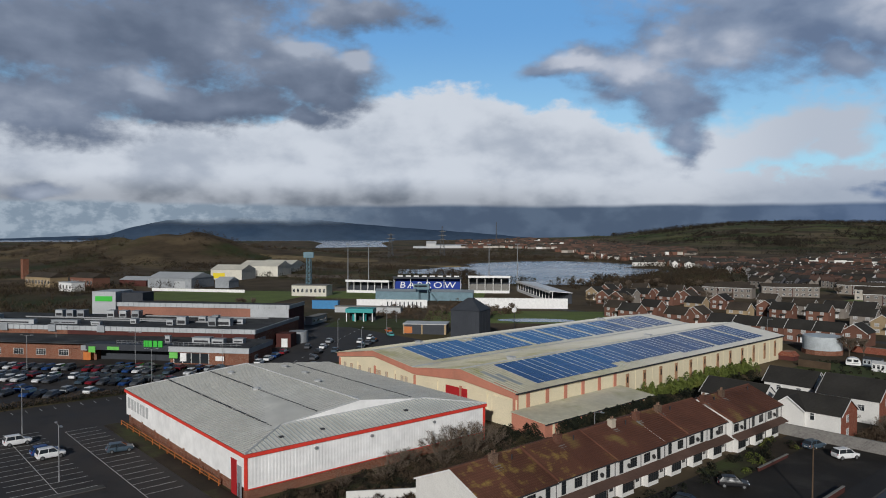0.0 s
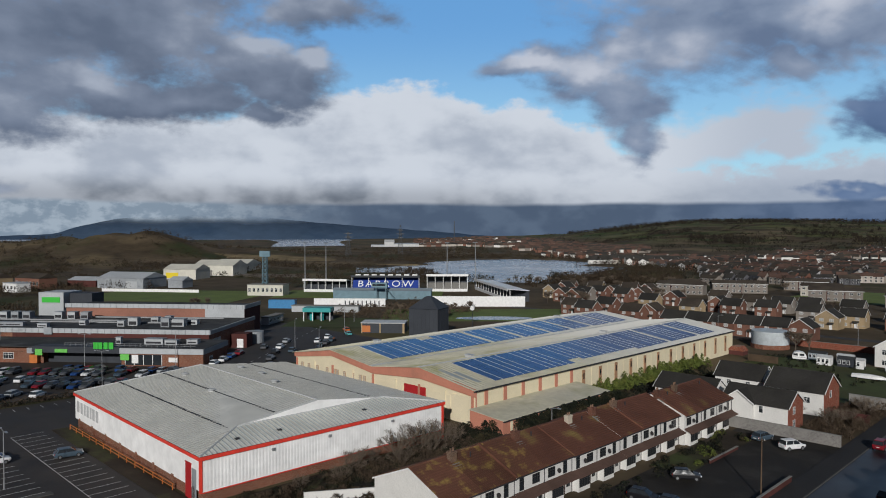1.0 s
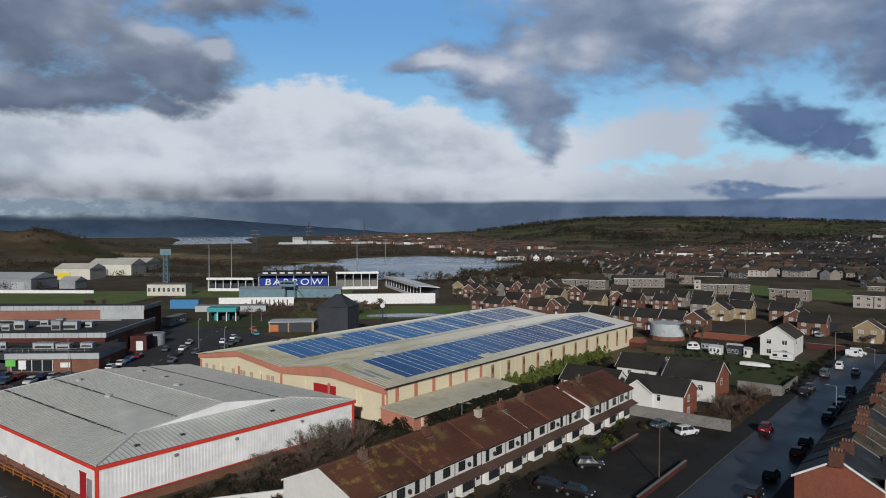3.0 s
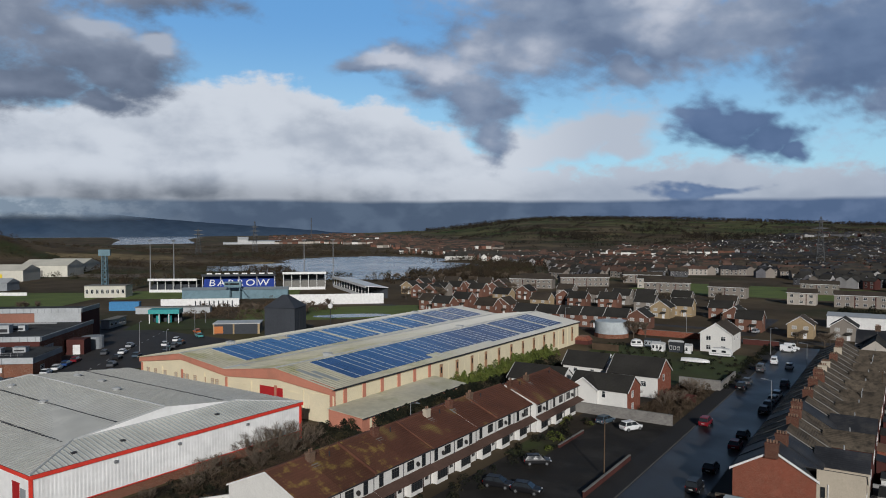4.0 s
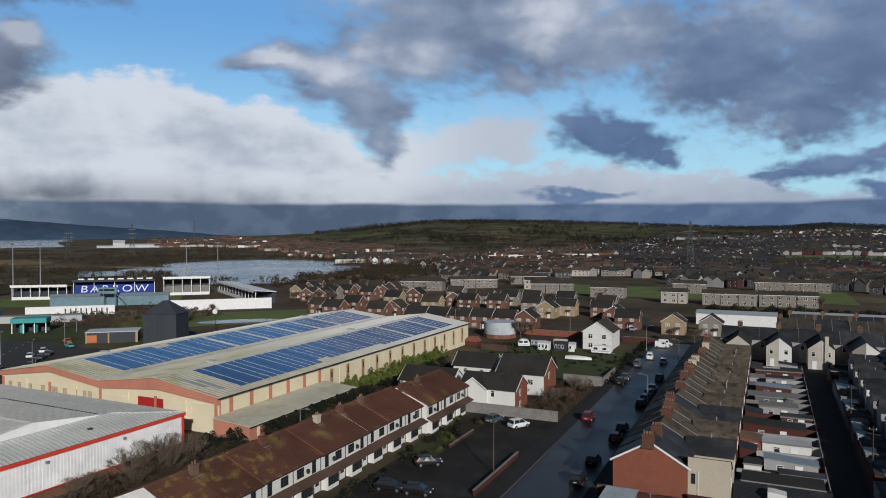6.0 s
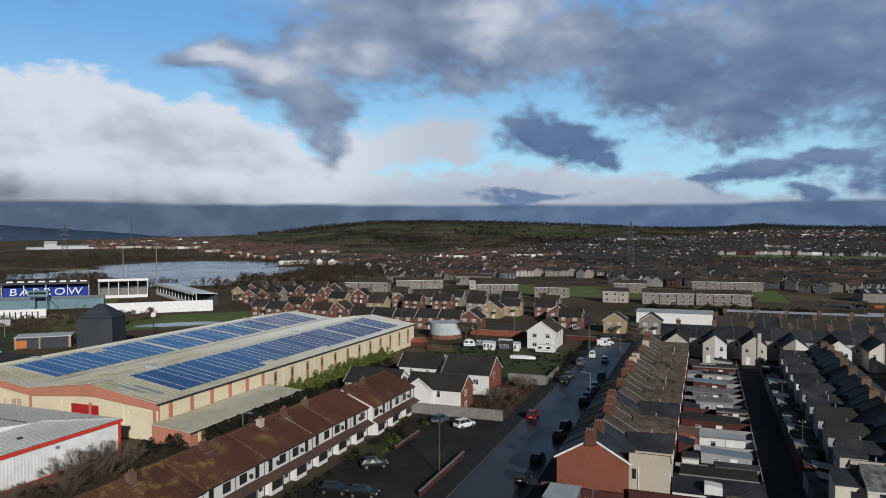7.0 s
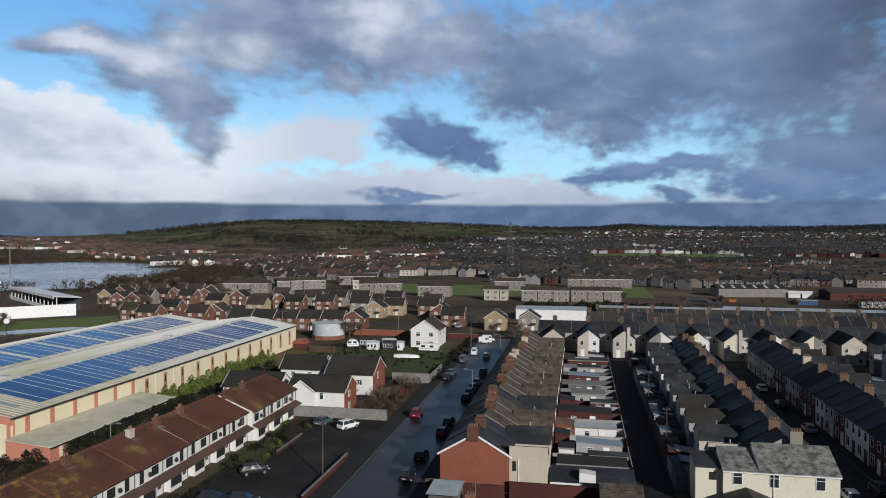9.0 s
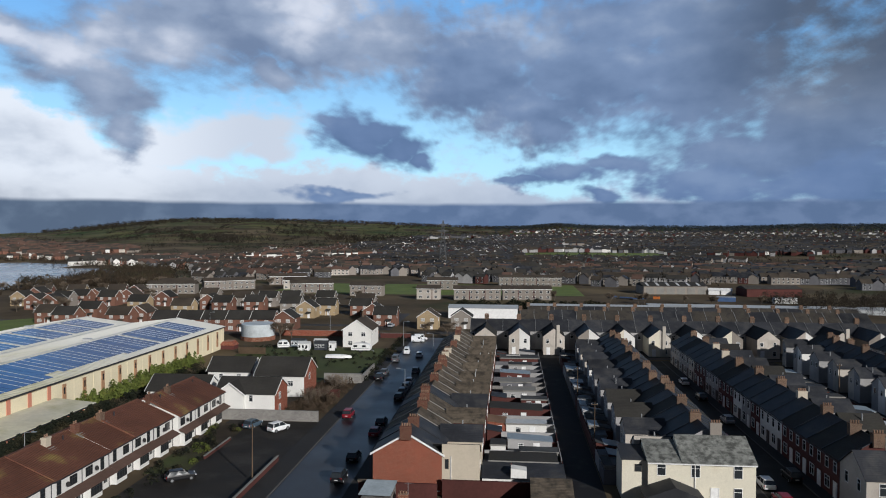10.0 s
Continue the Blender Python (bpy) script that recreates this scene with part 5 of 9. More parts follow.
# cream house across the end of the second row
cream = thing("end_house", (0, 0, 0), "cream rendered end house with a mottled grey slate roof", "house")
part("wall", Shape().prism([(93.2, 0), (98.9, 0), (98.9, 5.4), (98.0, 7.55), (93.2, 5.4)], "x", 21.9, 31.2), M["render_cream"], cream, "cream rendered wall")
part("wall", Shape().prism([(93.2, 0), (98.9, 0), (98.9, 5.3), (98.0, 6.85), (93.2, 5.3)], "x", 17.7, 21.89), M["render_cream"], cream, "cream rendered wall")
part("side_wing", Shape().box(14.5, 17.68, 94.0, 98.8, 0, 5.3), M["render_cream"], cream)
for xa, xb, top in ((17.55, 21.9, 6.95), (21.9, 31.35, 7.65)):
    sl = Shape()
    courses(sl, 92.95, 5.33, 98.0, top, xa, xb, 0.3, 0.03, "x")
    part("roof", sl, M["slate_pale"], cream, "mottled grey slate roof")
    sl = Shape()
    courses(sl, 99.2, 5.33, 98.0, top, xa, xb, 0.3, 0.03, "x")
    part("roof", sl, M["slate"], cream)
sl = Shape()
courses(sl, 93.85, 5.3, 98.8, 5.95, 14.4, 17.6, 0.3, 0.03, "x")
part("roof", sl, M["slate"], cream)
for wx, wz, ww, wh in ((19.4, 3.55, 1.15, 1.5), (23.7, 3.4, 1.15, 1.75), (29.0, 3.4, 1.15, 1.75), (19.4, 0.6, 1.1, 1.5), (29.0, 0.6, 1.1, 1.6)):
    window(cream, wx, 93.2, wz, ww, wh, "-y", "white", 0)
window(cream, 16.6, 94.0, 3.7, 0.9, 1.0, "-y", "dark", 0)
door(cream, 26.1, 93.2, 0.05, 0.95, 2.05, "-y", "frame_white")
part("gutter", Shape().box(17.6, 31.3, 92.82, 92.96, 5.12, 5.25), M["frame_white"], cream)
part("downpipe", Shape().tube((23.6, 93.1, 0), (23.6, 93.1, 5.2), 0.06), M["frame_white"], cream)
part("porch", Shape().prism([(16.6, 1.9), (24.0, 1.9), (20.4, 3.3)], "y", 89.4, 93.18), M["slate"], cream)
part("porch_wall", Shape().box(17.2, 23.5, 89.9, 93.18, 0, 1.88), M["render_cream"], cream)
chimney(cream, 27.6, 98.6, 6.9, 9.2, 1.5, 0.7, "render_stone", 4, "x")

# grey corner house of the third row turns its gable to the street
corner = thing("corner_house", (0, 0, 0), "grey rendered corner house with a slate roof", "house")
part("wall", Shape().prism([(88.6, 0), (95.5, 0), (95.5, 5.4), (92.0, 7.9), (88.6, 5.4)], "x", 42.4, 51.5), M["render_warm"], corner)
for ya in (88.4, 95.7):
    sl = Shape()
    courses(sl, ya, 5.3, 92.0, 8.0, 42.2, 51.7, 0.3, 0.03, "x")
    part("roof", sl, M["slate"], corner)
for wx in (44.4, 48.6):
    window(corner, wx, 88.6, 3.4, 1.1, 1.6, "-y", "white", 0)
    window(corner, wx, 88.6, 0.7, 1.1, 1.6, "-y", "white", 0)
for wy in (90.4, 93.6):
    window(corner, 42.4, wy, 3.4, 0.9, 1.5, "-x", "white", 0)
chimney(corner, 47.0, 92.0, 7.6, 9.6, 1.3, 0.7, "render_cream", 4, "x")


# cross row: rear wings in pairs, each pair one gable with two differently painted halves
def cross_pair(i, left, right, rear_roof):
    h = thing("cross_row_house", (0, 0, 0), "paired rendered rear gables of a terrace with dark slate roofs", "house", "cross row")
    y0, y1, ym = 203.2, 212.5, 221.5
    e, r = 5.3, 7.6
    for x0, x1, mat, za, zb in ((1.9, 4.88, left, e, r), (4.9, 7.9, right, r, e)):
        part("wing", Shape().prism([(x0, 0), (x1, 0), (x1, zb), (x0, za)], "y", y0, y1), M[mat], h)
    pitched(h, 1.9, 7.9, y0 + 0.05, y1 + 3, e, r, rear_roof, 0.25, 0.12, 0.32, name="wing_roof")
    part("wall", Shape().prism([(y1, 0), (ym, 0), (ym, 5.6), (217, 8.4), (y1, 5.6)], "x", 0.0, 9.78), M["render_dull"], h)
    for ya, yb in ((y1 - 0.25, 217.0), (ym + 0.25, 217.0)):
        sl = Shape()
        courses(sl, ya, 5.5, yb, 8.5, 0.0, 9.78, 0.32, 0.03, "x")
        part("roof", sl, M["slate"], h)
    window(h, 3.1, y0, 3.3, 0.9, 1.2, "-y", "white", 0)
    window(h, 6.6, y0, 3.3, 0.9, 1.2, "-y", "white", 0)
    window(h, 6.5, y0, 0.7, 1.0, 1.3, "-y", "white", 0)
    door(h, 3.3, y0, 0.05, 0.9, 2.0, "-y", "frame_white")
    window(h, 0.9, y1, 3.4, 0.9, 1.3, "-y", "white", 0)
    chimney(h, 4.9, 217.0, 8.1, 9.7, 1.3, 0.8, "brick_stack", 4, "x")
    for x in (0.0, 4.86):
        part("party_line", Shape().prism([(212.2, 5.6), (217.0, 8.58), (217.0, 8.66), (212.2, 5.68)], "x", x, x + 0.08), M["lead"], h)
    if i % 3 == 2:
        part("flue_wall", Shape().box(5.6, 6.5, y0 - 0.35, y0 + 0.02, 0, 8.6), M[right], h)
    return h


palette = [("render_warm", "render_warm"), ("render_warm", "render_white"), ("render_warm", "render_warm"), ("render_stone", "render_white"), ("render_cream", "render_white"),
           ("render_cream", "render_warm"), ("render_dull", "render_white"), ("render_cream", "render_stone")]
made = {}
for i in range(14):
    k = i % len(palette)
    m = pose(-12.4 + i * 9.8, 0, 0)
    if k not in made:
        made[k] = cross_pair(i, *palette[k], "slate" if i % 2 else "tile_dark")
        made[k].matrix_basis = m
    else:
        copy_thing(made[k], m)


# ---------------------------------------------------------------- yards: walls, sheds and outhouses
def outhouse(at, w, d, h, wall, roof, kind, label):
    """A yard building w by d: flat, mono-pitched or glazed roof."""
    o = thing("outhouse", at, label, "outbuilding", "yard buildings")
    part("wall", Shape().prism([(0, 0), (w, 0), (w, h), (0, h + (0.35 if kind == "mono" else 0))], "y", 0, d), M[wall], o)
    if kind == "flat":
        part("roof", Shape().box(-0.1, w + 0.1, -0.12, d + 0.12, h, h + 0.12), M[roof], o)
        part("coping", Shape().box(-0.12, w + 0.12, -0.16, -0.121, h - 0.08, h + 0.16), M["concrete"], o)
    else:
        part("roof", Shape().slab((-0.1, -0.15, h + 0.45), (w + 0.15, -0.15, h + 0.06), (w + 0.15, d + 0.15, h + 0.06), (-0.1, d + 0.15, h + 0.45), 0.08), M[roof], o)
    if w > 3:
        window(o, w * 0.3, 0, 1.0, 0.9, 0.9, "-y", "white", 0)
        door(o, w * 0.65, 0, 0.02, 0.85, min(1.95, h - 0.15), "-y", "frame_white")
    return o


yard = random.Random(44)
roofs_y = ["felt", "polycarb", "slate", "slate", "felt", "tile_dark", "felt", "polycarb", "pale_clad"]
walls_y = ["render_stone", "brick_dark", "block_wall", "brick_dark", "render_dull", "render_dull"]


def yards(x0, x1, ya, n, tag, bare=0):
    """Yards between a row's wings (x0 side) and the alley (x1 side): party walls, end walls and outhouses."""
    for i in range(n):
        y = ya + i * W
        lo, hi = min(x0, x1), max(x0, x1)
        wm = ["brick_dark", "block_wall", "render_dull", "render_grey"][yard.randrange(4)]
        tagged(part("yard_wall", Shape().box(lo, hi, y - 0.12, y + 0.1, 0, 1.75 + 0.3 * yard.random()), M[wm]), "brick yard wall between back yards", "wall", tag)
        end = x1 - 0.12 if x1 > x0 else x1
        tagged(part("yard_end_wall", Shape().box(end, end + 0.12, y + 0.11, y + W - 0.13, 0, 2.0), M[wm]), "back yard wall along the alley", "wall", tag)
        r = yard.random()
        big = (hi - lo)
        rf, wl = roofs_y[yard.randrange(len(roofs_y))], walls_y[yard.randrange(len(walls_y))]
        d = 2.6 + 1.8 * yard.random()
        w = big * (0.32 + 0.6 * yard.random() ** 1.4)
        yy = y + 0.2 + (W - 0.5 - d) * yard.random()
        xs = (x1 - w - 0.2 - 0.3 * (big - w) * yard.random()) if x1 > x0 else (x1 + 0.2)
        if i < bare:
            continue
        if r < 0.85:
            outhouse((xs, yy, 0), w, d, 2.2 + 0.5 * yard.random(), wl, rf, "flat" if yard.random() < 0.55 else "mono", {
                "felt": "low outhouse with a dark felt roof", "polycarb": "lean-to with a pale plastic roof", "slate": "outhouse with a slate roof", "concrete": "garage with a grey concrete roof",
                "tile_dark": "outhouse with a dark tiled roof", "roof_flash": "shed with a grey metal roof", "pale_clad": "garage with a pale sheet roof"}[rf])
        if r > 0.35:
            xs = lo + 0.15 if x1 > x0 else hi - 2.6
            outhouse((xs, y + 0.3, 0), 2.4, 1.8 + yard.random(), 2.3, walls_y[yard.randrange(len(walls_y))], roofs_y[yard.randrange(len(roofs_y))], "mono", "small lean-to store in a back yard")


yards(-4.0, 7.4, 92.8, 21, "first yards", 18)
for x0, x1, y0, y1, h, wl, rf, kind, lb in (
        (-3.1, 6.6, 100.3, 104.6, 2.4, "brick_dark", "tile_dark", "flat", "long low yard building with a dark roof"), (-3.1, -0.8, 108.2, 111.4, 2.3, "render_white", "felt", "flat", "small white kitchen extension"),
        (-0.5, 6.4, 110.8, 113.6, 2.3, "render_dull", "polycarb", "mono", "white conservatory with a pale glazed roof"), (-4.0, -0.9, 120.4, 124.6, 2.4, "brick_red", "chimney_pot", "mono", "lean-to with an orange tiled roof"),
        (-0.8, 6.0, 120.2, 123.0, 2.4, "render_white", "roof_flash", "flat", "white walled garage with a pale flat roof"), (-3.9, 5.6, 129.4, 134.0, 2.5, "brick_dark", "tile_dark", "mono", "dark roofed yard building with a skylight"),
        (-1.6, 5.0, 144.8, 148.6, 2.5, "render_dull", "concrete", "flat", "garage with a white end wall"), (-2.4, 4.4, 153.6, 157.4, 2.4, "render_grey", "concrete", "flat", "garage with a weathered pale roof"),
        (-2.5, 4.3, 163.0, 166.6, 2.4, "brick_dark", "polycarb", "mono", "conservatory with a pale glazed roof"), (-0.6, 5.0, 173.8, 177.4, 2.4, "render_dull", "felt", "flat", "low garage with a grey felt roof"),
        (-3.8, -1.0, 138.6, 142.2, 2.5, "brick_dark", "slate", "mono", "brick lean-to with a slate roof"), (1.5, 7.0, 105.6, 108.0, 2.2, "block_wall", "felt", "flat", "low store with a felt roof"),
        (2.0, 7.0, 138.8, 141.8, 2.2, "brick_dark", "felt", "flat", "low brick store with a felt roof"), (-3.9, -1.6, 115.2, 118.2, 2.4, "brick_dark", "slate", "mono", "brick lean-to with a slate roof")):
    outhouse((x0, y0, 0), x1 - x0, y1 - y0, h, wl, rf, kind, lb)
yards(16.8, 12.8, 99.2, 19, "second yards")
yards(56.8, 66.2, 105.4, 14, "third yards")
# long dark red wall closing the first yards, with the white gabled store beside it
tagged(part("boundary_wall", Shape().box(-9.0, 7.6, 91.9, 92.2, 0, 2.3).box(-9.1, 7.7, 91.85, 92.25, 2.3, 2.4), M["brick_dark"]), "dark red brick boundary wall", "wall")
st = thing("store", (0.2, 93.4, 0), "white rendered store with a slate roof", "outbuilding")
part("wall", Shape().box(-4.0, 6.9, 0, 3.6, 0, 2.5), M["render_white"], st)
part("roof", courses(Shape(), -0.25, 2.45, 3.9, 3.3, -0.1, 7.0, 0.3, 0.03, "x"), M["slate"], st)
part("roof", courses(Shape(), -0.25, 2.45, 3.9, 3.3, -4.1, -0.2, 0.3, 0.03, "x"), M["slate"], st)
part("gable", Shape().prism([(-0.2, 2.4), (1.9, 2.4), (1.9, 3.5), (0.4, 3.7), (-0.2, 3.7)], "y", -0.1, 1.6), M["render_white"], st)
window(st, 3.9, 0, 0.9, 1.3, 1.1, "-y", "white", 1)
window(st, -2.6, 0, 0.9, 1.3, 1.1, "-y", "white", 1)

# low buildings and walls in front of the first yards
lt_ = thing("lean_to", (-18.2, 83.6, 0), "low lean-to with a corrugated metal roof", "outbuilding")
part("wall", Shape().box(0, 3.6, 0, 5.0, 0, 2.6), M["block_wall"], lt_)
cr = Shape()
for k in range(18):
    y = -0.1 + k * 0.29
    cr.prism([(y, 3.25), (y + 0.145, 3.33), (y + 0.29, 3.25), (y + 0.29, 3.2), (y, 3.2)], "x", -0.15, 3.8)
tagged(part("roof", cr, M["polycarb"], lt_, "pale corrugated roof"), kind="stuff")
wl_ = thing("stone_wall", (-19.0, 89.3, 0), "rough stone wall with a mossy top", "wall")
part("panel", Shape().box(-0.6, 9.6, 0, 0.4, 0, 2.7), M["brick_dark"], wl_)
part("coping", Shape().box(-0.7, 3.0, -0.06, 0.46, 2.7, 2.95), M["slate_mossy"], wl_)
lo_ = thing("outhouse", (2.6, 86.6, 0), "low outhouse with a mossy slate roof", "outbuilding", "yard buildings")
part("wall", Shape().box(0, 5.0, 0, 4.2, 0, 2.4), M["brick_dark"], lo_)
part("roof", courses(Shape(), -0.2, 2.35, 4.3, 3.5, -0.15, 5.2, 0.3, 0.04, "x"), M["slate_mossy"], lo_)
st_ = thing("chimney_stack", (-13.2, 85.8, 0), "short brick stack with terracotta pots", "chimney")
chimney(st_, 0, 0, 0, 2.7, 1.2, 0.7, "brick_brown", 3, "x")
part("aerial", Shape().tube((0.6, 0, 2.6), (0.6, 0, 4.2), 0.03).tube((0.2, 0, 4.0), (1.3, 0, 4.05), 0.02), M["galv"], st_)

# ---------------------------------------------------------------- houses beside the court
def gabled_house(name, at, turn, w, d, eave, ridge, wall, roof, label, group="", gable_mat=None, windows=(), stack=None, verge=True, style="white"):
    """Ridge along local y; the gable at y = 0 faces local -y. windows: rows of (face, along, sill, width, height)."""
    h = thing(name, at, label, "house", group, turn)
    part("wall", gable_walls(-w / 2, w / 2, 0, d, eave, ridge), M[wall], h)
    if gable_mat:
        for ya, yb in ((-0.06, 0.0), (d, d + 0.06)):
            part("gable_wall", gable_walls(-w / 2, w / 2, ya, yb, eave, ridge), M[gable_mat], h)
    pitched(h, -w / 2, w / 2, 0, d, eave, ridge, roof, 0.35, 0.3, 0.34)
    if verge:
        for y in (-0.36, d + 0.3):
            part("verge", Shape().prism([(-w / 2 - 0.4, eave - 0.32), (0, ridge - 0.12), (w / 2 + 0.4, eave - 0.32), (w / 2 + 0.4, eave - 0.08), (0, ridge + 0.1), (-w / 2 - 0.4, eave - 0.08)], "y", y, y + 0.06), M["frame_white"], h)
    for f, s, z, ww, hh in windows:
        x, y = {"-y": (s, -0.06 if gable_mat else 0), "+y": (s, d + (0.06 if gable_mat else 0)), "-x": (-w / 2, s), "+x": (w / 2, s)}[f]
        if hh > 1.9:
            door(h, x, y, z, ww, hh, f, "frame_white")
        else:
            window(h, x, y, z, ww, hh, f, style, 1 if ww > 1 else 0)
    if stack:
        chimney(h, 0, stack, ridge - 0.3, ridge + 1.2, 1.0, 0.6, "brick_stack", 2)
    return h


# white house with a brick end and a forward gable wing
gabled_house("detached_house", (-56.0, 132.9, 0), -90, 7.4, 11.6, 4.5, 6.7, "render_white", "tile_dark", "white rendered house with brick ends and a dark tiled roof", gable_mat="brick_red",
             windows=(("+x", 2.2, 2.7, 1.0, 1.2), ("+x", 7.0, 2.8, 0.8, 1.3), ("+y", 0.9, 2.9, 1.1, 1.3), ("+y", 0.9, 0.6, 1.1, 1.3)))
wing = gabled_house("house_wing", (-52.8, 128.4, 0), 0, 5.2, 5.0, 4.5, 6.5, "render_white", "tile_dark", "white gabled wing with a dark tiled roof", windows=())
gabled_house("detached_house", (-66.6, 153.2, 0), -90, 6.4, 9.8, 4.4, 6.9, "render_white", "tile_dark", "white rendered house with a dark tiled roof", windows=(("+x", 3.0, 2.6, 1.0, 1.1), ("+x", 7.0, 2.6, 1.0, 1.1)))
gabled_house("detached_house", (-54.2, 150.2, 0), -90, 9.2, 10.6, 4.6, 7.6, "render_white", "tile_dark", "house with brick gables and a wide dark tiled roof", gable_mat="brick_red",
             windows=(("+x", 7.6, 2.2, 1.2, 1.2), ("+x", 3.0, 2.2, 1.2, 1.2), ("+y", 0.8, 3.1, 1.0, 1.4)))
gabled_house("detached_house", (-72.0, 137.2, 0), -90, 7.0, 12.0, 3.6, 6.0, "render_white", "tile_dark", "low house with a dark tiled roof", windows=())
for hx, hy, hz in ((-47.0, 148.2, 6.2), (-49.0, 132.2, 6.1)):
    tagged(part("roof_light", Shape().slab((hx, hy - 0.5, hz - 0.18), (hx + 0.8, hy - 0.5, hz - 0.18), (hx + 0.8, hy + 0.5, hz + 0.42), (hx, hy + 0.5, hz + 0.42), 0.12), M["roof_flash"]), "small skylight in the tiled roof", "skylight")
# white house further up the street
gabled_house("street_house", (-46.6, 210.5, 0), 0, 8.6, 12.0, 5.3, 8.3, "render_white", "tile_brown", "white rendered gabled house with brown tiled roof", gable_mat="render_white",
             windows=(("-y", -2.0, 3.3, 1.3, 1.3), ("-y", 2.0, 3.3, 1.3, 1.3), ("-y", -2.0, 0.6, 1.3, 1.3), ("-y", 2.0, 0.6, 1.3, 1.3), ("+x", 3.0, 3.3, 1.0, 1.3), ("+x", 8.0, 3.3, 1.0, 1.3)), stack=9)
# grey rendered wall along the court, garden walls and fences
for nm, r, z, mt, lb in (("court_wall", (-54.0, -35.3, 126.7, 127.0), 1.9, "block_wall", "grey rendered boundary wall"), ("garden_wall", (-43.2, -34.4, 160.0, 160.3), 2.2, "block_wall", "grey block garden wall"),
                         ("garden_wall", (-34.7, -34.4, 160.3, 176), 1.6, "block_wall", "grey block garden wall"), ("brick_wall", (-35.4, -35.15, 86, 104), 0.9, "brick_dark", "low red brick wall beside the footway"),
                         ("brick_wall", (-47.0, -46.75, 104, 114), 0.5, "brick_dark", "low brick garden wall"),
                         ("timber_fence", (-78.0, -70.0, 196.0, 196.12), 1.8, "timber", "weathered brown timber fence"), ("timber_fence", (-43.0, -36.0, 146.0, 146.1), 1.6, "brick_dark", "dark close-boarded timber fence"),
                         ("red_wall", (-78, -44, 232.0, 232.3), 1.9, "brick_red", "long red brick wall beside the cross street"), ("red_wall", (-43, -33, 230.0, 230.3), 1.6, "brick_dark", "low dark brick wall")):
    x0, x1, y0, y1 = r
    w = thing(nm, ((x0 + x1) / 2, (y0 + y1) / 2, 0), lb, "fence" if "fence" in nm else "wall")
    a, b = (x1 - x0) / 2, (y1 - y0) / 2
    part("panel", Shape().box(-a, a, -b, b, 0, z), M[mt], w)
    part("coping", Shape().box(-a - 0.05, a + 0.05, -b - 0.05, b + 0.05, z, z + 0.08), M["concrete"] if "fence" not in nm else M[mt], w)

# gardens: rough grass, soil, shrubs come later
sheet("lawn", [(-54, -43.2, 128, 146)], 0.01, "earth", "bare brown garden ground", "garden")
sheet("lawn_b", [(-78, -33, 161, 209)], 0.008, "grass", "rough brown and green garden plot", "garden")
sheet("lawn_c", [(-53, -47.1, 97, 124)], 0.04, "earth", "planted front gardens", "garden")
sheet("verge_shed", [(-84.9, -78, 40, 92)], 0.012, "earth", "dark overgrown strip", "verge")

# round metal storage tank on a brick base
tank = thing("storage_tank", (-82.0, 223.0, 0), "round pale metal storage tank on a brick base", "tank")
part("base", Shape().tube((0, 0, 0), (0, 0, 1.3), 5.6, 5.6, 12), M["brick_brown"], tank)
part("shell", Shape().tube((0, 0, 1.3), (0, 0, 5.2), 5.3, 5.3, 40), M["tank_metal"], tank, smooth=False)
for z in (1.4, 2.7, 4.0, 4.96):
    part("hoop", Shape().tube((0, 0, z), (0, 0, z + 0.12), 5.36, 5.36, 40), M["tank_metal"], tank)
tent = thing("red_shelter", (-84.0, 204.0, 0), "small red fabric shelter", "shelter")
part("canopy", Shape().prism([(-2.4, 1.2), (2.4, 1.2), (1.2, 2.4), (-1.2, 2.4)], "y", -1.8, 1.8), M["brick_red"], tent)
part("base", Shape().box(-2.2, 2.2, -1.6, 1.6, 0, 1.2), M["brick_dark"], tent)


def caravan(at, turn, length, label, name="caravan"):
    c = thing(name, at, label, "caravan", "", turn)
    L = length / 2
    part("body", Shape().prism([(-L + 0.1, 0.55), (L - 0.1, 0.55), (L + 0.05, 0.8), (L + 0.12, 1.15), (L - 0.05, 1.6), (L - 0.4, 2.1), (L - 0.8, 2.38), (L - 1.4, 2.5), (0, 2.55), (-L + 1.0, 2.48), (-L + 0.5, 2.3), (-L + 0.15, 1.9), (-L - 0.05, 1.4), (-L - 0.05, 0.9)], "y", -1.1, 1.1), M["frame_white"], c)
    part("stripe", Shape().box(-L + 0.2, L - 0.2, -1.11, -1.101, 1.0, 1.12), M["galv"], c)
    for s in (-0.55, 0.35):
        window(c, s * length * 0.5, -1.1, 1.45, 1.1, 0.6, "-y", "dark", 0)
    for s in (-0.35, 0.35):
        w = part("wheel", Shape().tube((s, -1.0, 0.32), (s, -0.8, 0.32), 0.32, 0.32, 14), M["tyre"], c)
    part("hitch", Shape().tube((L, 0, 0.5), (L + 0.9, 0, 0.45), 0.07), M["galv"], c)
    part("jockey_leg", Shape().tube((L + 0.8, 0, 0), (L + 0.8, 0, 0.5), 0.05), M["galv"], c)


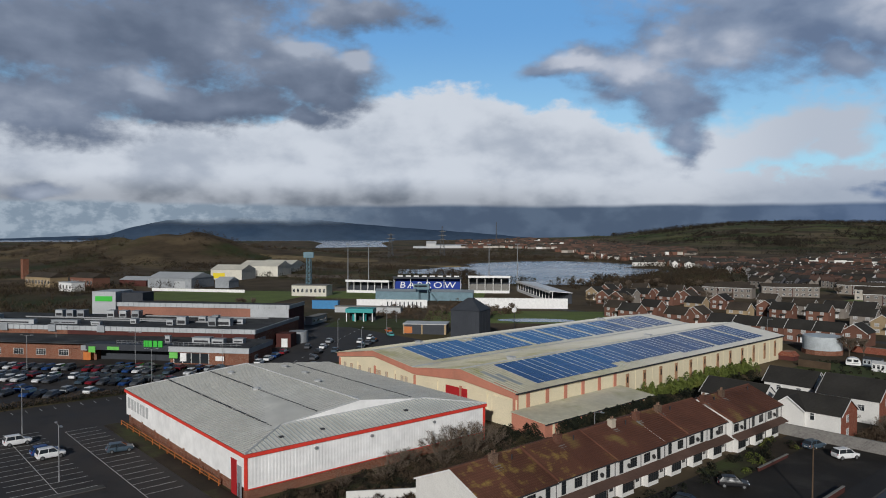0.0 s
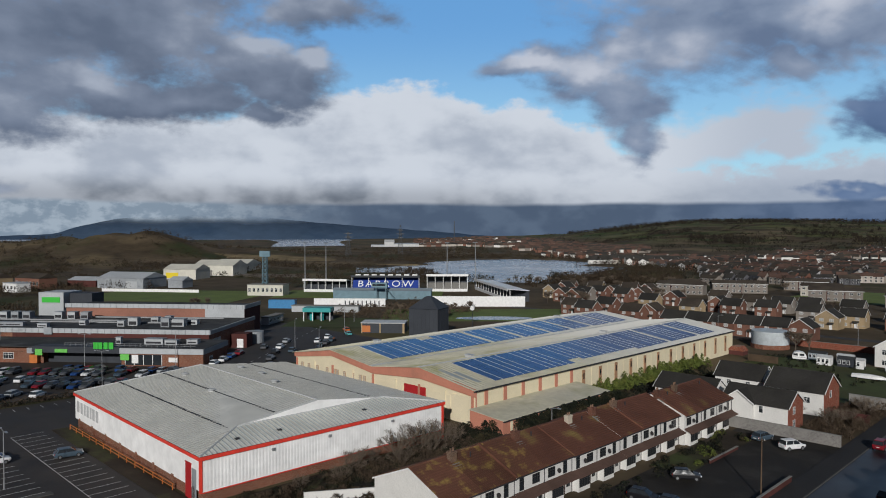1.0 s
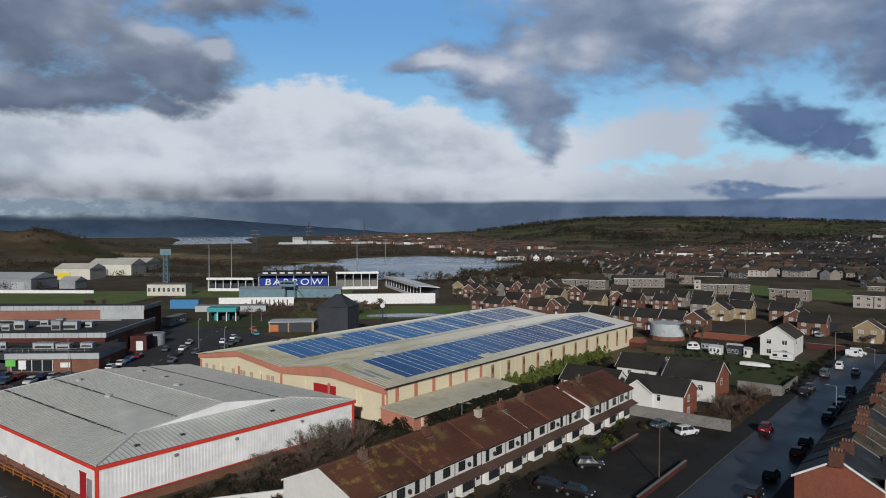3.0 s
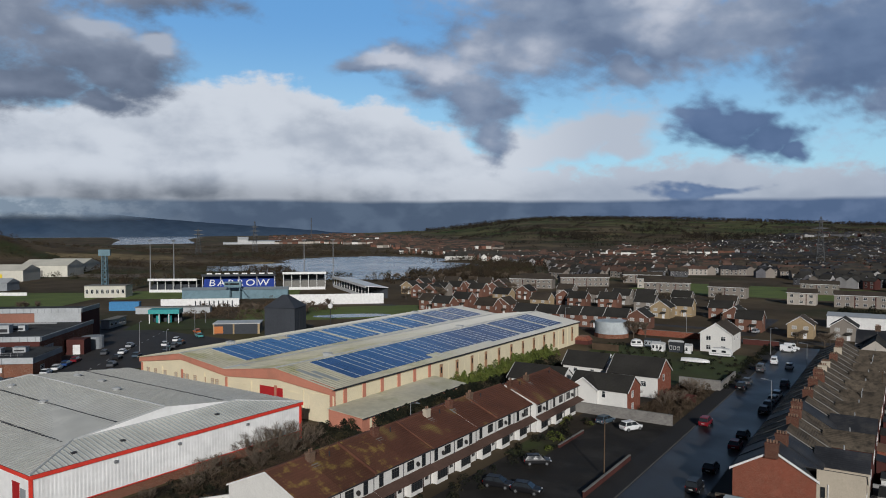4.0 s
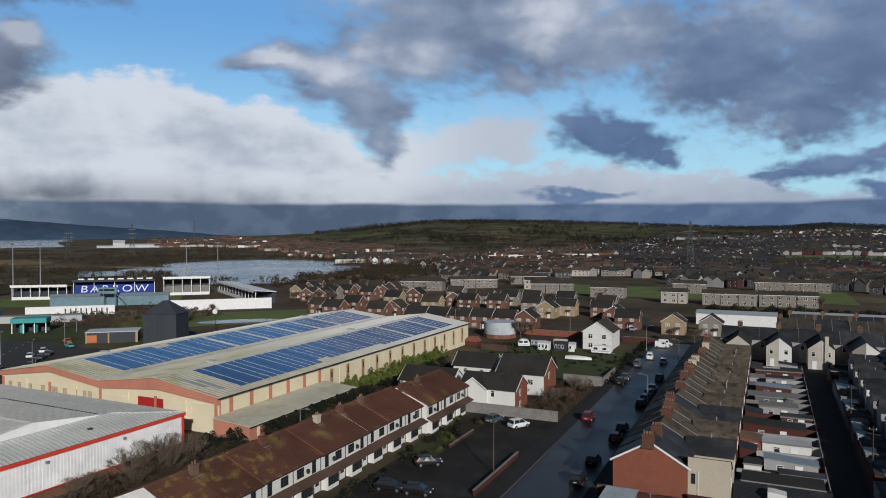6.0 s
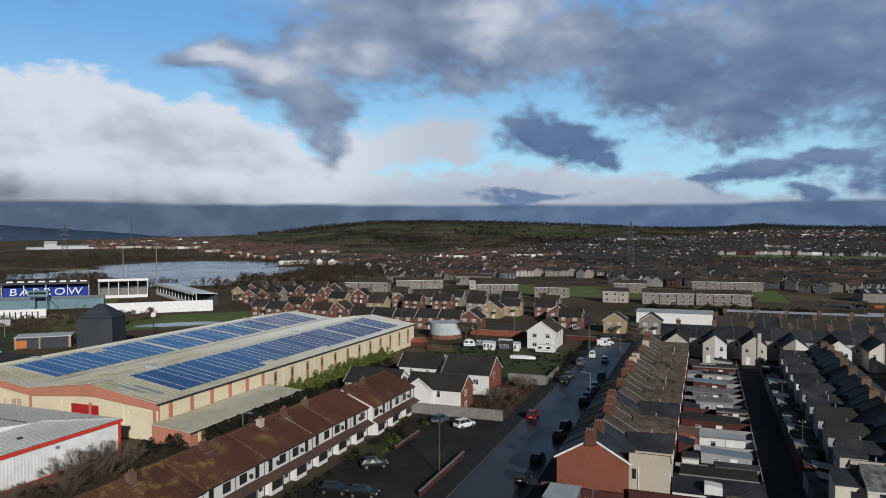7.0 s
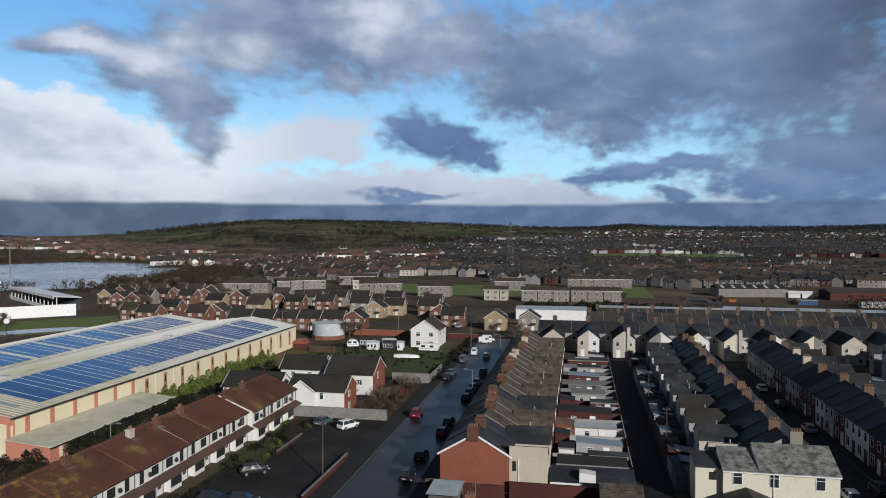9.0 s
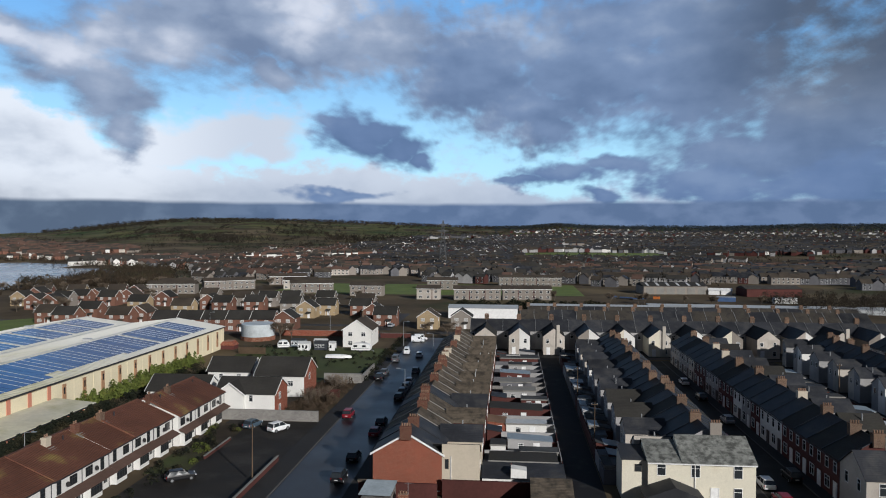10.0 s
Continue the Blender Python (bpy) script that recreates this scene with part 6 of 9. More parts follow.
caravan((-43.6, 203.0, 0), 0, 5.6, "white touring caravan parked in a garden")
caravan((-68.0, 206.0, 0), 20, 3.4, "small white trailer caravan in a garden")
for k, (gx, gy, gw, gd, gh, mt, lb) in enumerate(((-61.0, 203.0, 3.4, 2.2, 2.1, "frame_white", "white glazed garden summer house"), (-56.0, 204.0, 4.0, 2.4, 2.2, "dark_clad", "dark stained timber garden shed"),
                                                   (-52.6, 203.6, 1.8, 2.0, 2.2, "frame_white", "small white glazed greenhouse"), (-64.6, 209, 4.2, 2.6, 2.0, "polycarb", "large greenhouse with pale panes"),
                                                   (-58.0, 210.5, 4.0, 2.0, 1.8, "concrete", "grey concrete garden store"))):
    s = thing("garden_shed", (gx, gy, 0), lb, "shed", "garden sheds")
    part("wall", Shape().box(-gw / 2, gw / 2, 0, gd, 0, gh), M[mt], s)
    part("roof", Shape().prism([(-0.15, gh), (gd + 0.15, gh), (gd / 2, gh + 0.55)], "x", -gw / 2 - 0.1, gw / 2 + 0.1), M["roof_flash" if k % 2 == 0 else "felt"], s)
    for q in range(max(1, int(gw / 1.1))):
        window(s, -gw / 2 + 0.55 + q * 1.05, 0, 0.7, 0.7, gh * 0.5, "-y", "white", 0)


boat = thing("boat", (-47.2, 190.5, 0), "upturned white boat hull lying behind the garden wall", "boat")
rings = []
for x, w, h in ((-3.6, 0.85, 0.75), (-2.0, 1.0, 0.9), (0.0, 1.05, 0.95), (2.0, 0.85, 0.85), (3.1, 0.4, 0.7), (3.6, 0.06, 0.5)):
    rings.append([(x, -w, 0.4), (x, -w * 0.85, 0.4 + h * 0.6), (x, -w * 0.4, 0.4 + h * 0.92), (x, 0, 0.4 + h), (x, w * 0.4, 0.4 + h * 0.92), (x, w * 0.85, 0.4 + h * 0.6), (x, w, 0.4)])
hull = Shape()
for r in rings:
    hull.v += r
for k in range(len(rings) - 1):
    hull.f += [(k * 7 + i, (k + 1) * 7 + i, (k + 1) * 7 + i + 1, k * 7 + i + 1) for i in range(6)]
hull.f.append(tuple(range(7)))
part("hull", hull, M["frame_white"], boat)
for x in (-2.2, 1.8):
    part("block", Shape().box(x - 0.2, x + 0.2, -0.8, 0.8, 0, 0.5), M["timber"], boat)


# ---------------------------------------------------------------- cars
PAINT = {k: surface("car_" + k, c, 0.34, 0.0, vary=0.03, size=2, bump=0.0, spec=0.4) for k, c in {
    "white": (0.75, 0.76, 0.77), "silver": (0.34, 0.36, 0.38), "black": (0.012, 0.012, 0.014), "grey": (0.09, 0.095, 0.105), "red": (0.19, 0.010, 0.018),
    "blue": (0.02, 0.06, 0.20), "teal": (0.10, 0.34, 0.34), "slate": (0.06, 0.09, 0.12), "orange": (0.5, 0.12, 0.02)}.items()}
_cars = {}


def loft(rings):
    sh = Shape()
    n = len(rings[0])
    for r in rings:
        sh.v += r
    for k in range(len(rings) - 1):
        for i in range(n):
            j = (i + 1) % n
            sh.f.append((k * n + i, k * n + j, (k + 1) * n + j, (k + 1) * n + i))
    sh.f.append(tuple(reversed(range(n))))
    sh.f.append(tuple(range((len(rings) - 1) * n, len(rings) * n)))
    return sh


def build_car(paint, kind, far=False):
    c = thing("parked_car", (0, 0, 0), {"hatch": "parked %s hatchback car", "suv": "parked %s sport utility car", "van": "parked %s panel van"}[kind] % paint + " on dark asphalt", "van" if kind == "van" else "car", "parked cars")
    up = {"hatch": 0.0, "suv": 0.12, "van": 0.1}[kind]
    st = [(-2.05, 0.70, 0.42, 0.86), (-1.92, 0.83, 0.26, 0.93), (-1.2, 0.88, 0.22, 0.95), (0.2, 0.89, 0.22, 0.94), (1.1, 0.87, 0.22, 0.90), (1.75, 0.82, 0.25, 0.78), (2.05, 0.68, 0.40, 0.66)]
    rings = []
    for x, w, a, b in st:
        a, b = a + up * 0.5, b + up
        rings.append([(x, -w * 0.9, a), (x, w * 0.9, a), (x, w, a + 0.2), (x, w, b - 0.14), (x, w * 0.92, b), (x, -w * 0.92, b), (x, -w, b - 0.14), (x, -w, a + 0.2)])
    part("body", loft(rings), PAINT[paint], c, smooth=False)
    top = {"hatch": 1.44, "suv": 1.66, "van": 1.95}[kind]
    lo = 0.92 + up
    rear0, rear1, fr0, fr1 = {"hatch": (-1.92, -1.5, 1.05, 0.25), "suv": (-1.95, -1.7, 1.0, 0.35), "van": (-2.0, -1.95, 1.25, 0.75)}[kind]
    part("glasshouse", loft([[(rear0, -0.8, lo), (fr0, -0.8, lo), (fr0, 0.8, lo), (rear0, 0.8, lo)], [(rear1, -0.63, top), (fr1, -0.63, top), (fr1, 0.63, top), (rear1, 0.63, top)]]),
         PAINT[paint] if kind == "van" else M["glass"], c)
    part("roof", loft([[(rear1 - 0.06, -0.66, top - 0.02), (fr1 + 0.06, -0.66, top - 0.02), (fr1 + 0.06, 0.66, top - 0.02), (rear1 - 0.06, 0.66, top - 0.02)],
                       [(rear1 + 0.05, -0.58, top + 0.06), (fr1 - 0.08, -0.58, top + 0.06), (fr1 - 0.08, 0.58, top + 0.06), (rear1 + 0.05, 0.58, top + 0.06)]]), PAINT[paint], c)
    for s in (() if far else (-1, 1)):
        pil = Shape()
        for xa, xb, w in ((rear0 + 0.05, rear1 + 0.05, 0.16), (-0.45, -0.45, 0.07), (fr0 - 0.05, fr1 - 0.02, 0.08)):
            pil.v += [(xa, s * 0.81, lo), (xa + w, s * 0.81, lo), (xb + w, s * 0.645, top), (xb, s * 0.645, top)]
            k = len(pil.v) - 4
            pil.f.append((k, k + 1, k + 2, k + 3) if s < 0 else (k + 3, k + 2, k + 1, k))
        part("pillar", pil, PAINT[paint], c)
    if kind == "van":
        part("windscreen", Shape().poly((1.22, -0.72, lo + 0.1), (1.22, 0.72, lo + 0.1), (0.80, 0.58, top - 0.08), (0.80, -0.58, top - 0.08)), M["glass"], c)
        part("rear_window", Shape().box(-2.03, -1.97, -0.55, 0.55, 1.35, 1.8), M["glass"], c)
        for s in (-1, 1):
            part("side_window", Shape().box(0.1, 0.85, s * 0.74 - 0.03, s * 0.74 + 0.03, 1.2, 1.75), M["glass"], c)
    r = 0.31 + up * 0.3
    for x in (-1.28, 1.28):
        for s in (-1, 1):
            w = part("wheel", Shape().tube((0, -0.1, 0), (0, 0.1, 0), r, r, 14), M["tyre"], c, at=(x, s * 0.80, r))
            if far:
                continue
            part("rim", Shape().tube((0, s * 0.09, 0), (0, s * 0.115, 0), r * 0.62, r * 0.58, 10), M["alloy"], w)
    for s in (() if far else (-1, 1)):
        part("headlight", Shape().box(1.86, 2.0, s * 0.58 - 0.16, s * 0.58 + 0.16, 0.60 + up, 0.74 + up), M["head_lamp"], c)
        part("tail_light", Shape().box(-2.03, -1.9, s * 0.66 - 0.12, s * 0.66 + 0.12, 0.66 + up, 0.88 + up), M["tail_lamp"], c)
    if far:
        return c
    part("number_plate", Shape().box(-2.09, -2.04, -0.26, 0.26, 0.52 + up, 0.64 + up), M["paint_line"], c)
    return c


def car(x, y, turn, paint="grey", kind="hatch", z=0.03, far=False):
    key = (paint, kind, far)
    m = pose(x, y, z, 0, 0, turn)
    if key not in _cars:
        _cars[key] = build_car(*key)
        _cars[key].matrix_basis = m
        return _cars[key]
    return copy_thing(_cars[key], m)


for x, y, turn, paint, kind in ((-40.6, 120.2, 60, "white", "suv"), (-46.0, 122.2, 75, "slate", "hatch"), (-46.3, 95.0, 35, "black", "hatch"), (-46.6, 83.6, 10, "black", "hatch"), (-42.4, 83.8, 10, "black", "hatch"),
                                (-30.5, 130.6, 90, "red", "suv"), (-23.3, 119.6, 90, "red", "hatch"), (-23.4, 126.2, 90, "black", "hatch"), (-24.0, 106.2, 90, "black", "hatch"), (-24.0, 97.0, 90, "black", "suv")):
    car(x, y, turn, paint, kind)
for x, y, turn, paint, kind in ((-23.3, 145.6, 90, "black", "hatch"), (-23.3, 150.6, 90, "slate", "hatch"), (-23.3, 156.0, 90, "silver", "hatch"), (-23.3, 161.2, 90, "white", "hatch"), (-23.4, 172.6, 90, "grey", "suv"),
                                (-25.6, 196.0, 92, "white", "hatch"), (-29.8, 200.5, 95, "white", "van"), (-31.0, 164.6, 90, "black", "suv"), (-31.0, 171.0, 90, "grey", "hatch"), (-31.0, 188.0, 90, "grey", "van"),
                                (-29.0, 226.0, 5, "white", "van"), (-29.5, 222.0, 0, "white", "van")):
    car(x, y, turn, paint, kind)
for x, y, turn, paint, kind in ((34.9, 94.2, 90, "red", "hatch"), (34.8, 100.4, 90, "white", "hatch"), (39.5, 103.6, 90, "black", "suv"), (34.9, 120.0, 90, "red", "suv"), (34.9, 127, 90, "grey", "hatch"),
                                (39.6, 134, 90, "silver", "hatch"), (34.9, 147, 90, "blue", "hatch"), (39.6, 152, 90, "black", "hatch"), (39.6, 167, 90, "white", "hatch"), (34.9, 176, 90, "grey", "hatch"),
                                (-46, 262, 80, "white", "hatch"), (-44, 257, 80, "silver", "hatch"), (-47, 268, 80, "black", "suv")):
    car(x, y, turn, paint, kind)

# white garden walls beside the end gable
tagged(part("garden_wall", Shape().prism([(-76.7, 51.2), (-76.5, 51.2), (-70.2, 60.7), (-70.4, 60.9)], "z", 0, 1.6), M["render_white"]), "white rendered garden wall beside the terrace", "wall")
tagged(part("garden_wall", Shape().box(-70.2, -67.2, 60.2, 60.4, 0, 1.7), M["render_white"]), "white rendered garden wall beside the terrace", "wall")

# ---------------------------------------------------------------- supermarket and its car park
def supermarket():
    s = thing("supermarket", (-175.5, 84.0, 0), "large brick supermarket with grey parapets and dark flat roofs", "supermarket", turn=40)
    # front range: brick left part, dark entrance, glazed right part
    part("wall", Shape().box(-135, -43, 2, 16, 0, 4.6), M["brick_brown"], s, "orange brick front wall")
    part("wall", Shape().box(-43, -20, 4, 16, 0, 4.8), M["dark_clad"], s, "dark glazed entrance front")
    part("wall", Shape().box(-20, 2.2, 0, 16, 0, 3.3), M["brick_brown"], s)
    part("shop_front", Shape().box(-19, -9, -0.1, 0.0, 0.3, 3.0), M["glass"], s, "dark shop windows")
    for k in range(5):
        part("mullion", Shape().box(-19 + k * 2.5, -18.85 + k * 2.5, -0.16, -0.1, 0.3, 3.0), M["frame_white"], s)
    part("fascia", Shape().box(-20.3, 2.5, -0.5, 0.0, 3.3, 4.7), M["pale_clad"], s, "pale grey fascia band")
    part("fascia", Shape().box(-44.5, -20.3, -0.6, 3.98, 3.3, 4.9), M["dark_clad"], s, "dark grey entrance canopy")
    part("fascia", Shape().box(-46.5, -44.6, 0.2, 1.98, 2.9, 4.3), M["grey_clad"], s)
    part("roof", Shape().box(-135.2, 2.4, 0.02, 16, 4.62, 4.82), M["felt"], s)
    for k in range(12):
        if -132 + k * 7 < -52:
            window(s, -130 + k * 7, 2.0, 1.0, 3.0, 1.7, "-y", "white", 3)
    # green lettering kept as plain bars
    for k, w in enumerate((1.2, 1.0, 1.1, 1.2)):
        part("sign_bar", Shape().box(-27.2 + k * 1.4, -27.2 + k * 1.4 + w, -0.9, -0.62, 4.5, 6.2), M["green_sign"], s, "glowing green sign bar")
    part("sign_panel", Shape().box(-43.5, -41.5, -0.8, -0.61, 2.6, 4.2), M["green_clad"], s, "green sign panel")
    part("sign_panel", Shape().box(-38, -34.5, -0.8, -0.61, 3.4, 4.3), M["green_clad"], s, "green sign panel")
    part("sign_panel", Shape().box(-20, -17.6, -0.62, -0.51, 1.6, 3.2), M["green_clad"], s, "green sign panel")
    part("sign_panel", Shape().box(-17, -15.2, -0.4, -0.12, 0.8, 3.0), M["frame_white"], s, "white notice panel")
    part("sign_panel", Shape().box(-7, -4.6, -0.3, -0.05, 1.2, 2.4), M["frame_white"], s, "white notice panel")
    part("sign_panel", Shape().box(-46, -43.8, 0.5, 1.9, 0.2, 2.4), M["orange"], s, "orange display panel")
    # main hall with a pale parapet
    part("wall", Shape().box(-150, -3.0, 16, 52, 0, 6.2), M["brick_brown"], s)
    part("parapet", Shape().box(-150.2, -2.8, 15.7, 16.2, 6.1, 7.4), M["pale_clad"], s, "pale ribbed metal parapet")
    part("parapet", Shape().box(-3.2, -2.7, 16.2, 52, 6.1, 7.2), M["grey_clad"], s)
    part("roof", Shape().box(-150, -3.2, 16.2, 52, 6.2, 6.6), M["felt"], s, "dark felt roof")
    part("lower_band", Shape().box(-62, -3.0, 15.8, 15.99, 4.85, 6.05), M["brick_dark"], s, "dark red band under the parapet")
    rb = Shape()
    for k in range(74):
        rb.box(-150 + k * 2, -149.85 + k * 2, 15.62, 15.7, 6.1, 7.4)
    tagged(part("rib", rb, M["grey_clad"], s), kind="stuff")
    for k in range(7):
        part("parapet_step", Shape().box(-148 + k * 16, -145.6 + k * 16, 15.2, 15.61, 5.7, 7.7), M["grey_clad"], s)
    # rear block: pink brick, pale panels at one end
    part("wall", Shape().box(-69, -6.5, 52, 67, 0, 9.7), M["brick_pink"], s, "pinkish brick rear wall")
    part("wall_panel", Shape().box(-20, -6.4, 51.9, 52.0, 6.6, 9.6), M["pale_clad"], s)
    part("end_wall", Shape().box(-6.5, -6.3, 52, 67, 0, 9.5), M["brick_dark"], s, "dark red end wall")
    part("parapet", Shape().box(-69.3, -6.2, 51.6, 52.1, 9.5, 10.9), M["pale_clad"], s, "pale ribbed metal parapet")
    part("parapet", Shape().box(-6.6, -6.1, 52.1, 67, 9.5, 10.8), M["grey_clad"], s)
    part("roof", Shape().box(-69, -6.6, 52.1, 67, 9.7, 10.0), M["felt"], s)
    rb = Shape()
    for k in range(32):
        rb.box(-69 + k * 2, -68.85 + k * 2, 51.52, 51.6, 9.5, 10.9)
    tagged(part("rib", rb, M["grey_clad"], s), kind="stuff")
    # side wall with loading bay, brick lobby and round tank
    part("lobby", Shape().box(-2.9, 2.2, 31, 36, 0, 4.2), M["brick_dark"], s, "small brick lobby with a white door")
    door(s, 0.2, 31.0, 0.05, 1.8, 2.6, "-y", "frame_white")
    part("drum", Shape().tube((0.6, 42, 0), (0.6, 42, 3.6), 3.0, 3.0, 20), M["grey_clad"], s)
    for k in range(5):
        part("vent_grille", Shape().box(-2.98, -2.9, 18 + k * 1.2, 18.9 + k * 1.2, 3.2, 4.6), M["pale_clad"], s)
    window(s, 2.2, 5.0, 1.0, 2.2, 1.2, "+x", "white", 2)
    part("side_fascia", Shape().box(2.21, 2.5, 0.0, 16, 3.3, 4.7), M["grey_clad"], s)
    rail = Shape()
    for k in range(24):
        rail.box(-36 + k * 1.5, -35.94 + k * 1.5, 0.5, 0.56, 4.8, 5.8)
    rail.box(-36, 0, 0.5, 0.56, 5.74, 5.8).box(-36, 0, 0.5, 0.56, 5.25, 5.3)
    part("roof_rail", rail, M["galv"], s)
    # plant on the roofs
    rnd = random.Random(7)
    for x, y, z, w, d, h in ((-35.5, 28, 6.6, 2.2, 2, 1.7), (-32.8, 30, 6.6, 3.0, 2, 2.4), (-21.5, 28, 6.6, 2.6, 2.4, 2.6), (-18.6, 29.5, 6.6, 4.6, 2.2, 2.2), (-17, 34, 6.6, 5.5, 2, 1.5), (-27, 41, 6.6, 2, 2, 1.6),
                             (-30, 38, 6.6, 2.4, 1.8, 1.6), (-49, 30, 6.6, 2, 2, 1.4), (-58, 24, 6.6, 3, 1.6, 1.1), (-9, 6, 4.8, 3.4, 2, 1.3), (-14, 6.5, 4.8, 5.2, 2.2, 1.5), (-4, 8, 4.8, 3, 2, 1.2), (-24, 6, 4.8, 1.4, 1, 1.8),
                             (-57.5, 45, 6.6, 2.6, 2.6, 2.2), (-62, 45, 6.6, 2.6, 2.6, 2.2), (-66.5, 45, 6.6, 2.6, 2.6, 2.2), (-77, 44, 6.6, 2.6, 2.6, 2.2), (-81, 44, 6.6, 2.6, 2.6, 2.2), (-85, 44, 6.6, 2.6, 2.6, 2.2),
                             (-88, 24, 6.6, 18, 1.6, 1.3), (-70, 26, 6.6, 9, 1.6, 1.1), (-101, 32, 6.6, 6, 2.4, 1.8), (-112, 36, 6.6, 5, 2.4, 1.8)):
        u = part("roof_unit", Shape().box(x - w / 2, x + w / 2, y - d / 2, y + d / 2, z, z + h), M["pale_clad" if rnd.random() < 0.6 else "grey_clad"], s, "pale air handling unit")
        part("grille", Shape().box(x - w * 0.4, x + w * 0.4, y - d / 2 - 0.06, y - d / 2, z + 0.3, z + h * 0.55), M["gutter"], u)
        part("cap", Shape().box(x - w / 2 - 0.15, x + w / 2 + 0.15, y - d / 2 - 0.15, y + d / 2 + 0.15, z + h, z + h + 0.12), M["grey_clad"], u)
    for y, xa, xb in ((35, -70, -20), (39.5, -95, -40), (48, -60, -12)):
        part("duct", Shape().box(xa, xb, y, y + 0.35, 6.6, 7.0), M["galv"], s)


supermarket()
# sign tower behind the roofs
st = thing("sign_tower", (-296.0, 84.5, 0), "grey clad sign tower with a green panel", "tower", turn=40)
part("body", Shape().box(-5, 5, 0, 12, 0, 12.2), M["pale_clad"], st)
part("wing", Shape().box(5.01, 14, 4, 12, 0, 11.6), M["dark_clad"], st)
part("sign_bar", Shape().box(-3.6, 3.6, -0.2, -0.01, 8.4, 10.4), M["green_sign"], st, "green sign panel")

sheet("car_park", [(-262, -163.2, -40, 150)], 0.012, "asphalt", "dark supermarket car park", "car park")
sheet("car_park_shed", [(-160.6, -85.5, -40, 41.6), (-160.6, -137, 41.6, 90)], 0.014, "asphalt", "dark asphalt car park with white bays", "car park")
sheet("kerb_strip", [(-136.9, -85.5, 38.9, 41.5)], 0.12, "earth", "narrow kerbed strip of earth and grass", "verge")


def bays(name, x0, y0, n, step, length, along, label):
    sh = Shape()
    for k in range(n):
        if along == "x":   # bays side by side along x, lines run in y
            sh.box(x0 + k * step, x0 + k * step + 0.11, y0, y0 + length, 0.014, 0.02)
        else:
            sh.box(x0, x0 + length, y0 + k * step, y0 + k * step + 0.11, 0.014, 0.02)
    ob = part(name, sh, M["paint_line"])
    tagged(ob, label, "road marking", kind="stuff")


bays("bay_lines", -137, 32.6, 17, 2.5, 5.2, "x", "white painted parking bay lines")
bays("bay_lines", -140, 18.8, 15, 2.5, 5.0, "x", "white painted parking bay lines")
bays("bay_lines", -140, 24.0, 15, 2.5, 5.0, "x", "white painted parking bay lines")
bays("bay_lines", -158.6, 18, 14, 2.5, 2.2, "y", "white painted parking bay lines")
bays("bay_lines", -110, 2, 12, 2.5, 5.0, "x", "white painted parking bay lines")
tagged(part("centre_line", Shape().box(-142, -104, 23.9, 24.0, 0.014, 0.021), M["paint_line"]), "white painted centre line", "road marking")
tagged(part("bay_edge", Shape().box(-137, -95, 32.5, 32.6, 0.014, 0.021), M["paint_line"]), "white painted bay edge line", "road marking")
tagged(part("traffic_island", Shape().box(-104.5, -103.2, 17, 29.5, 0.0, 0.14), M["kerb"]), "low kerbed traffic island", "kerb")
car(-122.6, 27.0, 90, "white", "suv")
car(-125.3, 26.8, 90, "blue", "hatch")
car(-133.8, 24.6, 90, "white", "suv")
car(-119.0, 36.2, 80, "slate", "hatch")
car(-138.6, 47.0, 30, "blue", "hatch")
car(-148, 20.0, 90, "white", "hatch")


def local(x, y, turn=40, ox=-175.5, oy=84.0):
    a = radians(turn)
    return ox + x * math.cos(a) - y * math.sin(a), oy + x * math.sin(a) + y * math.cos(a)


rnd = random.Random(31)
paints = ["white", "silver", "black", "grey", "red", "blue", "slate", "grey", "black", "white", "grey"]
count = 0
for ry, head in ((-7.5, 90), (-13.0, 270), (-21.5, 90), (-27.0, 270), (-35.5, 90), (-41, 270)):
    for k in range(42):
        lx = -112 + k * 2.75
        x, y = local(lx, ry)
        if x > -166 or (ry > -9 and -62 < lx < -30) or rnd.random() < 0.28:
            continue
        p = "teal" if (k, ry) in ((9, -13.0), (16, -21.5)) else paints[rnd.randrange(len(paints))]
        car(x, y, 40 + head + rnd.uniform(-3, 3), p, "suv" if rnd.random() < 0.2 else "hatch", far=True)
        count += 1
for lx, ly, hd, p in ((4, 3, 130, "white"), (4.2, 8.6, 130, "white"), (4.2, 14, 130, "blue"), (4.4, 19.5, 130, "red"), (24, 34, 128, "black"), (24.4, 40, 128, "grey"), (24.8, 46, 128, "slate"), (25, 28, 128, "black"), (25.2, 22, 128, "grey"),
                      (22, 52, 130, "white"), (27, 60, 160, "teal"), (24, 70, 160, "orange"), (40, 38, 150, "white"), (38, 30, 150, "silver"), (8, 30, 140, "grey")):
    x, y = local(lx, ly)
    car(x, y, hd, p, far=True)
for x, y, hd, p in ((-170.7, 103.5, 130, "grey"), (-178.6, 109.8, 130, "black"), (-185.6, 115.8, 130, "white"), (-194.2, 123.5, 130, "silver"), (-187.5, 130.7, 135, "white"), (-179.4, 125.9, 135, "silver"), (-177.4, 114.8, 130, "slate"), (-161.4, 97.8, 130, "black")):
    car(x, y, hd, p, far=True)
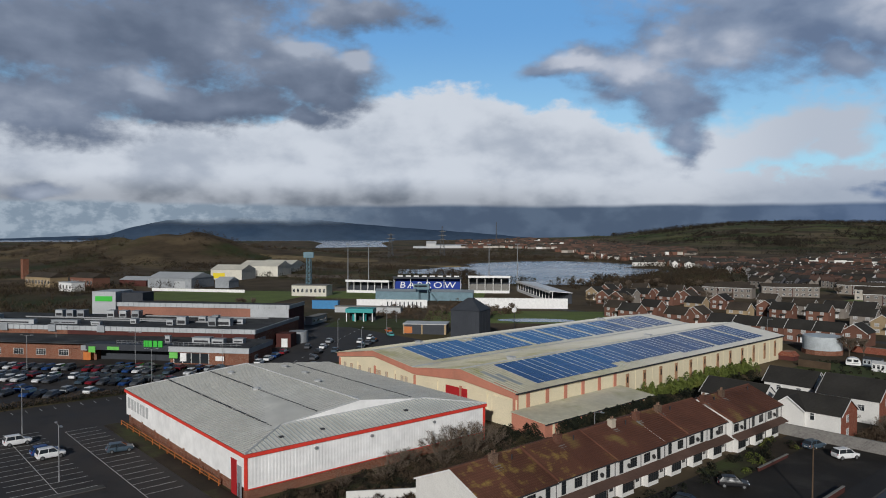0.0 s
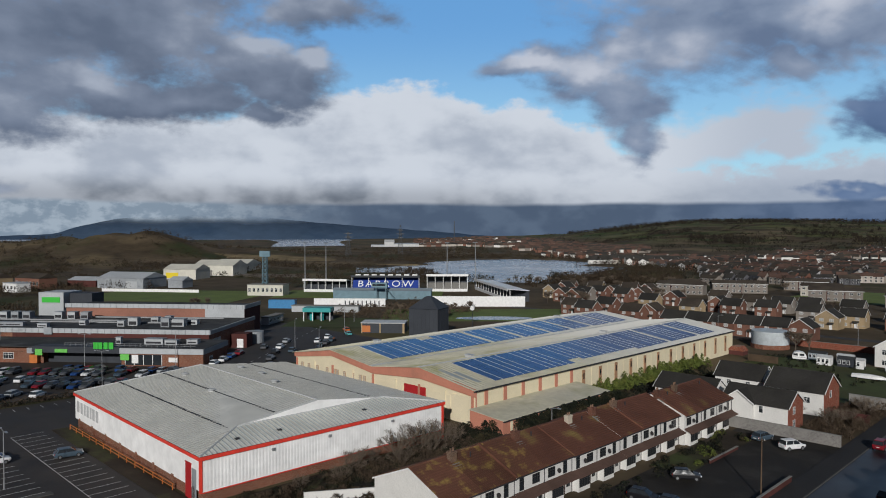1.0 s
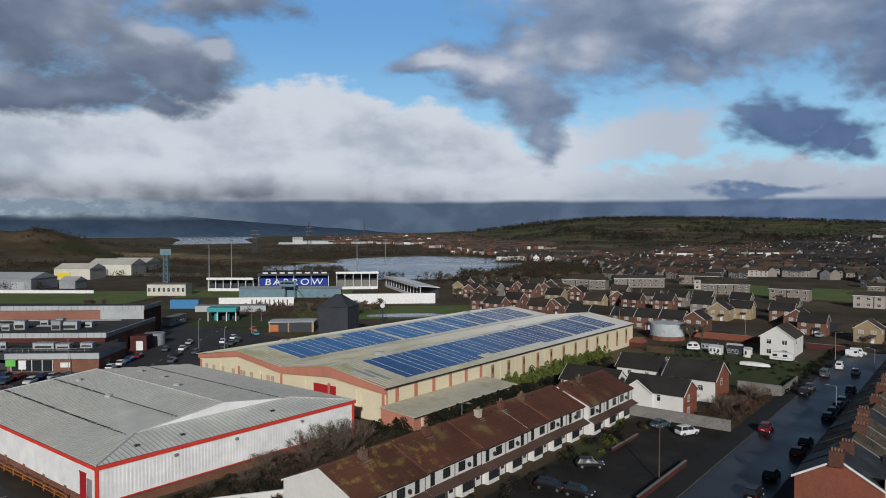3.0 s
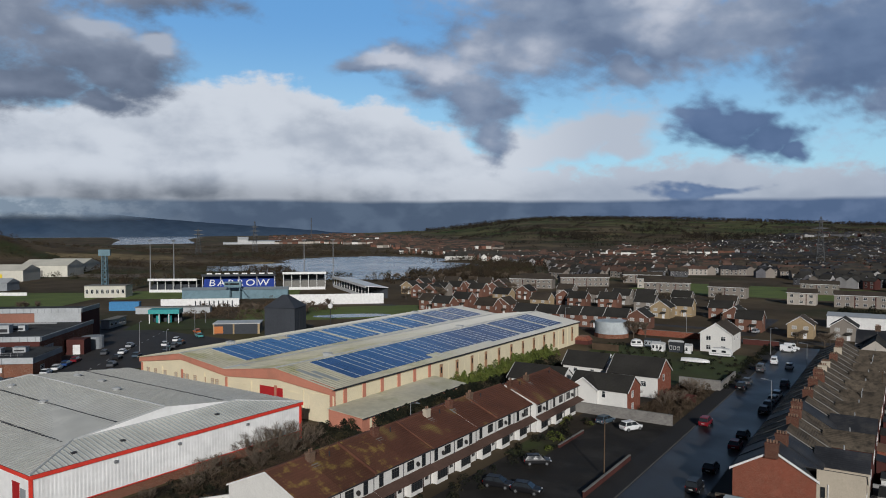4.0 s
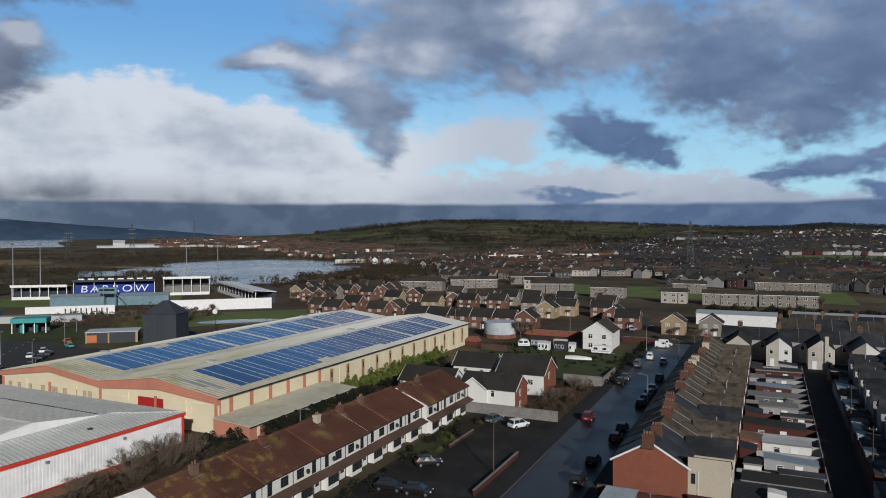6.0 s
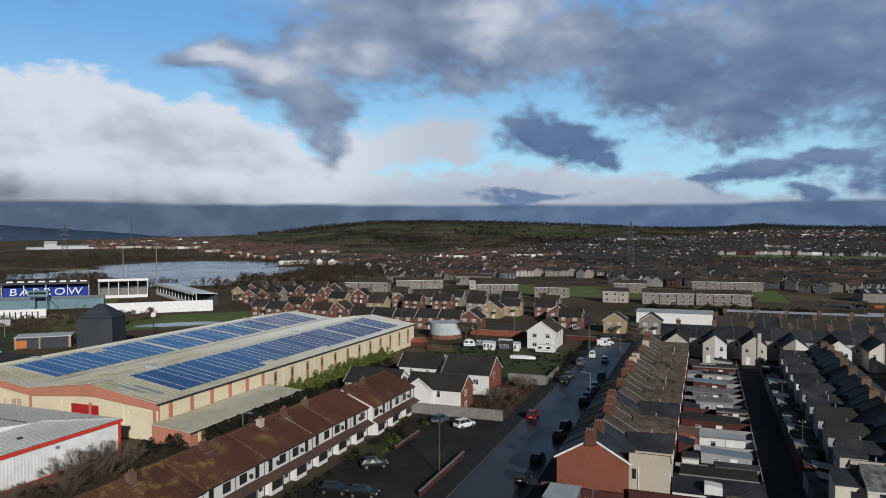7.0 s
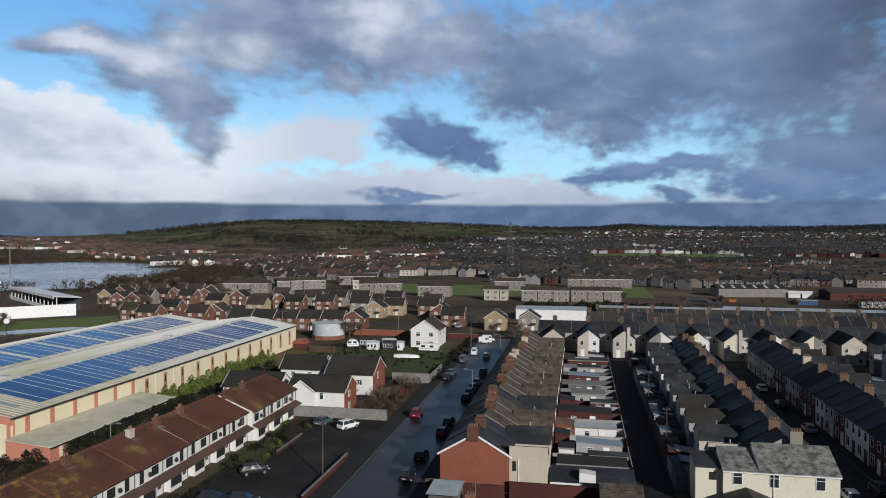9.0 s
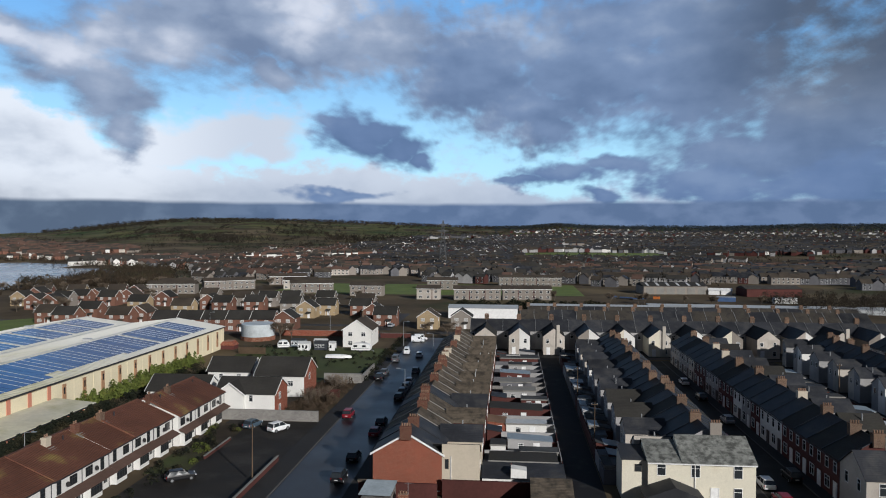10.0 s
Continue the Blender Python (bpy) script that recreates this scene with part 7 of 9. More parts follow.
# access road marks
mk = Shape()
for k in range(14):
    x, y = local(12, -4 + k * 6)
    a = radians(132)
    mk.prism([(x, y), (x + 2 * math.cos(a), y + 2 * math.sin(a)), (x + 2 * math.cos(a) - 0.2 * math.sin(a), y + 2 * math.sin(a) + 0.2 * math.cos(a)), (x - 0.2 * math.sin(a), y + 0.2 * math.cos(a))], "z", 0.0, 0.03)
tagged(part("lane_marks", mk, M["paint_line"]), "broken white lane line on the access road", "road marking", kind="stuff")


def lamp_post(x, y, h, name="street_lamp", arm=1.2, turn=0.0, double=False):
    p = thing(name, (x, y, 0), "slim grey galvanised street lamp column", "street lamp", "lamp columns", turn)
    part("column", Shape().tube((0, 0, 0), (0, 0, 1.2), 0.11, 0.10, 8).tube((0, 0, 1.2), (0, 0, h), 0.075, 0.05, 8), M["galv"], p)
    for s in ((1, -1) if double else (1,)):
        part("arm", Shape().tube((0, 0, h - 0.05), (s * arm, 0, h + 0.12), 0.035, 0.03, 6), M["galv"], p)
        part("lantern", Shape().prism([(s * arm - 0.1, h + 0.05), (s * arm + s * 0.6, h + 0.08), (s * arm + s * 0.6, h + 0.18), (s * arm - 0.1, h + 0.24)], "y", -0.14, 0.14), M["steel"], p)


for x, y, h, t, d in ((-110.0, 25.3, 8.0, 0, True), (-140.6, 26.6, 8.0, 0, True), (-192.5, 62.6, 9.0, 40, True), (-162.5, 56.4, 9.0, 40, True), (-205, 40, 9.0, 40, True), (-228, 52, 9.0, 40, True), (-178, 80, 9.5, 40, False),
                      (-181, 118, 9, 130, False), (-160, 112, 9, 130, False), (-199, 150, 9, 130, False), (-222, 172, 9, 130, False), (-68.6, 93.5, 6.5, 0, False), (-21.0, 189.5, 7.5, 180, False), (-32.8, 214, 7.5, 0, False),
                      (-21.2, 140, 7.5, 180, False), (-104, 236, 7, 0, False), (-62, 238, 7, 0, False)):
    lamp_post(x, y, h, turn=t, double=d)


def telegraph_pole(x, y, h):
    p = thing("telegraph_pole", (x, y, 0), "weathered wooden telegraph pole with a cross-arm", "pole", "telegraph poles")
    part("pole", Shape().tube((0, 0, 0), (0.05, 0, h), 0.11, 0.07, 8), M["timber"], p)
    part("cross_arm", Shape().box(-0.5, 0.55, -0.05, 0.05, h - 0.5, h - 0.4), M["timber"], p)
    for s in (-0.4, 0, 0.4):
        part("insulator", Shape().tube((s, 0, h - 0.4), (s, 0, h - 0.26), 0.04, 0.03, 6), M["frame_white"], p)


telegraph_pole(-35.9, 95.0, 8.2)
telegraph_pole(-4.6, 156.5, 8.5)
telegraph_pole(13.0, 141.0, 8.5)
telegraph_pole(13.0, 112.0, 8.5)
telegraph_pole(66.2, 150.0, 8.5)


# ---------------------------------------------------------------- small buildings and the football ground
def hut(name, x, y, w, d, h, turn, wall, roof, label, category="building", windows=0, over=0.3, gable=0.0):
    b = thing(name, (x, y, 0), label, category, "", turn)
    part("wall", Shape().box(-w / 2, w / 2, 0, d, 0, h), M[wall], b)
    if gable:
        part("roof", Shape().prism([(-over, h), (d + over, h), (d / 2, h + gable)], "x", -w / 2 - over, w / 2 + over), M[roof], b)
    else:
        part("roof", Shape().box(-w / 2 - over, w / 2 + over, -over, d + over, h, h + 0.25), M[roof], b)
    for k in range(windows):
        window(b, -w / 2 + w * (k + 0.5) / windows, 0, h * 0.35, min(1.8, w / windows * 0.55), h * 0.36, "-y", "white", 1)
    return b


kb_ = hut("kiosk", -189, 159, 15, 8, 3.4, 41, "dark_clad", "roof_flash", "brick kiosk with a flat grey roof and orange front", windows=0)
part("front_panel", Shape().box(-7.2, -4.4, -0.12, -0.01, 0.3, 2.6), M["orange"], kb_, "orange shop front panel")
part("pier", Shape().box(-7.6, -7.21, -0.2, 0.3, 0, 3.4).box(-1.2, -0.7, -0.2, 0.3, 0, 3.4).box(6.9, 7.6, -0.2, 0.3, 0, 3.4), M["brick_buff"], kb_)
hut("brick_block", -177, 164, 5, 5, 6.2, 30, "brick_brown", "tile_brown", "small brick block behind the tower")
bx = hut("container", -284, 178, 12.5, 3, 3.6, 40, "bright_blue", "bright_blue", "bright blue storage containers side by side", "container", over=0.05)
for k in range(8):
    part("rib", Shape().box(-6 + k * 1.7, -5.8 + k * 1.7, -0.08, -0.001, 0.2, 3.4), M["bright_blue"], bx)
cn = thing("jet_wash", (-233, 162, 0), "teal roofed vehicle wash with dark bays", "vehicle wash", turn=41)
part("canopy", Shape().box(-5.6, 5.6, -0.5, 6, 3.6, 5.2), M["teal"], cn)
for k in range(4):
    part("post", Shape().box(-5.4 + k * 3.5, -5.1 + k * 3.5, 0, 0.3, 0, 3.6), M["frame_white"], cn)
part("back_wall", Shape().box(-5.4, 5.4, 5.4, 5.7, 0, 3.6), M["dark_clad"], cn)
for s in (-2.6, 1.6):
    part("brush", Shape().tube((s, 2.2, 0.1), (s, 2.2, 2.7), 0.8, 0.8, 10), M["teal"], cn)
hut("long_hut", -257, 183, 30, 4, 2.6, 40, "pale_clad", "concrete", "long low pale hut beside the road")
hut("stall", -240, 148, 14, 3, 2.8, 125, "pale_clad", "concrete", "row of pale trolley shelters", windows=4)
hut("club_house", -347, 207, 20.5, 10, 6.0, 38, "cream_clad", "concrete", "cream two-storey club house", windows=8)
hut("perimeter_wall", -268, 205, 34, 0.5, 3.6, 43, "frame_white", "frame_white", "white perimeter wall of the football ground", "wall", over=0.02)
for k in range(9):
    a = radians(43)
    hut("wall_post", -268 + (-2 + k * 2) * math.cos(a) + 0.3 * math.sin(a), 205 + (-2 + k * 2) * math.sin(a) - 0.3 * math.cos(a), 0.5, 0.2, 2.6, 43, "dark_clad", "dark_clad", "dark doorway in the white wall", "door", over=0.0)
hut("perimeter_wall", -226, 248, 46, 0.5, 4.6, 44, "frame_white", "frame_white", "white perimeter wall of the football ground", "wall", over=0.02)


def stand(name, x, y, w, d, h, turn, label, roof, seats, posts=7):
    s = thing(name, (x, y, 0), label, "grandstand", "football stands", turn)
    part("front_wall", Shape().box(-w / 2, w / 2, 0, 0.4, 0, 1.6), M["frame_white"], s)
    n = 8
    tr = Shape()
    prof = [(0.4, 0)]
    for k in range(n):
        prof += [(0.4 + k * d / n, 1.0 + k * 0.55), (0.4 + (k + 1) * d / n, 1.0 + k * 0.55)]
    prof.append((0.4 + d, 0))
    part("terrace", tr.prism(prof, "x", -w / 2, w / 2), M[seats], s)
    part("roof", Shape().slab((-w / 2 - 0.5, -0.6, h), (w / 2 + 0.5, -0.6, h), (w / 2 + 0.5, d + 1, h - 1.0), (-w / 2 - 0.5, d + 1, h - 1.0), 0.25), M[roof], s)
    part("fascia", Shape().box(-w / 2 - 0.5, w / 2 + 0.5, -0.85, -0.61, h - 1.1, h + 0.2), M[roof], s)
    part("back_wall", Shape().box(-w / 2, w / 2, d + 0.5, d + 0.8, 0, h - 1.2), M["dark_clad"], s)
    for k in range(posts):
        px_ = -w / 2 + w * k / (posts - 1)
        part("post", Shape().box(px_ - 0.15, px_ + 0.15, 0.5, 0.8, 1.0, h - 0.6), M["frame_white"], s)
    return s


stand("stand", -344, 245, 26, 7, 7.6, 36, "white covered grandstand with open seating", "frame_white", "dark_clad")
blue = stand("stand", -321, 272, 40, 8, 9.6, 43, "blue grandstand with white block letters on the seats", "dark_clad", "stand_blue", 5)
part("seat_bank", Shape().slab((-19.6, -0.2, 2.0), (19.6, -0.2, 2.0), (19.6, 5.4, 8.2), (-19.6, 5.4, 8.2), 0.1), M["stand_blue"], blue, "blue seat bank")
tx = bpy.data.curves.new("letters", "FONT")
tx.body, tx.size, tx.align_x, tx.extrude = "BARROW", 6.6, "CENTER", 0.03
tx.space_character = 1.32
tx.materials.append(M["letter_white"])
lt = new("letters", tx)
lt.parent = blue
lt.matrix_basis = pose(0, 0.65, 2.95, 47.9, 0, 0)
tagged(lt, "white block letters")
for k in range(8):
    part("roof_sign", Shape().box(-17.5 + k * 4.8, -14.5 + k * 4.8, -1.0, -0.86, 9.7, 10.4), M["frame_white"], blue)
stand("stand", -296, 299, 24, 8, 10.2, 46, "white covered grandstand with open seating", "frame_white", "concrete", 6)
stand("stand", -262, 299, 80, 10, 6.6, -35.4, "long grandstand with a sloping white roof", "frame_white", "dark_clad", 13)
near = hut("low_stand", -286, 240, 52, 6, 4.6, 41, "blue_steel", "polycarb", "blue-grey back of the low near stand", "grandstand", gable=1.2)
gan = thing("camera_gantry", (-282, 236, 0), "blue steel gantry with stairs", "gantry", turn=41)
for x in (-2.5, 2.5):
    for y in (0, 3):
        part("leg", Shape().box(x - 0.15, x + 0.15, y - 0.15, y + 0.15, 0, 8.5), M["blue_steel"], gan)
part("deck", Shape().box(-3, 3, -0.5, 3.5, 6.2, 6.5), M["blue_steel"], gan)
part("cabin", Shape().box(-5, 3.2, 0, 3, 6.6, 9.0), M["blue_steel"], gan)
part("cabin_window", Shape().box(-4.4, 2.6, -0.06, -0.001, 7.4, 8.4), M["glass"], gan)
part("stair", Shape().slab((3, -0.6, 6.3), (8, -0.6, 0.2), (8, 0.6, 0.2), (3, 0.6, 6.3), 0.25), M["blue_steel"], gan)
sheet("pitch", [(-1, 1, -1, 1)], 0.0, "pitch", "green mown football pitch", "pitch").matrix_basis = pose(-318, 252, 0.06, 0, 0, 43) @ Matrix.Diagonal((46, 24, 1, 1))
sheet("training_pitch", [(-1, 1, -1, 1)], 0.0, "pitch", "green mown training pitch", "pitch").matrix_basis = pose(-384, 172, 0.05, 0, 0, 36) @ Matrix.Diagonal((48, 34, 1, 1))
hut("pitch_fence", -417, 172, 62, 0.2, 1.5, 36, "frame_white", "frame_white", "long white pitch side fence", "fence", over=0.02)


def mast(x, y, h):
    m = thing("floodlight_mast", (x, y, 0), "tall slim grey floodlight mast", "floodlight", "floodlight masts")
    part("pole", Shape().tube((0, 0, 0), (0, 0, h), 0.38, 0.16, 8), M["galv"], m)
    part("head_frame", Shape().box(-1.8, 1.8, -0.12, 0.12, h - 0.3, h), M["galv"], m)
    for k in range(4):
        part("lamp", Shape().box(-1.7 + k * 1.0, -1.2 + k * 1.0, -0.4, -0.13, h - 0.5, h + 0.2), M["steel"], m)


for x, y in ((-366, 246), (-347, 248), (-308, 311), (-300, 328)):
    mast(x, y, 29)


def lattice(name, x, y, base, top, h, mat, label, arms=(), turn=0.0, r=0.12, head=None):
    t = thing(name, (x, y, land(x, y)), label, "pylon" if arms else "tower", "", turn)
    n = 9
    legs = [Shape() for _ in range(4)]
    br = Shape()
    cs = ((-1, -1), (1, -1), (1, 1), (-1, 1))
    for k in range(n):
        z0, z1 = h * k / n, h * (k + 1) / n
        w0, w1 = base + (top - base) * k / n, base + (top - base) * (k + 1) / n
        for i, (a, b) in enumerate(cs):
            if k == 0:
                legs[i].tube((a * base / 2, b * base / 2, 0), (a * top / 2, b * top / 2, h), r * 1.4, r * 1.4, 4)
            c, d = cs[(i + 1) % 4]
            br.tube((a * w0 / 2, b * w0 / 2, z0), (c * w1 / 2, d * w1 / 2, z1), r, r, 4)
            br.tube((a * w1 / 2, b * w1 / 2, z1), (c * w1 / 2, d * w1 / 2, z1), r, r, 4)
    for l in legs:
        part("leg", l, M[mat], t)
    part("bracing", br, M[mat], t)
    for z, w in arms:
        part("arm", Shape().prism([(-w, z), (0, z - 0.9), (w, z), (0, z + 0.9)], "y", -0.25, 0.25), M[mat], t)
    if head:
        part("lamp_frame", Shape().box(-head, head, -0.6, 0.6, h, h + 3.2), M[mat], t)
    return t


lattice("floodlight_tower", -352, 210, 2.6, 2.0, 21.5, "blue_steel", "blue lattice floodlight tower", turn=36, r=0.16, head=3.0)
lattice("electricity_pylon", -68, 700, 7.5, 1.2, 46, "pylon_steel", "grey lattice electricity pylon", ((30, 6), (36, 7.5), (42, 6)), 10, 0.16)
lattice("electricity_pylon", -796, 607, 7.5, 1.2, 34, "pylon_steel", "grey lattice electricity pylon", ((22, 6), (27, 7.5), (32, 6)), 40, 0.16)
lattice("electricity_pylon", -824, 729, 7.5, 1.2, 46, "pylon_steel", "grey lattice electricity pylon", ((26, 6), (32, 7.5), (38, 6)), 40, 0.16)
lattice("radio_mast", -1262, 1300, 2.5, 1.0, 60, "pylon_steel", "slender lattice radio mast", ((50, 2),), 40, 0.22)

# works and sheds beyond the car park
yl = hut("works_unit", -513, 234, 26, 22, 7.5, 36, "cream_clad", "cream_clad", "cream steel works unit with a shallow roof", gable=3.6)
part("panel", Shape().box(-11, -1, -0.15, -0.01, 1.0, 5.0), glow("yellow_panel", (0.7, 0.55, 0.02), 0.0), yl, "yellow door panel")
yl = hut("works_unit", -535, 272, 34, 26, 8.5, 36, "cream_clad", "cream_clad", "cream steel works unit with a shallow roof", gable=4.2)
part("shutter", Shape().box(-6, -1, -0.15, -0.01, 0.2, 5.0), M["concrete"], yl)
hut("works_unit", -560, 300, 30, 30, 8.0, 36, "cream_clad", "cream_clad", "cream steel works unit with a shallow roof", gable=3.8)
gy = hut("grey_shed", -457, 170, 33, 24, 6.4, 32, "grey_clad", "pale_clad", "grey portal shed with a pale roof", gable=3.4)
part("shutter", Shape().box(4, 12, -0.15, -0.01, 0.2, 4.5), M["pale_clad"], gy)
hut("grey_shed", -490, 158, 22, 14, 4.0, 30, "brick_dark", "pale_clad", "low shed with a pale roof", gable=2.2)
hut("grey_shed", -436, 196, 10, 12, 4.6, 34, "grey_clad", "pale_clad", "small grey portal shed", gable=2.4)
hut("brick_office", -520, 108, 28, 12, 6.5, 18, "brick_buff", "tile_brown", "long brick office block with a hipped roof", windows=8, gable=3.0)
hut("brick_office", -496, 128, 24, 12, 6.5, 18, "brick_estate", "tile_brown", "long brick office block with a hipped roof", windows=7, gable=3.0)
hut("garage_front", -473, 113, 15, 8, 5.2, 14, "frame_white", "pale_clad", "white garage showroom with dark windows", windows=4)
hut("brick_chimney_stack", -624, 119, 4.2, 4.2, 15, 12, "brick_brown", "brick_brown", "square brick chimney stack", "chimney", over=0.1)
hut("white_plant", -1317, 1129, 24, 30, 12, 48, "roof_flash", "roof_flash", "distant pale factory block", gable=6)
hut("white_plant", -1285, 1165, 76, 40, 7.5, 48, "roof_flash", "pale_clad", "distant pale factory shed", gable=2)
hut("white_plant", -1335, 1108, 34, 20, 5, 48, "pale_clad", "pale_clad", "distant low pale factory shed", gable=1)

# pond and banks beside the ground
sheet("bank", [(-1, 1, -1, 1)], 0.0, "pitch", "green grass bank by a pond", "bank").matrix_basis = pose(-200, 226, 0.02, 0, 0, 46) @ Matrix.Diagonal((44, 22, 1, 1))
structure("water_pond", Shape().poly(*[(-190 + 16 * math.cos(t) * 0.7 - 6 * math.sin(t) * 0.7, 219 + 16 * math.cos(t) * 0.7 + 6 * math.sin(t) * 0.7, 0.05) for t in [math.pi * k / 16 for k in range(32)]]), M["water"], "small grey pond", "pond")
sheet("green_verge", [(-1, 1, -1, 1)], 0.0, "grass", "rough green verge beside the access road", "verge").matrix_basis = pose(-222, 168, 0.015, 0, 0, 42) @ Matrix.Diagonal((22, 14, 1, 1))
sheet("playing_field", [(-140, 40, 392, 470)], 0.01, "pitch", "green playing field", "field")
sheet("estate_road", [(-50, -43, 248, 300), (-215, -50, 256.5, 262)], 0.012, "asphalt", "dark estate road", "road")
ck = thing("clock_post", (-178.0, 193.0, 0), "black post clock with a white dial", "clock")
part("post", Shape().tube((0, 0, 0), (0, 0, 6.2), 0.16, 0.12, 8), M["gutter"], ck)
part("dial", Shape().tube((0.1, -0.25, 7.0), (-0.1, 0.25, 7.0), 0.85, 0.85, 16), M["frame_white"], ck)

# ---------------------------------------------------------------- the brick estate
def estate_house(kind, wall, roof):
    ws = []
    if kind == "side":      # eaves towards the street
        w, d = 7.6, 9.6
        for s in (2.2, 6.9):
            ws += [("+x", s, 3.3, 1.6, 1.25), ("-x", s, 3.3, 1.6, 1.25)]
        ws += [("+x", 2.2, 0.7, 1.9, 1.4), ("+x", 6.4, 0.05, 0.95, 2.0), ("+y", 1.4, 3.0, 1.0, 1.2)]
    else:
        w, d = 8.4, 9.0
        ws = [("-y", -1.9, 3.2, 1.6, 1.25), ("-y", 1.9, 3.2, 1.6, 1.25), ("-y", -1.9, 0.7, 1.9, 1.4), ("-y", 1.6, 0.05, 0.95, 2.0), ("+x", 3.0, 3.0, 1.1, 1.2)]
    colour = {"brick_estate": "red brick", "brick_buff": "buff brick", "render_white": "white rendered", "render_stone": "stone coloured"}[wall]
    h = gabled_house("estate_house", (0, 0, 0), 0, w, d, 5.0, 7.9, wall, roof, colour + " estate house with a dark tiled roof", "estate houses", windows=ws, style="pale_glass")
    if kind == "side":
        part("porch_roof", Shape().prism([(w / 2 + 0.01, 2.65), (w / 2 + 1.2, 2.3), (w / 2 + 1.2, 2.45), (w / 2 + 0.01, 3.0)], "y", 5.2, 7.6), M[roof], h, "tiled porch roof over the door")
        for y in (5.3, 7.4):
            part("porch_post", Shape().box(w / 2 + 1.02, w / 2 + 1.12, y, y + 0.1, 0, 2.36), M["frame_white"], h)
    else:
        part("porch_roof", Shape().prism([(0.01, 2.65), (-1.1, 2.3), (-1.1, 2.45), (0.01, 3.0)], "x", 0.5, 2.7), M[roof], h, "tiled porch roof over the door")
    return h


_est = {}


def estate(rows):
    for x, y, turn, kind, wall in rows:
        roof = "tile_dark" if (int(x) + int(y)) % 3 else "tile_brown"
        key = (kind, wall, roof)
        m = pose(x, y, 0, 0, 0, turn)
        if key not in _est:   # scaled to 0.89 so the houses fit their height in the camera's view
            _est[key] = estate_house(*key)
            _est[key].matrix_basis = m @ Matrix.Scale(0.89, 4)
        else:
            copy_thing(_est[key], m)


R, B, S = "brick_estate", "brick_buff", "render_stone"
# long terrace behind the hall, gable house and pair
estate([(-125.6 + 8.5 * k, 240.2 + 0.9 * k, -90, "side", R) for k in range(5)] + [(-80.4, 243.5, 0, "gable", R)])
# closes round the terrace, then the rows up to the lake
estate([(-149, 251, -90, "side", R), (-141, 255, 0, "gable", R), (-172, 269, -90, "side", R), (-180, 255, -90, "side", R), (-169, 249, -90, "side", R), (-168, 299, -90, "side", B), (-141, 285, -90, "side", B)])
estate([(-130, 300, -90, "side", R), (-117, 304, -90, "side", R), (-99, 299, -90, "side", S), (-82, 293, -90, "side", B), (-67, 293, -90, "side", R), (-83, 279, 0, "gable", B), (-54, 272, 0, "gable", R), (-51, 262, -90, "side", R)])
estate([(-163, 317, 0, "gable", R), (-135, 304, 0, "gable", R), (-186, 327, 0, "gable", R), (-203, 328, 0, "gable", R), (-194, 319, -90, "side", R), (-211, 324, -90, "side", R), (-213, 313, -90, "side", S), (-153, 339, -90, "side", S)])
estate([(-230, 310, 0, "gable", B), (-213, 296, 0, "gable", R), (-205, 296, 0, "gable", R), (-236, 330, 0, "gable", R), (-246, 345, -75, "side", R), (-232, 352, -75, "side", B), (-212, 356, -75, "side", R), (-196, 352, 0, "gable", R)])
estate([(-30, 252, 0, "gable", B), (-18, 254, 0, "gable", S), (-130, 322, -90, "side", S), (-118, 324, -90, "side", S), (-108, 328, -90, "side", S), (-70, 316, -90, "side", S), (-92, 330, -90, "side", S)])


def flats(x, y, w, turn, wall, label, storeys=2):
    b = thing("flats", (x, y, 0), label, "flats", "blocks of flats", turn)
    h = 2.75 * storeys
    part("wall", Shape().box(-w / 2, w / 2, 0, 8, 0, h), M[wall], b)
    part("roof", Shape().prism([(-0.5, h), (8.5, h), (4, h + 1.9)], "x", -w / 2 - 0.4, w / 2 + 0.4), M["tile_brown"], b)
    part("fascia", Shape().box(-w / 2 - 0.4, w / 2 + 0.4, -0.56, -0.5, h - 0.12, h + 0.1), M["frame_white"], b)
    for k in range(1, max(2, int(w / 8))):
        part("party_strip", Shape().box(-w / 2 + 8 * k - 0.2, -w / 2 + 8 * k + 0.2, -0.06, 0.0, 0, h), M["brick_dark"], b)
    n = int(w / 3.2)
    for k in range(n):
        for f in range(storeys):
            window(b, -w / 2 + w * (k + 0.5) / n, 0, 0.8 + f * 2.75, 1.5, 1.25, "-y", "white", 1)


for x, y, w, t, wl in ((-79, 380, 18, 0, S), (-42, 427, 18, 0, S), (-43, 364, 12, 0, "render_warm"), (-17.5, 363, 24, 4, S), (8, 366, 25, 4, S), (12, 458, 40, 4, S), (88, 497, 52, -4, S),
                       (-190, 380, 26, 10, S), (-168, 410, 30, 35, S), (-147, 455, 24, 10, S), (-113, 394, 24, 20, S), (-196, 400, 18, 35, S), (-128, 420, 20, 10, "render_warm")):
    flats(x, y, w, t, wl, "two-storey pale block of flats with a low brown roof")
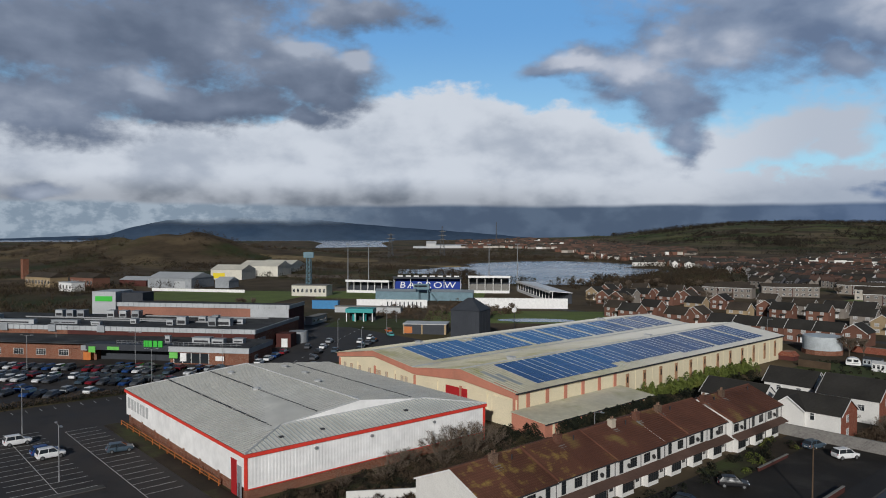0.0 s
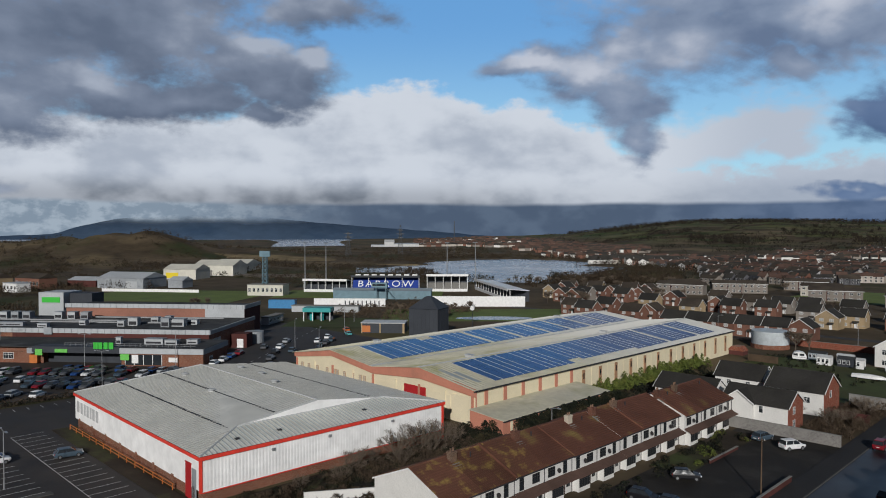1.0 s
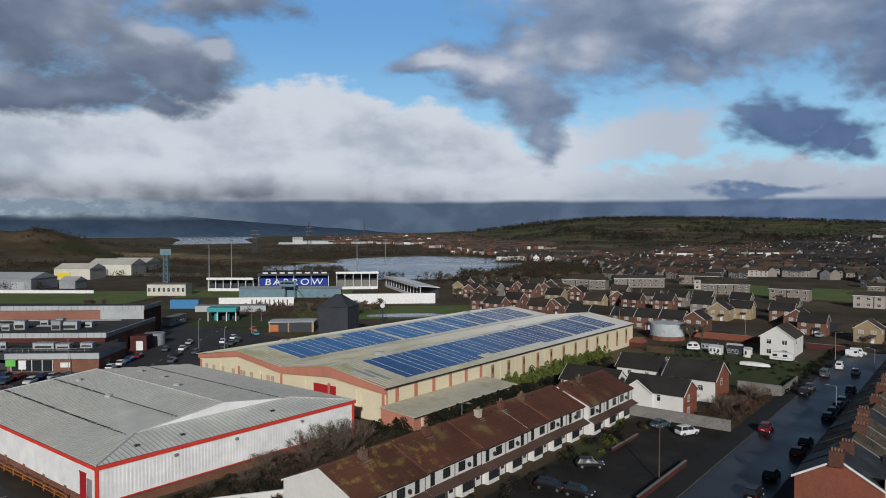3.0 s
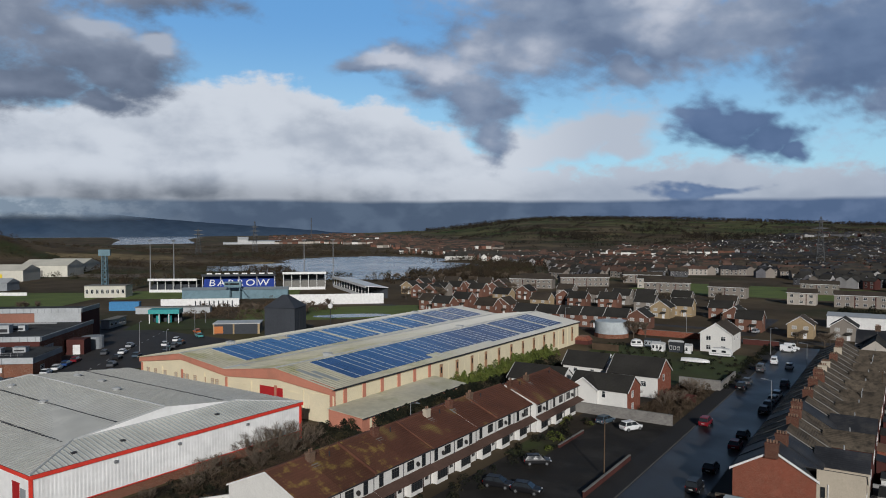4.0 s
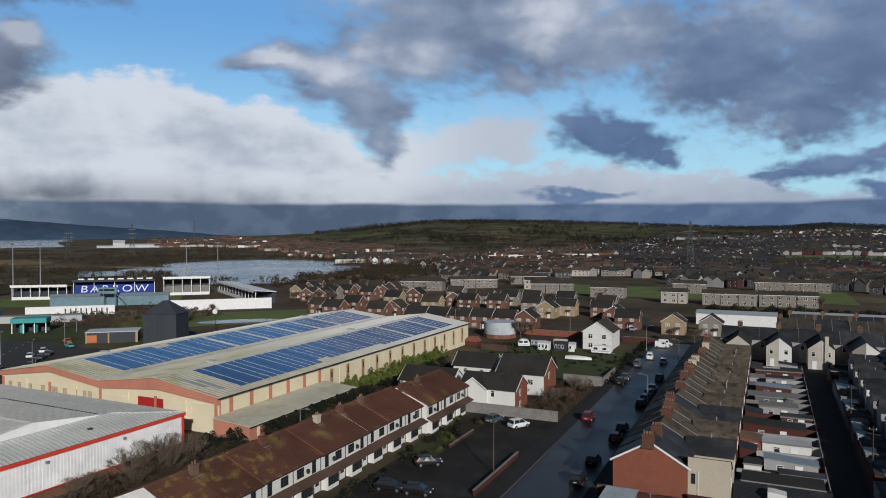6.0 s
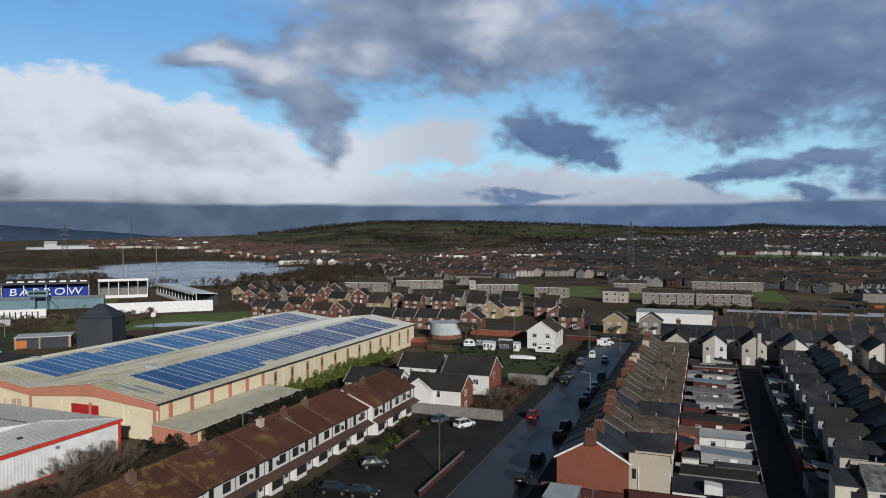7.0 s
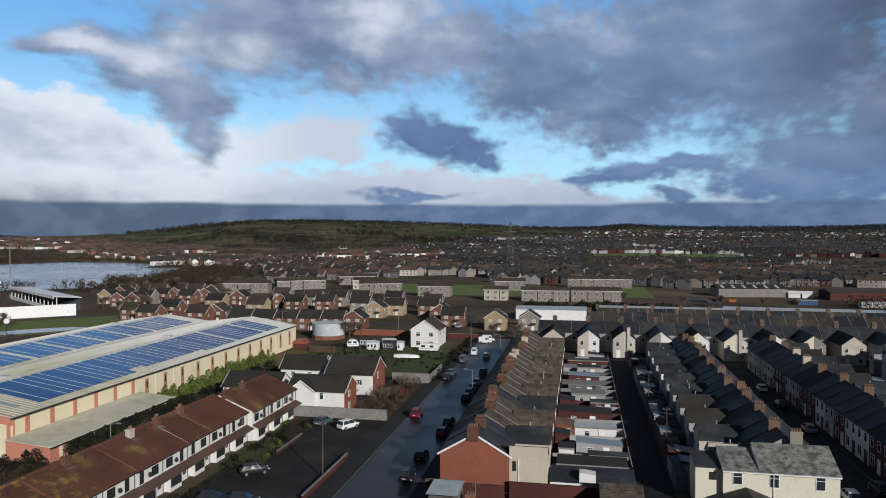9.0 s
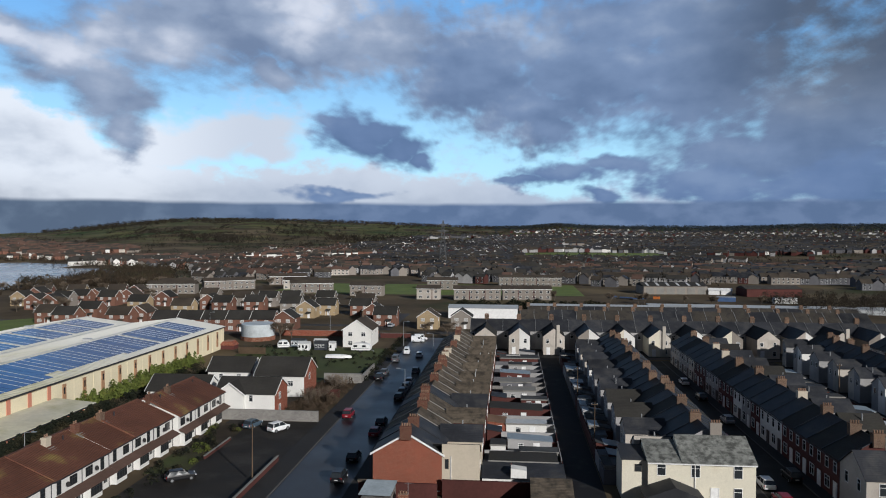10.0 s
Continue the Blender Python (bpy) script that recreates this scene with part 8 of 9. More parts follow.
# long pale works roofs behind the cross row, yard, warehouse
hut("works_range", -11.5, 286, 28, 14, 4.2, 0, "frame_white", "pale_clad", "long low works building with a pale roof", gable=0.8)
hut("works_range", 35, 304, 54, 12, 3.2, -2, "pale_clad", "pale_clad", "long low works building with a pale roof", gable=0.7)
hut("works_range", 112, 318, 102, 12, 2.2, -4, "pale_clad", "pale_clad", "long low works building with a pale roof", gable=0.6)
wh = hut("warehouse", 92, 409, 36, 16, 4.6, 6, "render_stone", "tile_dark", "grey warehouse with skylights in a dark roof", gable=1.9)
for k in range(6):
    part("door_panel", Shape().box(-16.5 + k * 5.8, -12.2 + k * 5.8, -0.08, -0.002, 0.1, 3.9), M["concrete"], wh, "pale roller door")
    part("skylight", Shape().slab((-16 + k * 5.8, 0.8, 5.0), (-14.6 + k * 5.8, 0.8, 5.0), (-14.6 + k * 5.8, 6.2, 6.25), (-16 + k * 5.8, 6.2, 6.25), 0.05), M["roof_flash"], wh)
hut("brick_store", 142, 399, 30, 14, 4.2, 6, "brick_dark", "slate_brown", "dark brick store with a low grey roof", gable=1.6)
for k, (x, y, w, h, t) in enumerate(((59, 376, 6, 1.1, -25), (66, 373, 7, 0.8, 10), (54, 380, 4, 1.3, 30))):
    hut("sheeted_stack", x, y, w, 3, h * 0.7, t, "slate", "sheet_blue", "stack of goods under blue sheeting", "stack", over=0.05, gable=0.4)
hut("skip", 75.5, 379, 3.2, 2.0, 1.4, -20, "orange", "felt", "small orange skip in a yard", "container", over=0.05)
hut("container", 108, 369, 9, 3, 2.2, -5, "sheet_blue", "grey_clad", "dull blue storage container in a yard", "container", over=0.05)
hut("site_cabin", 134, 361, 11, 3, 2.6, 4, "frame_white", "pale_clad", "white site cabin beside the rail yard", "cabin", over=0.05)
for k in range(2):
    hut("marquee", 113 + k * 6.5, 409 - k, 5.8, 5, 2.4, -10, "frame_white", "frame_white", "white tented store in a yard", "tent", gable=1.3)
# more rows behind the cross row: only their roofs and stacks show
def back_row_house(roof):
    h = thing("back_row_house", (0, 0, 0), "grey terrace house with a weathered slate roof" if roof == "slate" else "grey terrace house with a mossy brown slate roof", "house", "rows behind the cross row")
    part("wall", gable_walls(-4.2, 4.2, 0, 9.63, 5.0, 7.7), M["render_grey"], h)
    pitched(h, -4.2, 4.2, 0.02, 9.61, 5.0, 7.7, roof, 0.25, 0.0, 0.34)
    chimney(h, 0, 0.2, 7.3, 8.7, 1.2, 0.7, "brick_stack", 4)
    pl = Shape()
    for y in (0.0, 4.8):
        for sx in (-1, 1):
            pl.prism([(sx * 4.4, 4.95), (0, 7.8), (0, 7.9), (sx * 4.4, 5.05)], "y", y, y + 0.14)
    part("party_line", pl, M["lead"], h)
    return h


back_kinds = [back_row_house("slate_brown"), back_row_house("slate")]
for k, (yy, x0, n) in enumerate(((246, 3, 12), (259, 6, 12))):
    for i in range(n):
        m = pose(x0 + i * 9.65, yy + 4, 0, 0, 0, -90)
        kind = 0 if (i * 5 + k * 2) % 7 < 4 else 1
        if k == 0 and i < 2:
            back_kinds[i].matrix_basis = m
        else:
            copy_thing(back_kinds[kind], m)


# ---------------------------------------------------------------- the town beyond, too far to count
TOWN_EDGE = [(-45, 2250), (-2, 2200), (4, 1950), (9, 1500), (15, 1150), (24, 1020), (38, 1050)]


def far_field():
    """A mown field that follows the rising ground."""
    sh, n = Shape(), 10
    for j in range(n + 1):
        for i in range(n + 1):
            x, y = 20 + 190 * i / n, 885 + 190 * j / n
            sh.v.append((x, y, land(x, y) + 0.6))
    sh.f = [(j * (n + 1) + i, j * (n + 1) + i + 1, (j + 1) * (n + 1) + i + 1, (j + 1) * (n + 1) + i) for j in range(n) for i in range(n)]
    structure("far_field", sh, M["pitch"], "green sports field among the houses on the slope", "field")


far_field()


def far_town():
    rnd = random.Random(99)
    # dull walls and dark roofs stand in for cloud shade over the town
    walls = {k: Shape() for k in ("render_white", "brick_estate", "render_stone", "render_grey", "brick_dark", "render_dull", "render_warm")}
    roofs = {k: Shape() for k in ("tile_dark", "tile_brown", "tile_far", "slate")}
    panes, frames = Shape(), Shape()

    def little(x, y, z, w, d, e, r, turn, wk, rk):
        ca, sa = math.cos(turn), math.sin(turn)
        def P(u, v, h):
            return (x + u * ca - v * sa, y + u * sa + v * ca, z + h)
        s = walls[wk]
        k = len(s.v)
        s.v += [P(-w, -d, -2), P(w, -d, -2), P(w, d, -2), P(-w, d, -2), P(-w, -d, e), P(w, -d, e), P(w, d, e), P(-w, d, e), P(-w, 0, r), P(w, 0, r)]
        s.f += [tuple(k + i for i in f) for f in ((0, 1, 5, 4), (2, 3, 7, 6), (1, 2, 6, 9, 5), (3, 0, 4, 8, 7))]
        if math.hypot(x, y) < 800:
            for u in (-0.5, 0.5):
                for h in (0.22, 0.66):
                    for shape, grow, off in ((frames, 0.07, 0.03), (panes, 0.0, 0.06)):
                        a, b, lo, hi = u * w - 0.55 - grow, u * w + 0.55 + grow, e * h - 0.1 - grow, e * h + 1.05 + grow
                        shape.poly(P(a, -d - off, lo), P(b, -d - off, lo), P(b, -d - off, hi), P(a, -d - off, hi))
        s = roofs[rk]
        k = len(s.v)
        o = 0.4
        s.v += [P(-w - o, -d - o, e - 0.2), P(w + o, -d - o, e - 0.2), P(w + o, 0, r + 0.15), P(-w - o, 0, r + 0.15), P(w + o, d + o, e - 0.2), P(-w - o, d + o, e - 0.2)]
        s.f += [(k, k + 1, k + 2, k + 3), (k + 3, k + 2, k + 4, k + 5)]

    # terrace districts: each about 170 m across, with its own street direction
    def built(x, y):
        d, a = math.hypot(x, y), math.degrees(math.atan2(-x, y))
        if not (465 < d < 2750 and -42 < a < 37) or in_lake(x, y, 45) > 0 or (a > 25 and d < 690) or (-150 < x < 50 and 385 < y < 480) or (15 < x < 215 and 880 < y < 1080):
            return None
        if noise.fractal(Vector((x / 260, y / 260, 7.0)), 0.8, 2.0, 3) < -0.36 or (d > 700 and noise.noise(Vector((x / 330, y / 330, 3.0))) > 0.42):
            return None
        return None if d > interp(a, TOWN_EDGE) * (1 + 0.12 * noise.noise(Vector((a * 0.6, 0, 2)))) else (d, a)

    def colours(a, d):
        red = a > 13 and d > 560
        if rnd.random() < (0.36 if red else 0.10):
            return ("render_white" if d > 760 else "render_dull"), "tile_dark"
        if d < 760 and rnd.random() < 0.5:
            return rnd.choice(("render_stone", "render_grey")), rnd.choice(("tile_brown", "tile_dark", "tile_far"))
        if red:
            return rnd.choice(("brick_estate", "brick_estate", "render_stone", "render_warm")), rnd.choice(("tile_far", "tile_far", "tile_brown"))
        return rnd.choice(("render_grey", "render_dull", "render_stone", "brick_dark", "render_grey", "render_dull", "brick_dark")), rnd.choice(("tile_dark", "slate", "tile_brown", "slate"))

    CELL = 170.0
    for gx in range(-12, 12):
        for gy in range(1, 11):
            cx, cy = (gx + 0.5) * CELL, (gy + 0.5) * CELL
            if not 400 < math.hypot(cx, cy) < 1720:
                continue
            turn = rnd.choice((0.0, 0.15, 0.5, 1.2, -0.5, -0.3, 0.1)) + rnd.uniform(-0.1, 0.1)
            ca, sa, v = math.cos(turn), math.sin(turn), -CELL * 0.7
            while v < CELL * 0.7:
                u, wk, rk = -CELL * 0.7, None, None
                while u < CELL * 0.7:
                    x, y = cx + u * ca - v * sa, cy + u * sa + v * ca
                    u += 6.3 if rnd.random() > 0.38 else 9.6
                    if abs(x - cx) > CELL / 2 or abs(y - cy) > CELL / 2:
                        continue
                    at = built(x, y)
                    if not at or at[0] > 1650:
                        continue
                    if wk is None or rnd.random() < 0.45:
                        wk, rk = colours(at[1], at[0])
                    little(x, y, land(x, y), 3.15, rnd.uniform(3.0, 3.8), 4.6 + rnd.uniform(-0.3, 0.5), rnd.uniform(6.4, 7.4), turn + (1.5708 if rnd.random() < 0.2 else 0), wk, rk)
                v += rnd.choice((17, 20, 26))
    # looser houses on the higher slopes
    d = 1640.0
    while d < 2750:
        a = -42.0
        while a < 37:
            x, y = -math.sin(radians(a)) * d, math.cos(radians(a)) * d
            a += math.degrees((7.4 + d * 0.0032) / d) * rnd.uniform(1.0, 1.2)
            if not built(x, y) or rnd.random() < 0.1:
                continue
            wk, rk = colours(a, d)
            turn = radians(a) + 0.5 * noise.noise(Vector((x / 150, y / 150, 1))) + (math.pi / 2 if rnd.random() < 0.22 else 0)
            little(x, y, land(x, y), rnd.uniform(3.0, 4.2) * (3 if rnd.random() < 0.03 else 1), rnd.uniform(3.0, 4.0), rnd.uniform(3.2, 4.2), rnd.uniform(5.6, 7.0), turn, wk, rk)
        d *= 1.026
    # rows beyond the lake and along the shore
    for k in range(2200):
        a = rnd.uniform(29, 47.5)
        d = 960 + (interp(a, [(29, 1200), (33, 1350), (36, 1700), (40, 2250), (47.5, 2600)]) - 960) * rnd.random() ** 1.2
        d = round(d / 42) * 42 + rnd.uniform(-5, 5)
        x, y = -math.sin(radians(a)) * d, math.cos(radians(a)) * d
        if in_lake(x, y, 60) > 0 or d < interp(a, [(30, 980), (36, 1080), (41, 1400), (47.5, 1750)]) or noise.noise(Vector((x / 140, y / 140, 21))) < -0.18:
            continue
        wk = rnd.choice(("brick_estate", "render_warm", "render_white", "render_stone", "brick_estate", "brick_estate", "render_stone"))
        little(x, y, land(x, y), rnd.uniform(3.5, 6.5), 4.0, rnd.uniform(4, 5), rnd.uniform(7, 8.5), radians(a) + rnd.uniform(-0.25, 0.25), wk, rnd.choice(("tile_far", "tile_brown", "tile_far", "tile_dark")))
    # white hamlet at the head of the lake
    for i in range(30):
        a, d = radians(33.0 - 0.23 * i), 825 + rnd.uniform(-20, 40)
        x, y = -math.sin(a) * d, math.cos(a) * d
        little(x, y, land(x, y), rnd.uniform(5, 9), 4.5, 4.5, 8.5, 0.6 + rnd.uniform(-0.5, 0.5), "render_white", "tile_dark")
    for k, s in walls.items():
        tagged(part("town_walls", s, M[k]), "distant town houses climbing the slope", "town", kind="stuff")
    tagged(part("town_windows", panes, M["glass"]), "dark windows of distant houses", "town", kind="stuff")
    tagged(part("town_window_frames", frames, M["frame_white"]), "white window frames of distant houses", "town", kind="stuff")
    for k, s in roofs.items():
        tagged(part("town_roofs", s, M[k]), "distant dark and red town roofs", "town", kind="stuff")


far_town()

# ---------------------------------------------------------------- solar panels on the hall
def solar_array(roof, xa, za, xb, zb, ya, cols, rows, gaps, singles, missing=()):
    """Panels on the slope from xa, za (top) to xb, zb: columns along y, rows down the slope."""
    sx, sz = (xb - xa) / rows, (zb - za) / rows
    n = Vector((-(zb - za), 0, xb - xa)).normalized() * 0.05
    if n.z < 0:
        n = -n
    one = Shape()
    w, t = 2.03, 0.04
    d, e = sx * 0.965, sz * 0.965
    one.v = [(0, 0, 0), (d, 0, e), (d, w, e), (0, w, 0), (-n.x * 0 + n.x, 0, n.z), (d + n.x, 0, e + n.z), (d + n.x, w, e + n.z), (n.x, w, n.z)]
    one.f = [(4, 5, 6, 7), (0, 4, 7, 3), (0, 1, 5, 4), (1, 2, 6, 5), (3, 7, 6, 2)]
    if sx < 0:
        one.f = [tuple(reversed(f)) for f in one.f]
    me = one.mesh("solar_panel")
    me.materials.append(M["solar"])
    rest, y, made = Shape(), ya, 0
    for c in range(cols):
        if c in gaps:
            y += 1.3
        for r in range(rows):
            if (c, r) in missing:
                continue
            p = (xa + sx * r, y, za + sz * r + 0.22)
            if made < singles:
                part("solar_panel", me, None, roof, "", p)
                made += 1
            else:
                k = len(rest.v)
                rest.v += [(v[0] + p[0], v[1] + p[1], v[2] + p[2]) for v in one.v]
                rest.f += [tuple(k + i for i in f) for f in one.f]
        y += 2.2
    rails, y = Shape(), ya
    for c in range(cols):
        y += 1.3 if c in gaps else 0
        if (c * 7) % 5 < 4:
            rails.slab((xa, y - 0.14, za + 0.3), (xa, y - 0.05, za + 0.3), (xb, y - 0.05, zb + 0.3), (xb, y - 0.14, zb + 0.3), 0.06)
        y += 2.2
    rails.f = [tuple(reversed(f)) for f in rails.f] if sx < 0 else rails.f
    tagged(part("panel_rail", rails, M["solar_rail"], roof), kind="stuff")
    if rest.v:
        tagged(part("solar_panel_field", rest, M["solar"], roof), kind="stuff")


solar_array(hall_roofs[3], -99.3, 8.55, -87.6, 6.72, 101.5, 42, 11, (31, 38), 300, {(c, r) for c in (12, 13) for r in (9, 10)} | {(c, 10) for c in range(14, 24)})
solar_array(hall_roofs[1], -128.4, 8.62, -117.0, 7.2, 101.0, 41, 11, (15, 20, 25, 29, 33, 37), 0, {(c, r) for c in (8, 9) for r in (0, 1)})


# ---------------------------------------------------------------- trees, hedges and scrub
def bare_tree_proto(seed, h, spread, twigs=900):
    """A leafless tree: a tapered trunk that forks into limbs, and a crown of many fine twigs."""
    rnd = random.Random(seed)
    t = thing("bare_tree", (0, 0, 0), "leafless winter tree with fine brown twigs", "tree", "bare trees")
    wood, crown = Shape(), Shape()
    tips = []

    def grow(p, d, length, r, depth):
        q = p + d * length
        wood.tube(p, q, r, r * 0.7, 5 if depth < 2 else 3, False)
        if depth >= 2:
            tips.append((p, q, d))
        if depth >= 4:
            return
        for _ in range(5 if depth == 0 else 3 if depth < 3 else 2):
            nd = (d + Vector((rnd.uniform(-1, 1) * spread, rnd.uniform(-1, 1) * spread, rnd.uniform(-0.25, 0.4)))).normalized()
            grow(p + d * length * rnd.uniform(0.55, 1.0), nd, length * rnd.uniform(0.62, 0.86), r * 0.56, depth + 1)

    grow(Vector((0, 0, -0.1)), Vector((rnd.uniform(-0.1, 0.1), rnd.uniform(-0.1, 0.1), 1)).normalized(), h * 0.25, h * 0.02, 0)
    for i in range(twigs):
        p, q, d = tips[i % len(tips)]
        b = p.lerp(q, rnd.uniform(0.1, 1.0))
        e = b + (d + Vector((rnd.uniform(-0.9, 0.9), rnd.uniform(-0.9, 0.9), rnd.uniform(-0.3, 0.7)))).normalized() * h * rnd.uniform(0.06, 0.15)
        s = (e - b).cross(Vector((rnd.uniform(-1, 1), rnd.uniform(-1, 1), rnd.uniform(-1, 1)))).normalized() * h * 0.0022
        k = len(crown.v)
        crown.v += [tuple(b - s), tuple(b + s), tuple(e)]
        crown.f.append((k, k + 1, k + 2))
    part("trunk", wood, M["bark"], t)
    part("crown", crown, M["twig"], t)
    return t


def bare_shrub_proto(seed, h, stems=16, twigs=7000):
    """A leafless shrub: many thin stems fan out from the base and fork into fine twigs."""
    rnd = random.Random(seed)
    t = thing("bare_shrub", (0, 0, 0), "leafless grey-brown shrub of many thin stems", "shrub", "bare shrubs")
    wood, crown, tips = Shape(), Shape(), []
    for i in range(stems):
        a, lean = 6.283 * i / stems + rnd.uniform(-0.3, 0.3), rnd.uniform(0.1, 0.95)
        p = Vector((0.25 * math.cos(a), 0.25 * math.sin(a), -0.1))
        d = Vector((lean * math.cos(a), lean * math.sin(a), 1)).normalized()
        length, r = h * rnd.uniform(0.2, 0.29), h * 0.006
        ends = [(p, d)]
        for depth in range(4):
            nxt = []
            for p, d in ends:
                q = p + d * length
                wood.tube(p, q, r, r * 0.7, 3, False)
                if depth:
                    tips.append((p, q, d))
                for _ in range(2):
                    nxt.append((q, (d + Vector((rnd.uniform(-0.55, 0.55), rnd.uniform(-0.55, 0.55), rnd.uniform(-0.15, 0.3)))).normalized()))
            ends, length, r = nxt, length * 0.8, r * 0.6
    for i in range(twigs):
        p, q, d = tips[i % len(tips)]
        b = p.lerp(q, rnd.uniform(0.0, 1.0))
        e = b + (d + Vector((rnd.uniform(-1.1, 1.1), rnd.uniform(-1.1, 1.1), rnd.uniform(-0.5, 0.8)))).normalized() * h * rnd.uniform(0.05, 0.13)
        s = (e - b).cross(Vector((rnd.uniform(-1, 1), rnd.uniform(-1, 1), rnd.uniform(-1, 1)))).normalized() * h * 0.0012
        k = len(crown.v)
        crown.v += [tuple(b - s), tuple(b + s), tuple(e)]
        crown.f.append((k, k + 1, k + 2))
    part("stem", wood, M["bark"], t)
    part("crown", crown, M["twig"], t)
    return t


protos = [bare_shrub_proto(3, 6.0), bare_tree_proto(11, 8.0, 0.75, 3600), bare_tree_proto(17, 10.0, 0.7, 3600)]
spots = [(-82.0, 79.0, 5.9, 0), (-81.6, 75.5, 6.2, 0), (-82.2, 72.0, 5.4, 0), (-82.4, 66.5, 3.8, 0), (-82.0, 63.5, 4.2, 0), (-80.5, 82.0, 5.0, 0), (-80.0, 59.5, 3.2, 0), (-79.0, 70.0, 3.8, 0), (-81.5, 54.0, 2.6, 0), (-79.5, 77.0, 4.0, 0),
         (-74.0, 221.0, 9.0, 1), (-71.5, 225.0, 8.0, 1), (-40.5, 139.5, 4.5, 0), (-38.6, 143.5, 3.8, 0), (-37.8, 152.0, 4.6, 0), (-39.8, 156.0, 3.6, 0), (-47.5, 141.5, 3.6, 0), (-212.0, 216.0, 7.0, 1)]
first = set()
for i, (x, y, h, k) in enumerate(spots):
    p = protos[k]
    m = pose(x, y, 0, 0, 0, i * 77) @ Matrix.Scale(h / (6.0, 8.0, 10.0)[k], 4)
    if k not in first:
        first.add(k)
        p.matrix_basis = m
    else:
        q = copy_thing(p, m)
        q.matrix_basis = m
protos[2].matrix_basis = pose(-206, 208, 0, 0, 0, 20) @ Matrix.Scale(0.7, 4)
more = random.Random(5)
for x0, x1, y0, y1, n, h in ((-232, -204, 196, 214, 9, 6), (-250, -215, 232, 246, 6, 6), (-215, -196, 280, 300, 8, 8), (-300, -200, 372, 400, 14, 8), (-260, -150, 400, 440, 14, 9), (-205, -150, 345, 365, 8, 7), (-34, -20, 236, 242, 3, 7), (-330, -312, 150, 165, 4, 6),
                               (20, 120, 345, 365, 8, 8), (-120, -60, 345, 360, 6, 7)):
    for _ in range(n):
        x, y = more.uniform(x0, x1), more.uniform(y0, y1)
        m = pose(x, y, land(x, y), 0, 0, more.uniform(0, 360)) @ Matrix.Scale(h * more.uniform(0.7, 1.15) / 8.0, 4)
        q = copy_thing(protos[1], m)
        q.matrix_basis = m


def thicket(name, spots, mat, label, seed, blades=26, size=0.5, up=0.6, flat=False, category="bushes"):
    """Bushes as heaps of small leaf or twig blades: spots of x, y, half width, height."""
    rnd = random.Random(seed)
    sh = Shape()
    for x, y, z, w, h in spots:
        for _ in range(blades):
            a, r = rnd.uniform(0, 6.283), math.sqrt(rnd.random())
            t = rnd.random()
            lim = math.sqrt(max(0.0, 1 - t * t))
            p = Vector((x + w * r * lim * math.cos(a), y + w * r * lim * math.sin(a), z + h * t))
            d = Vector((rnd.uniform(-1, 1), rnd.uniform(-1, 1), rnd.uniform(-0.3, 1) + up)).normalized() * size * rnd.uniform(0.5, 1.3)
            s = d.cross(Vector((rnd.uniform(-1, 1), rnd.uniform(-1, 1), rnd.uniform(-1, 1)))).normalized() * size * (0.42 if flat else 0.13)
            k = len(sh.v)
            if flat:
                sh.v += [tuple(p - d * 0.5), tuple(p + s), tuple(p + d * 0.5), tuple(p - s)]
                sh.f.append((k, k + 1, k + 2, k + 3))
            else:
                sh.v += [tuple(p - s), tuple(p + s), tuple(p + d)]
                sh.f.append((k, k + 1, k + 2))
    return tagged(part(name, sh, M[mat]), label, category, kind="stuff")


rnd = random.Random(77)
# overgrown strip between the shed, the annex and the terrace
thicket("brambles", [(rnd.uniform(-82.5, -70), rnd.uniform(44, 92), 0, rnd.uniform(0.7, 1.5), rnd.uniform(0.4, 1.2)) for _ in range(240)], "bramble", "brown leafless brambles", 1, 150, 0.42)
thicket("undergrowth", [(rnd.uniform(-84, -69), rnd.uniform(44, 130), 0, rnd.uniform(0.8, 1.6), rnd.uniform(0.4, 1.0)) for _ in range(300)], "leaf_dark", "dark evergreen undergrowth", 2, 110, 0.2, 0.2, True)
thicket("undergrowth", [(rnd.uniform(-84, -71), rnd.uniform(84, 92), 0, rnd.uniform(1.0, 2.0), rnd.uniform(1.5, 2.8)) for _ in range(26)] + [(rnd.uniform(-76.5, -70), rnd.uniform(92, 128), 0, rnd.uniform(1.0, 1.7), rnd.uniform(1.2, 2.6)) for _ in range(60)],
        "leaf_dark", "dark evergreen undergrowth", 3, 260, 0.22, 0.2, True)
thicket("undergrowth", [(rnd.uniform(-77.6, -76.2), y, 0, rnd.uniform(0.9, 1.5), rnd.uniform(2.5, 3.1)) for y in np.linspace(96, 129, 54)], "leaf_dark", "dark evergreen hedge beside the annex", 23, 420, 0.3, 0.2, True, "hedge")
# sunlit hedge along the hall
thicket("hall_hedge", [(rnd.uniform(-85.0, -82.0), rnd.uniform(129, 180), 0, rnd.uniform(0.6, 1.3), rnd.uniform(1.0, 3.9) * (0.75 + 0.25 * math.sin(k))) for k in range(190)], "leaf_green",
        "bright green overgrown hedge along the hall", 4, 190, 0.34, 0.9, True, "hedge")
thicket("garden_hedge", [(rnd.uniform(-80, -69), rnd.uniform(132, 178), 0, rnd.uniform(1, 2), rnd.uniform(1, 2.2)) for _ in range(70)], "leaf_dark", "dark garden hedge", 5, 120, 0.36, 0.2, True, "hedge")
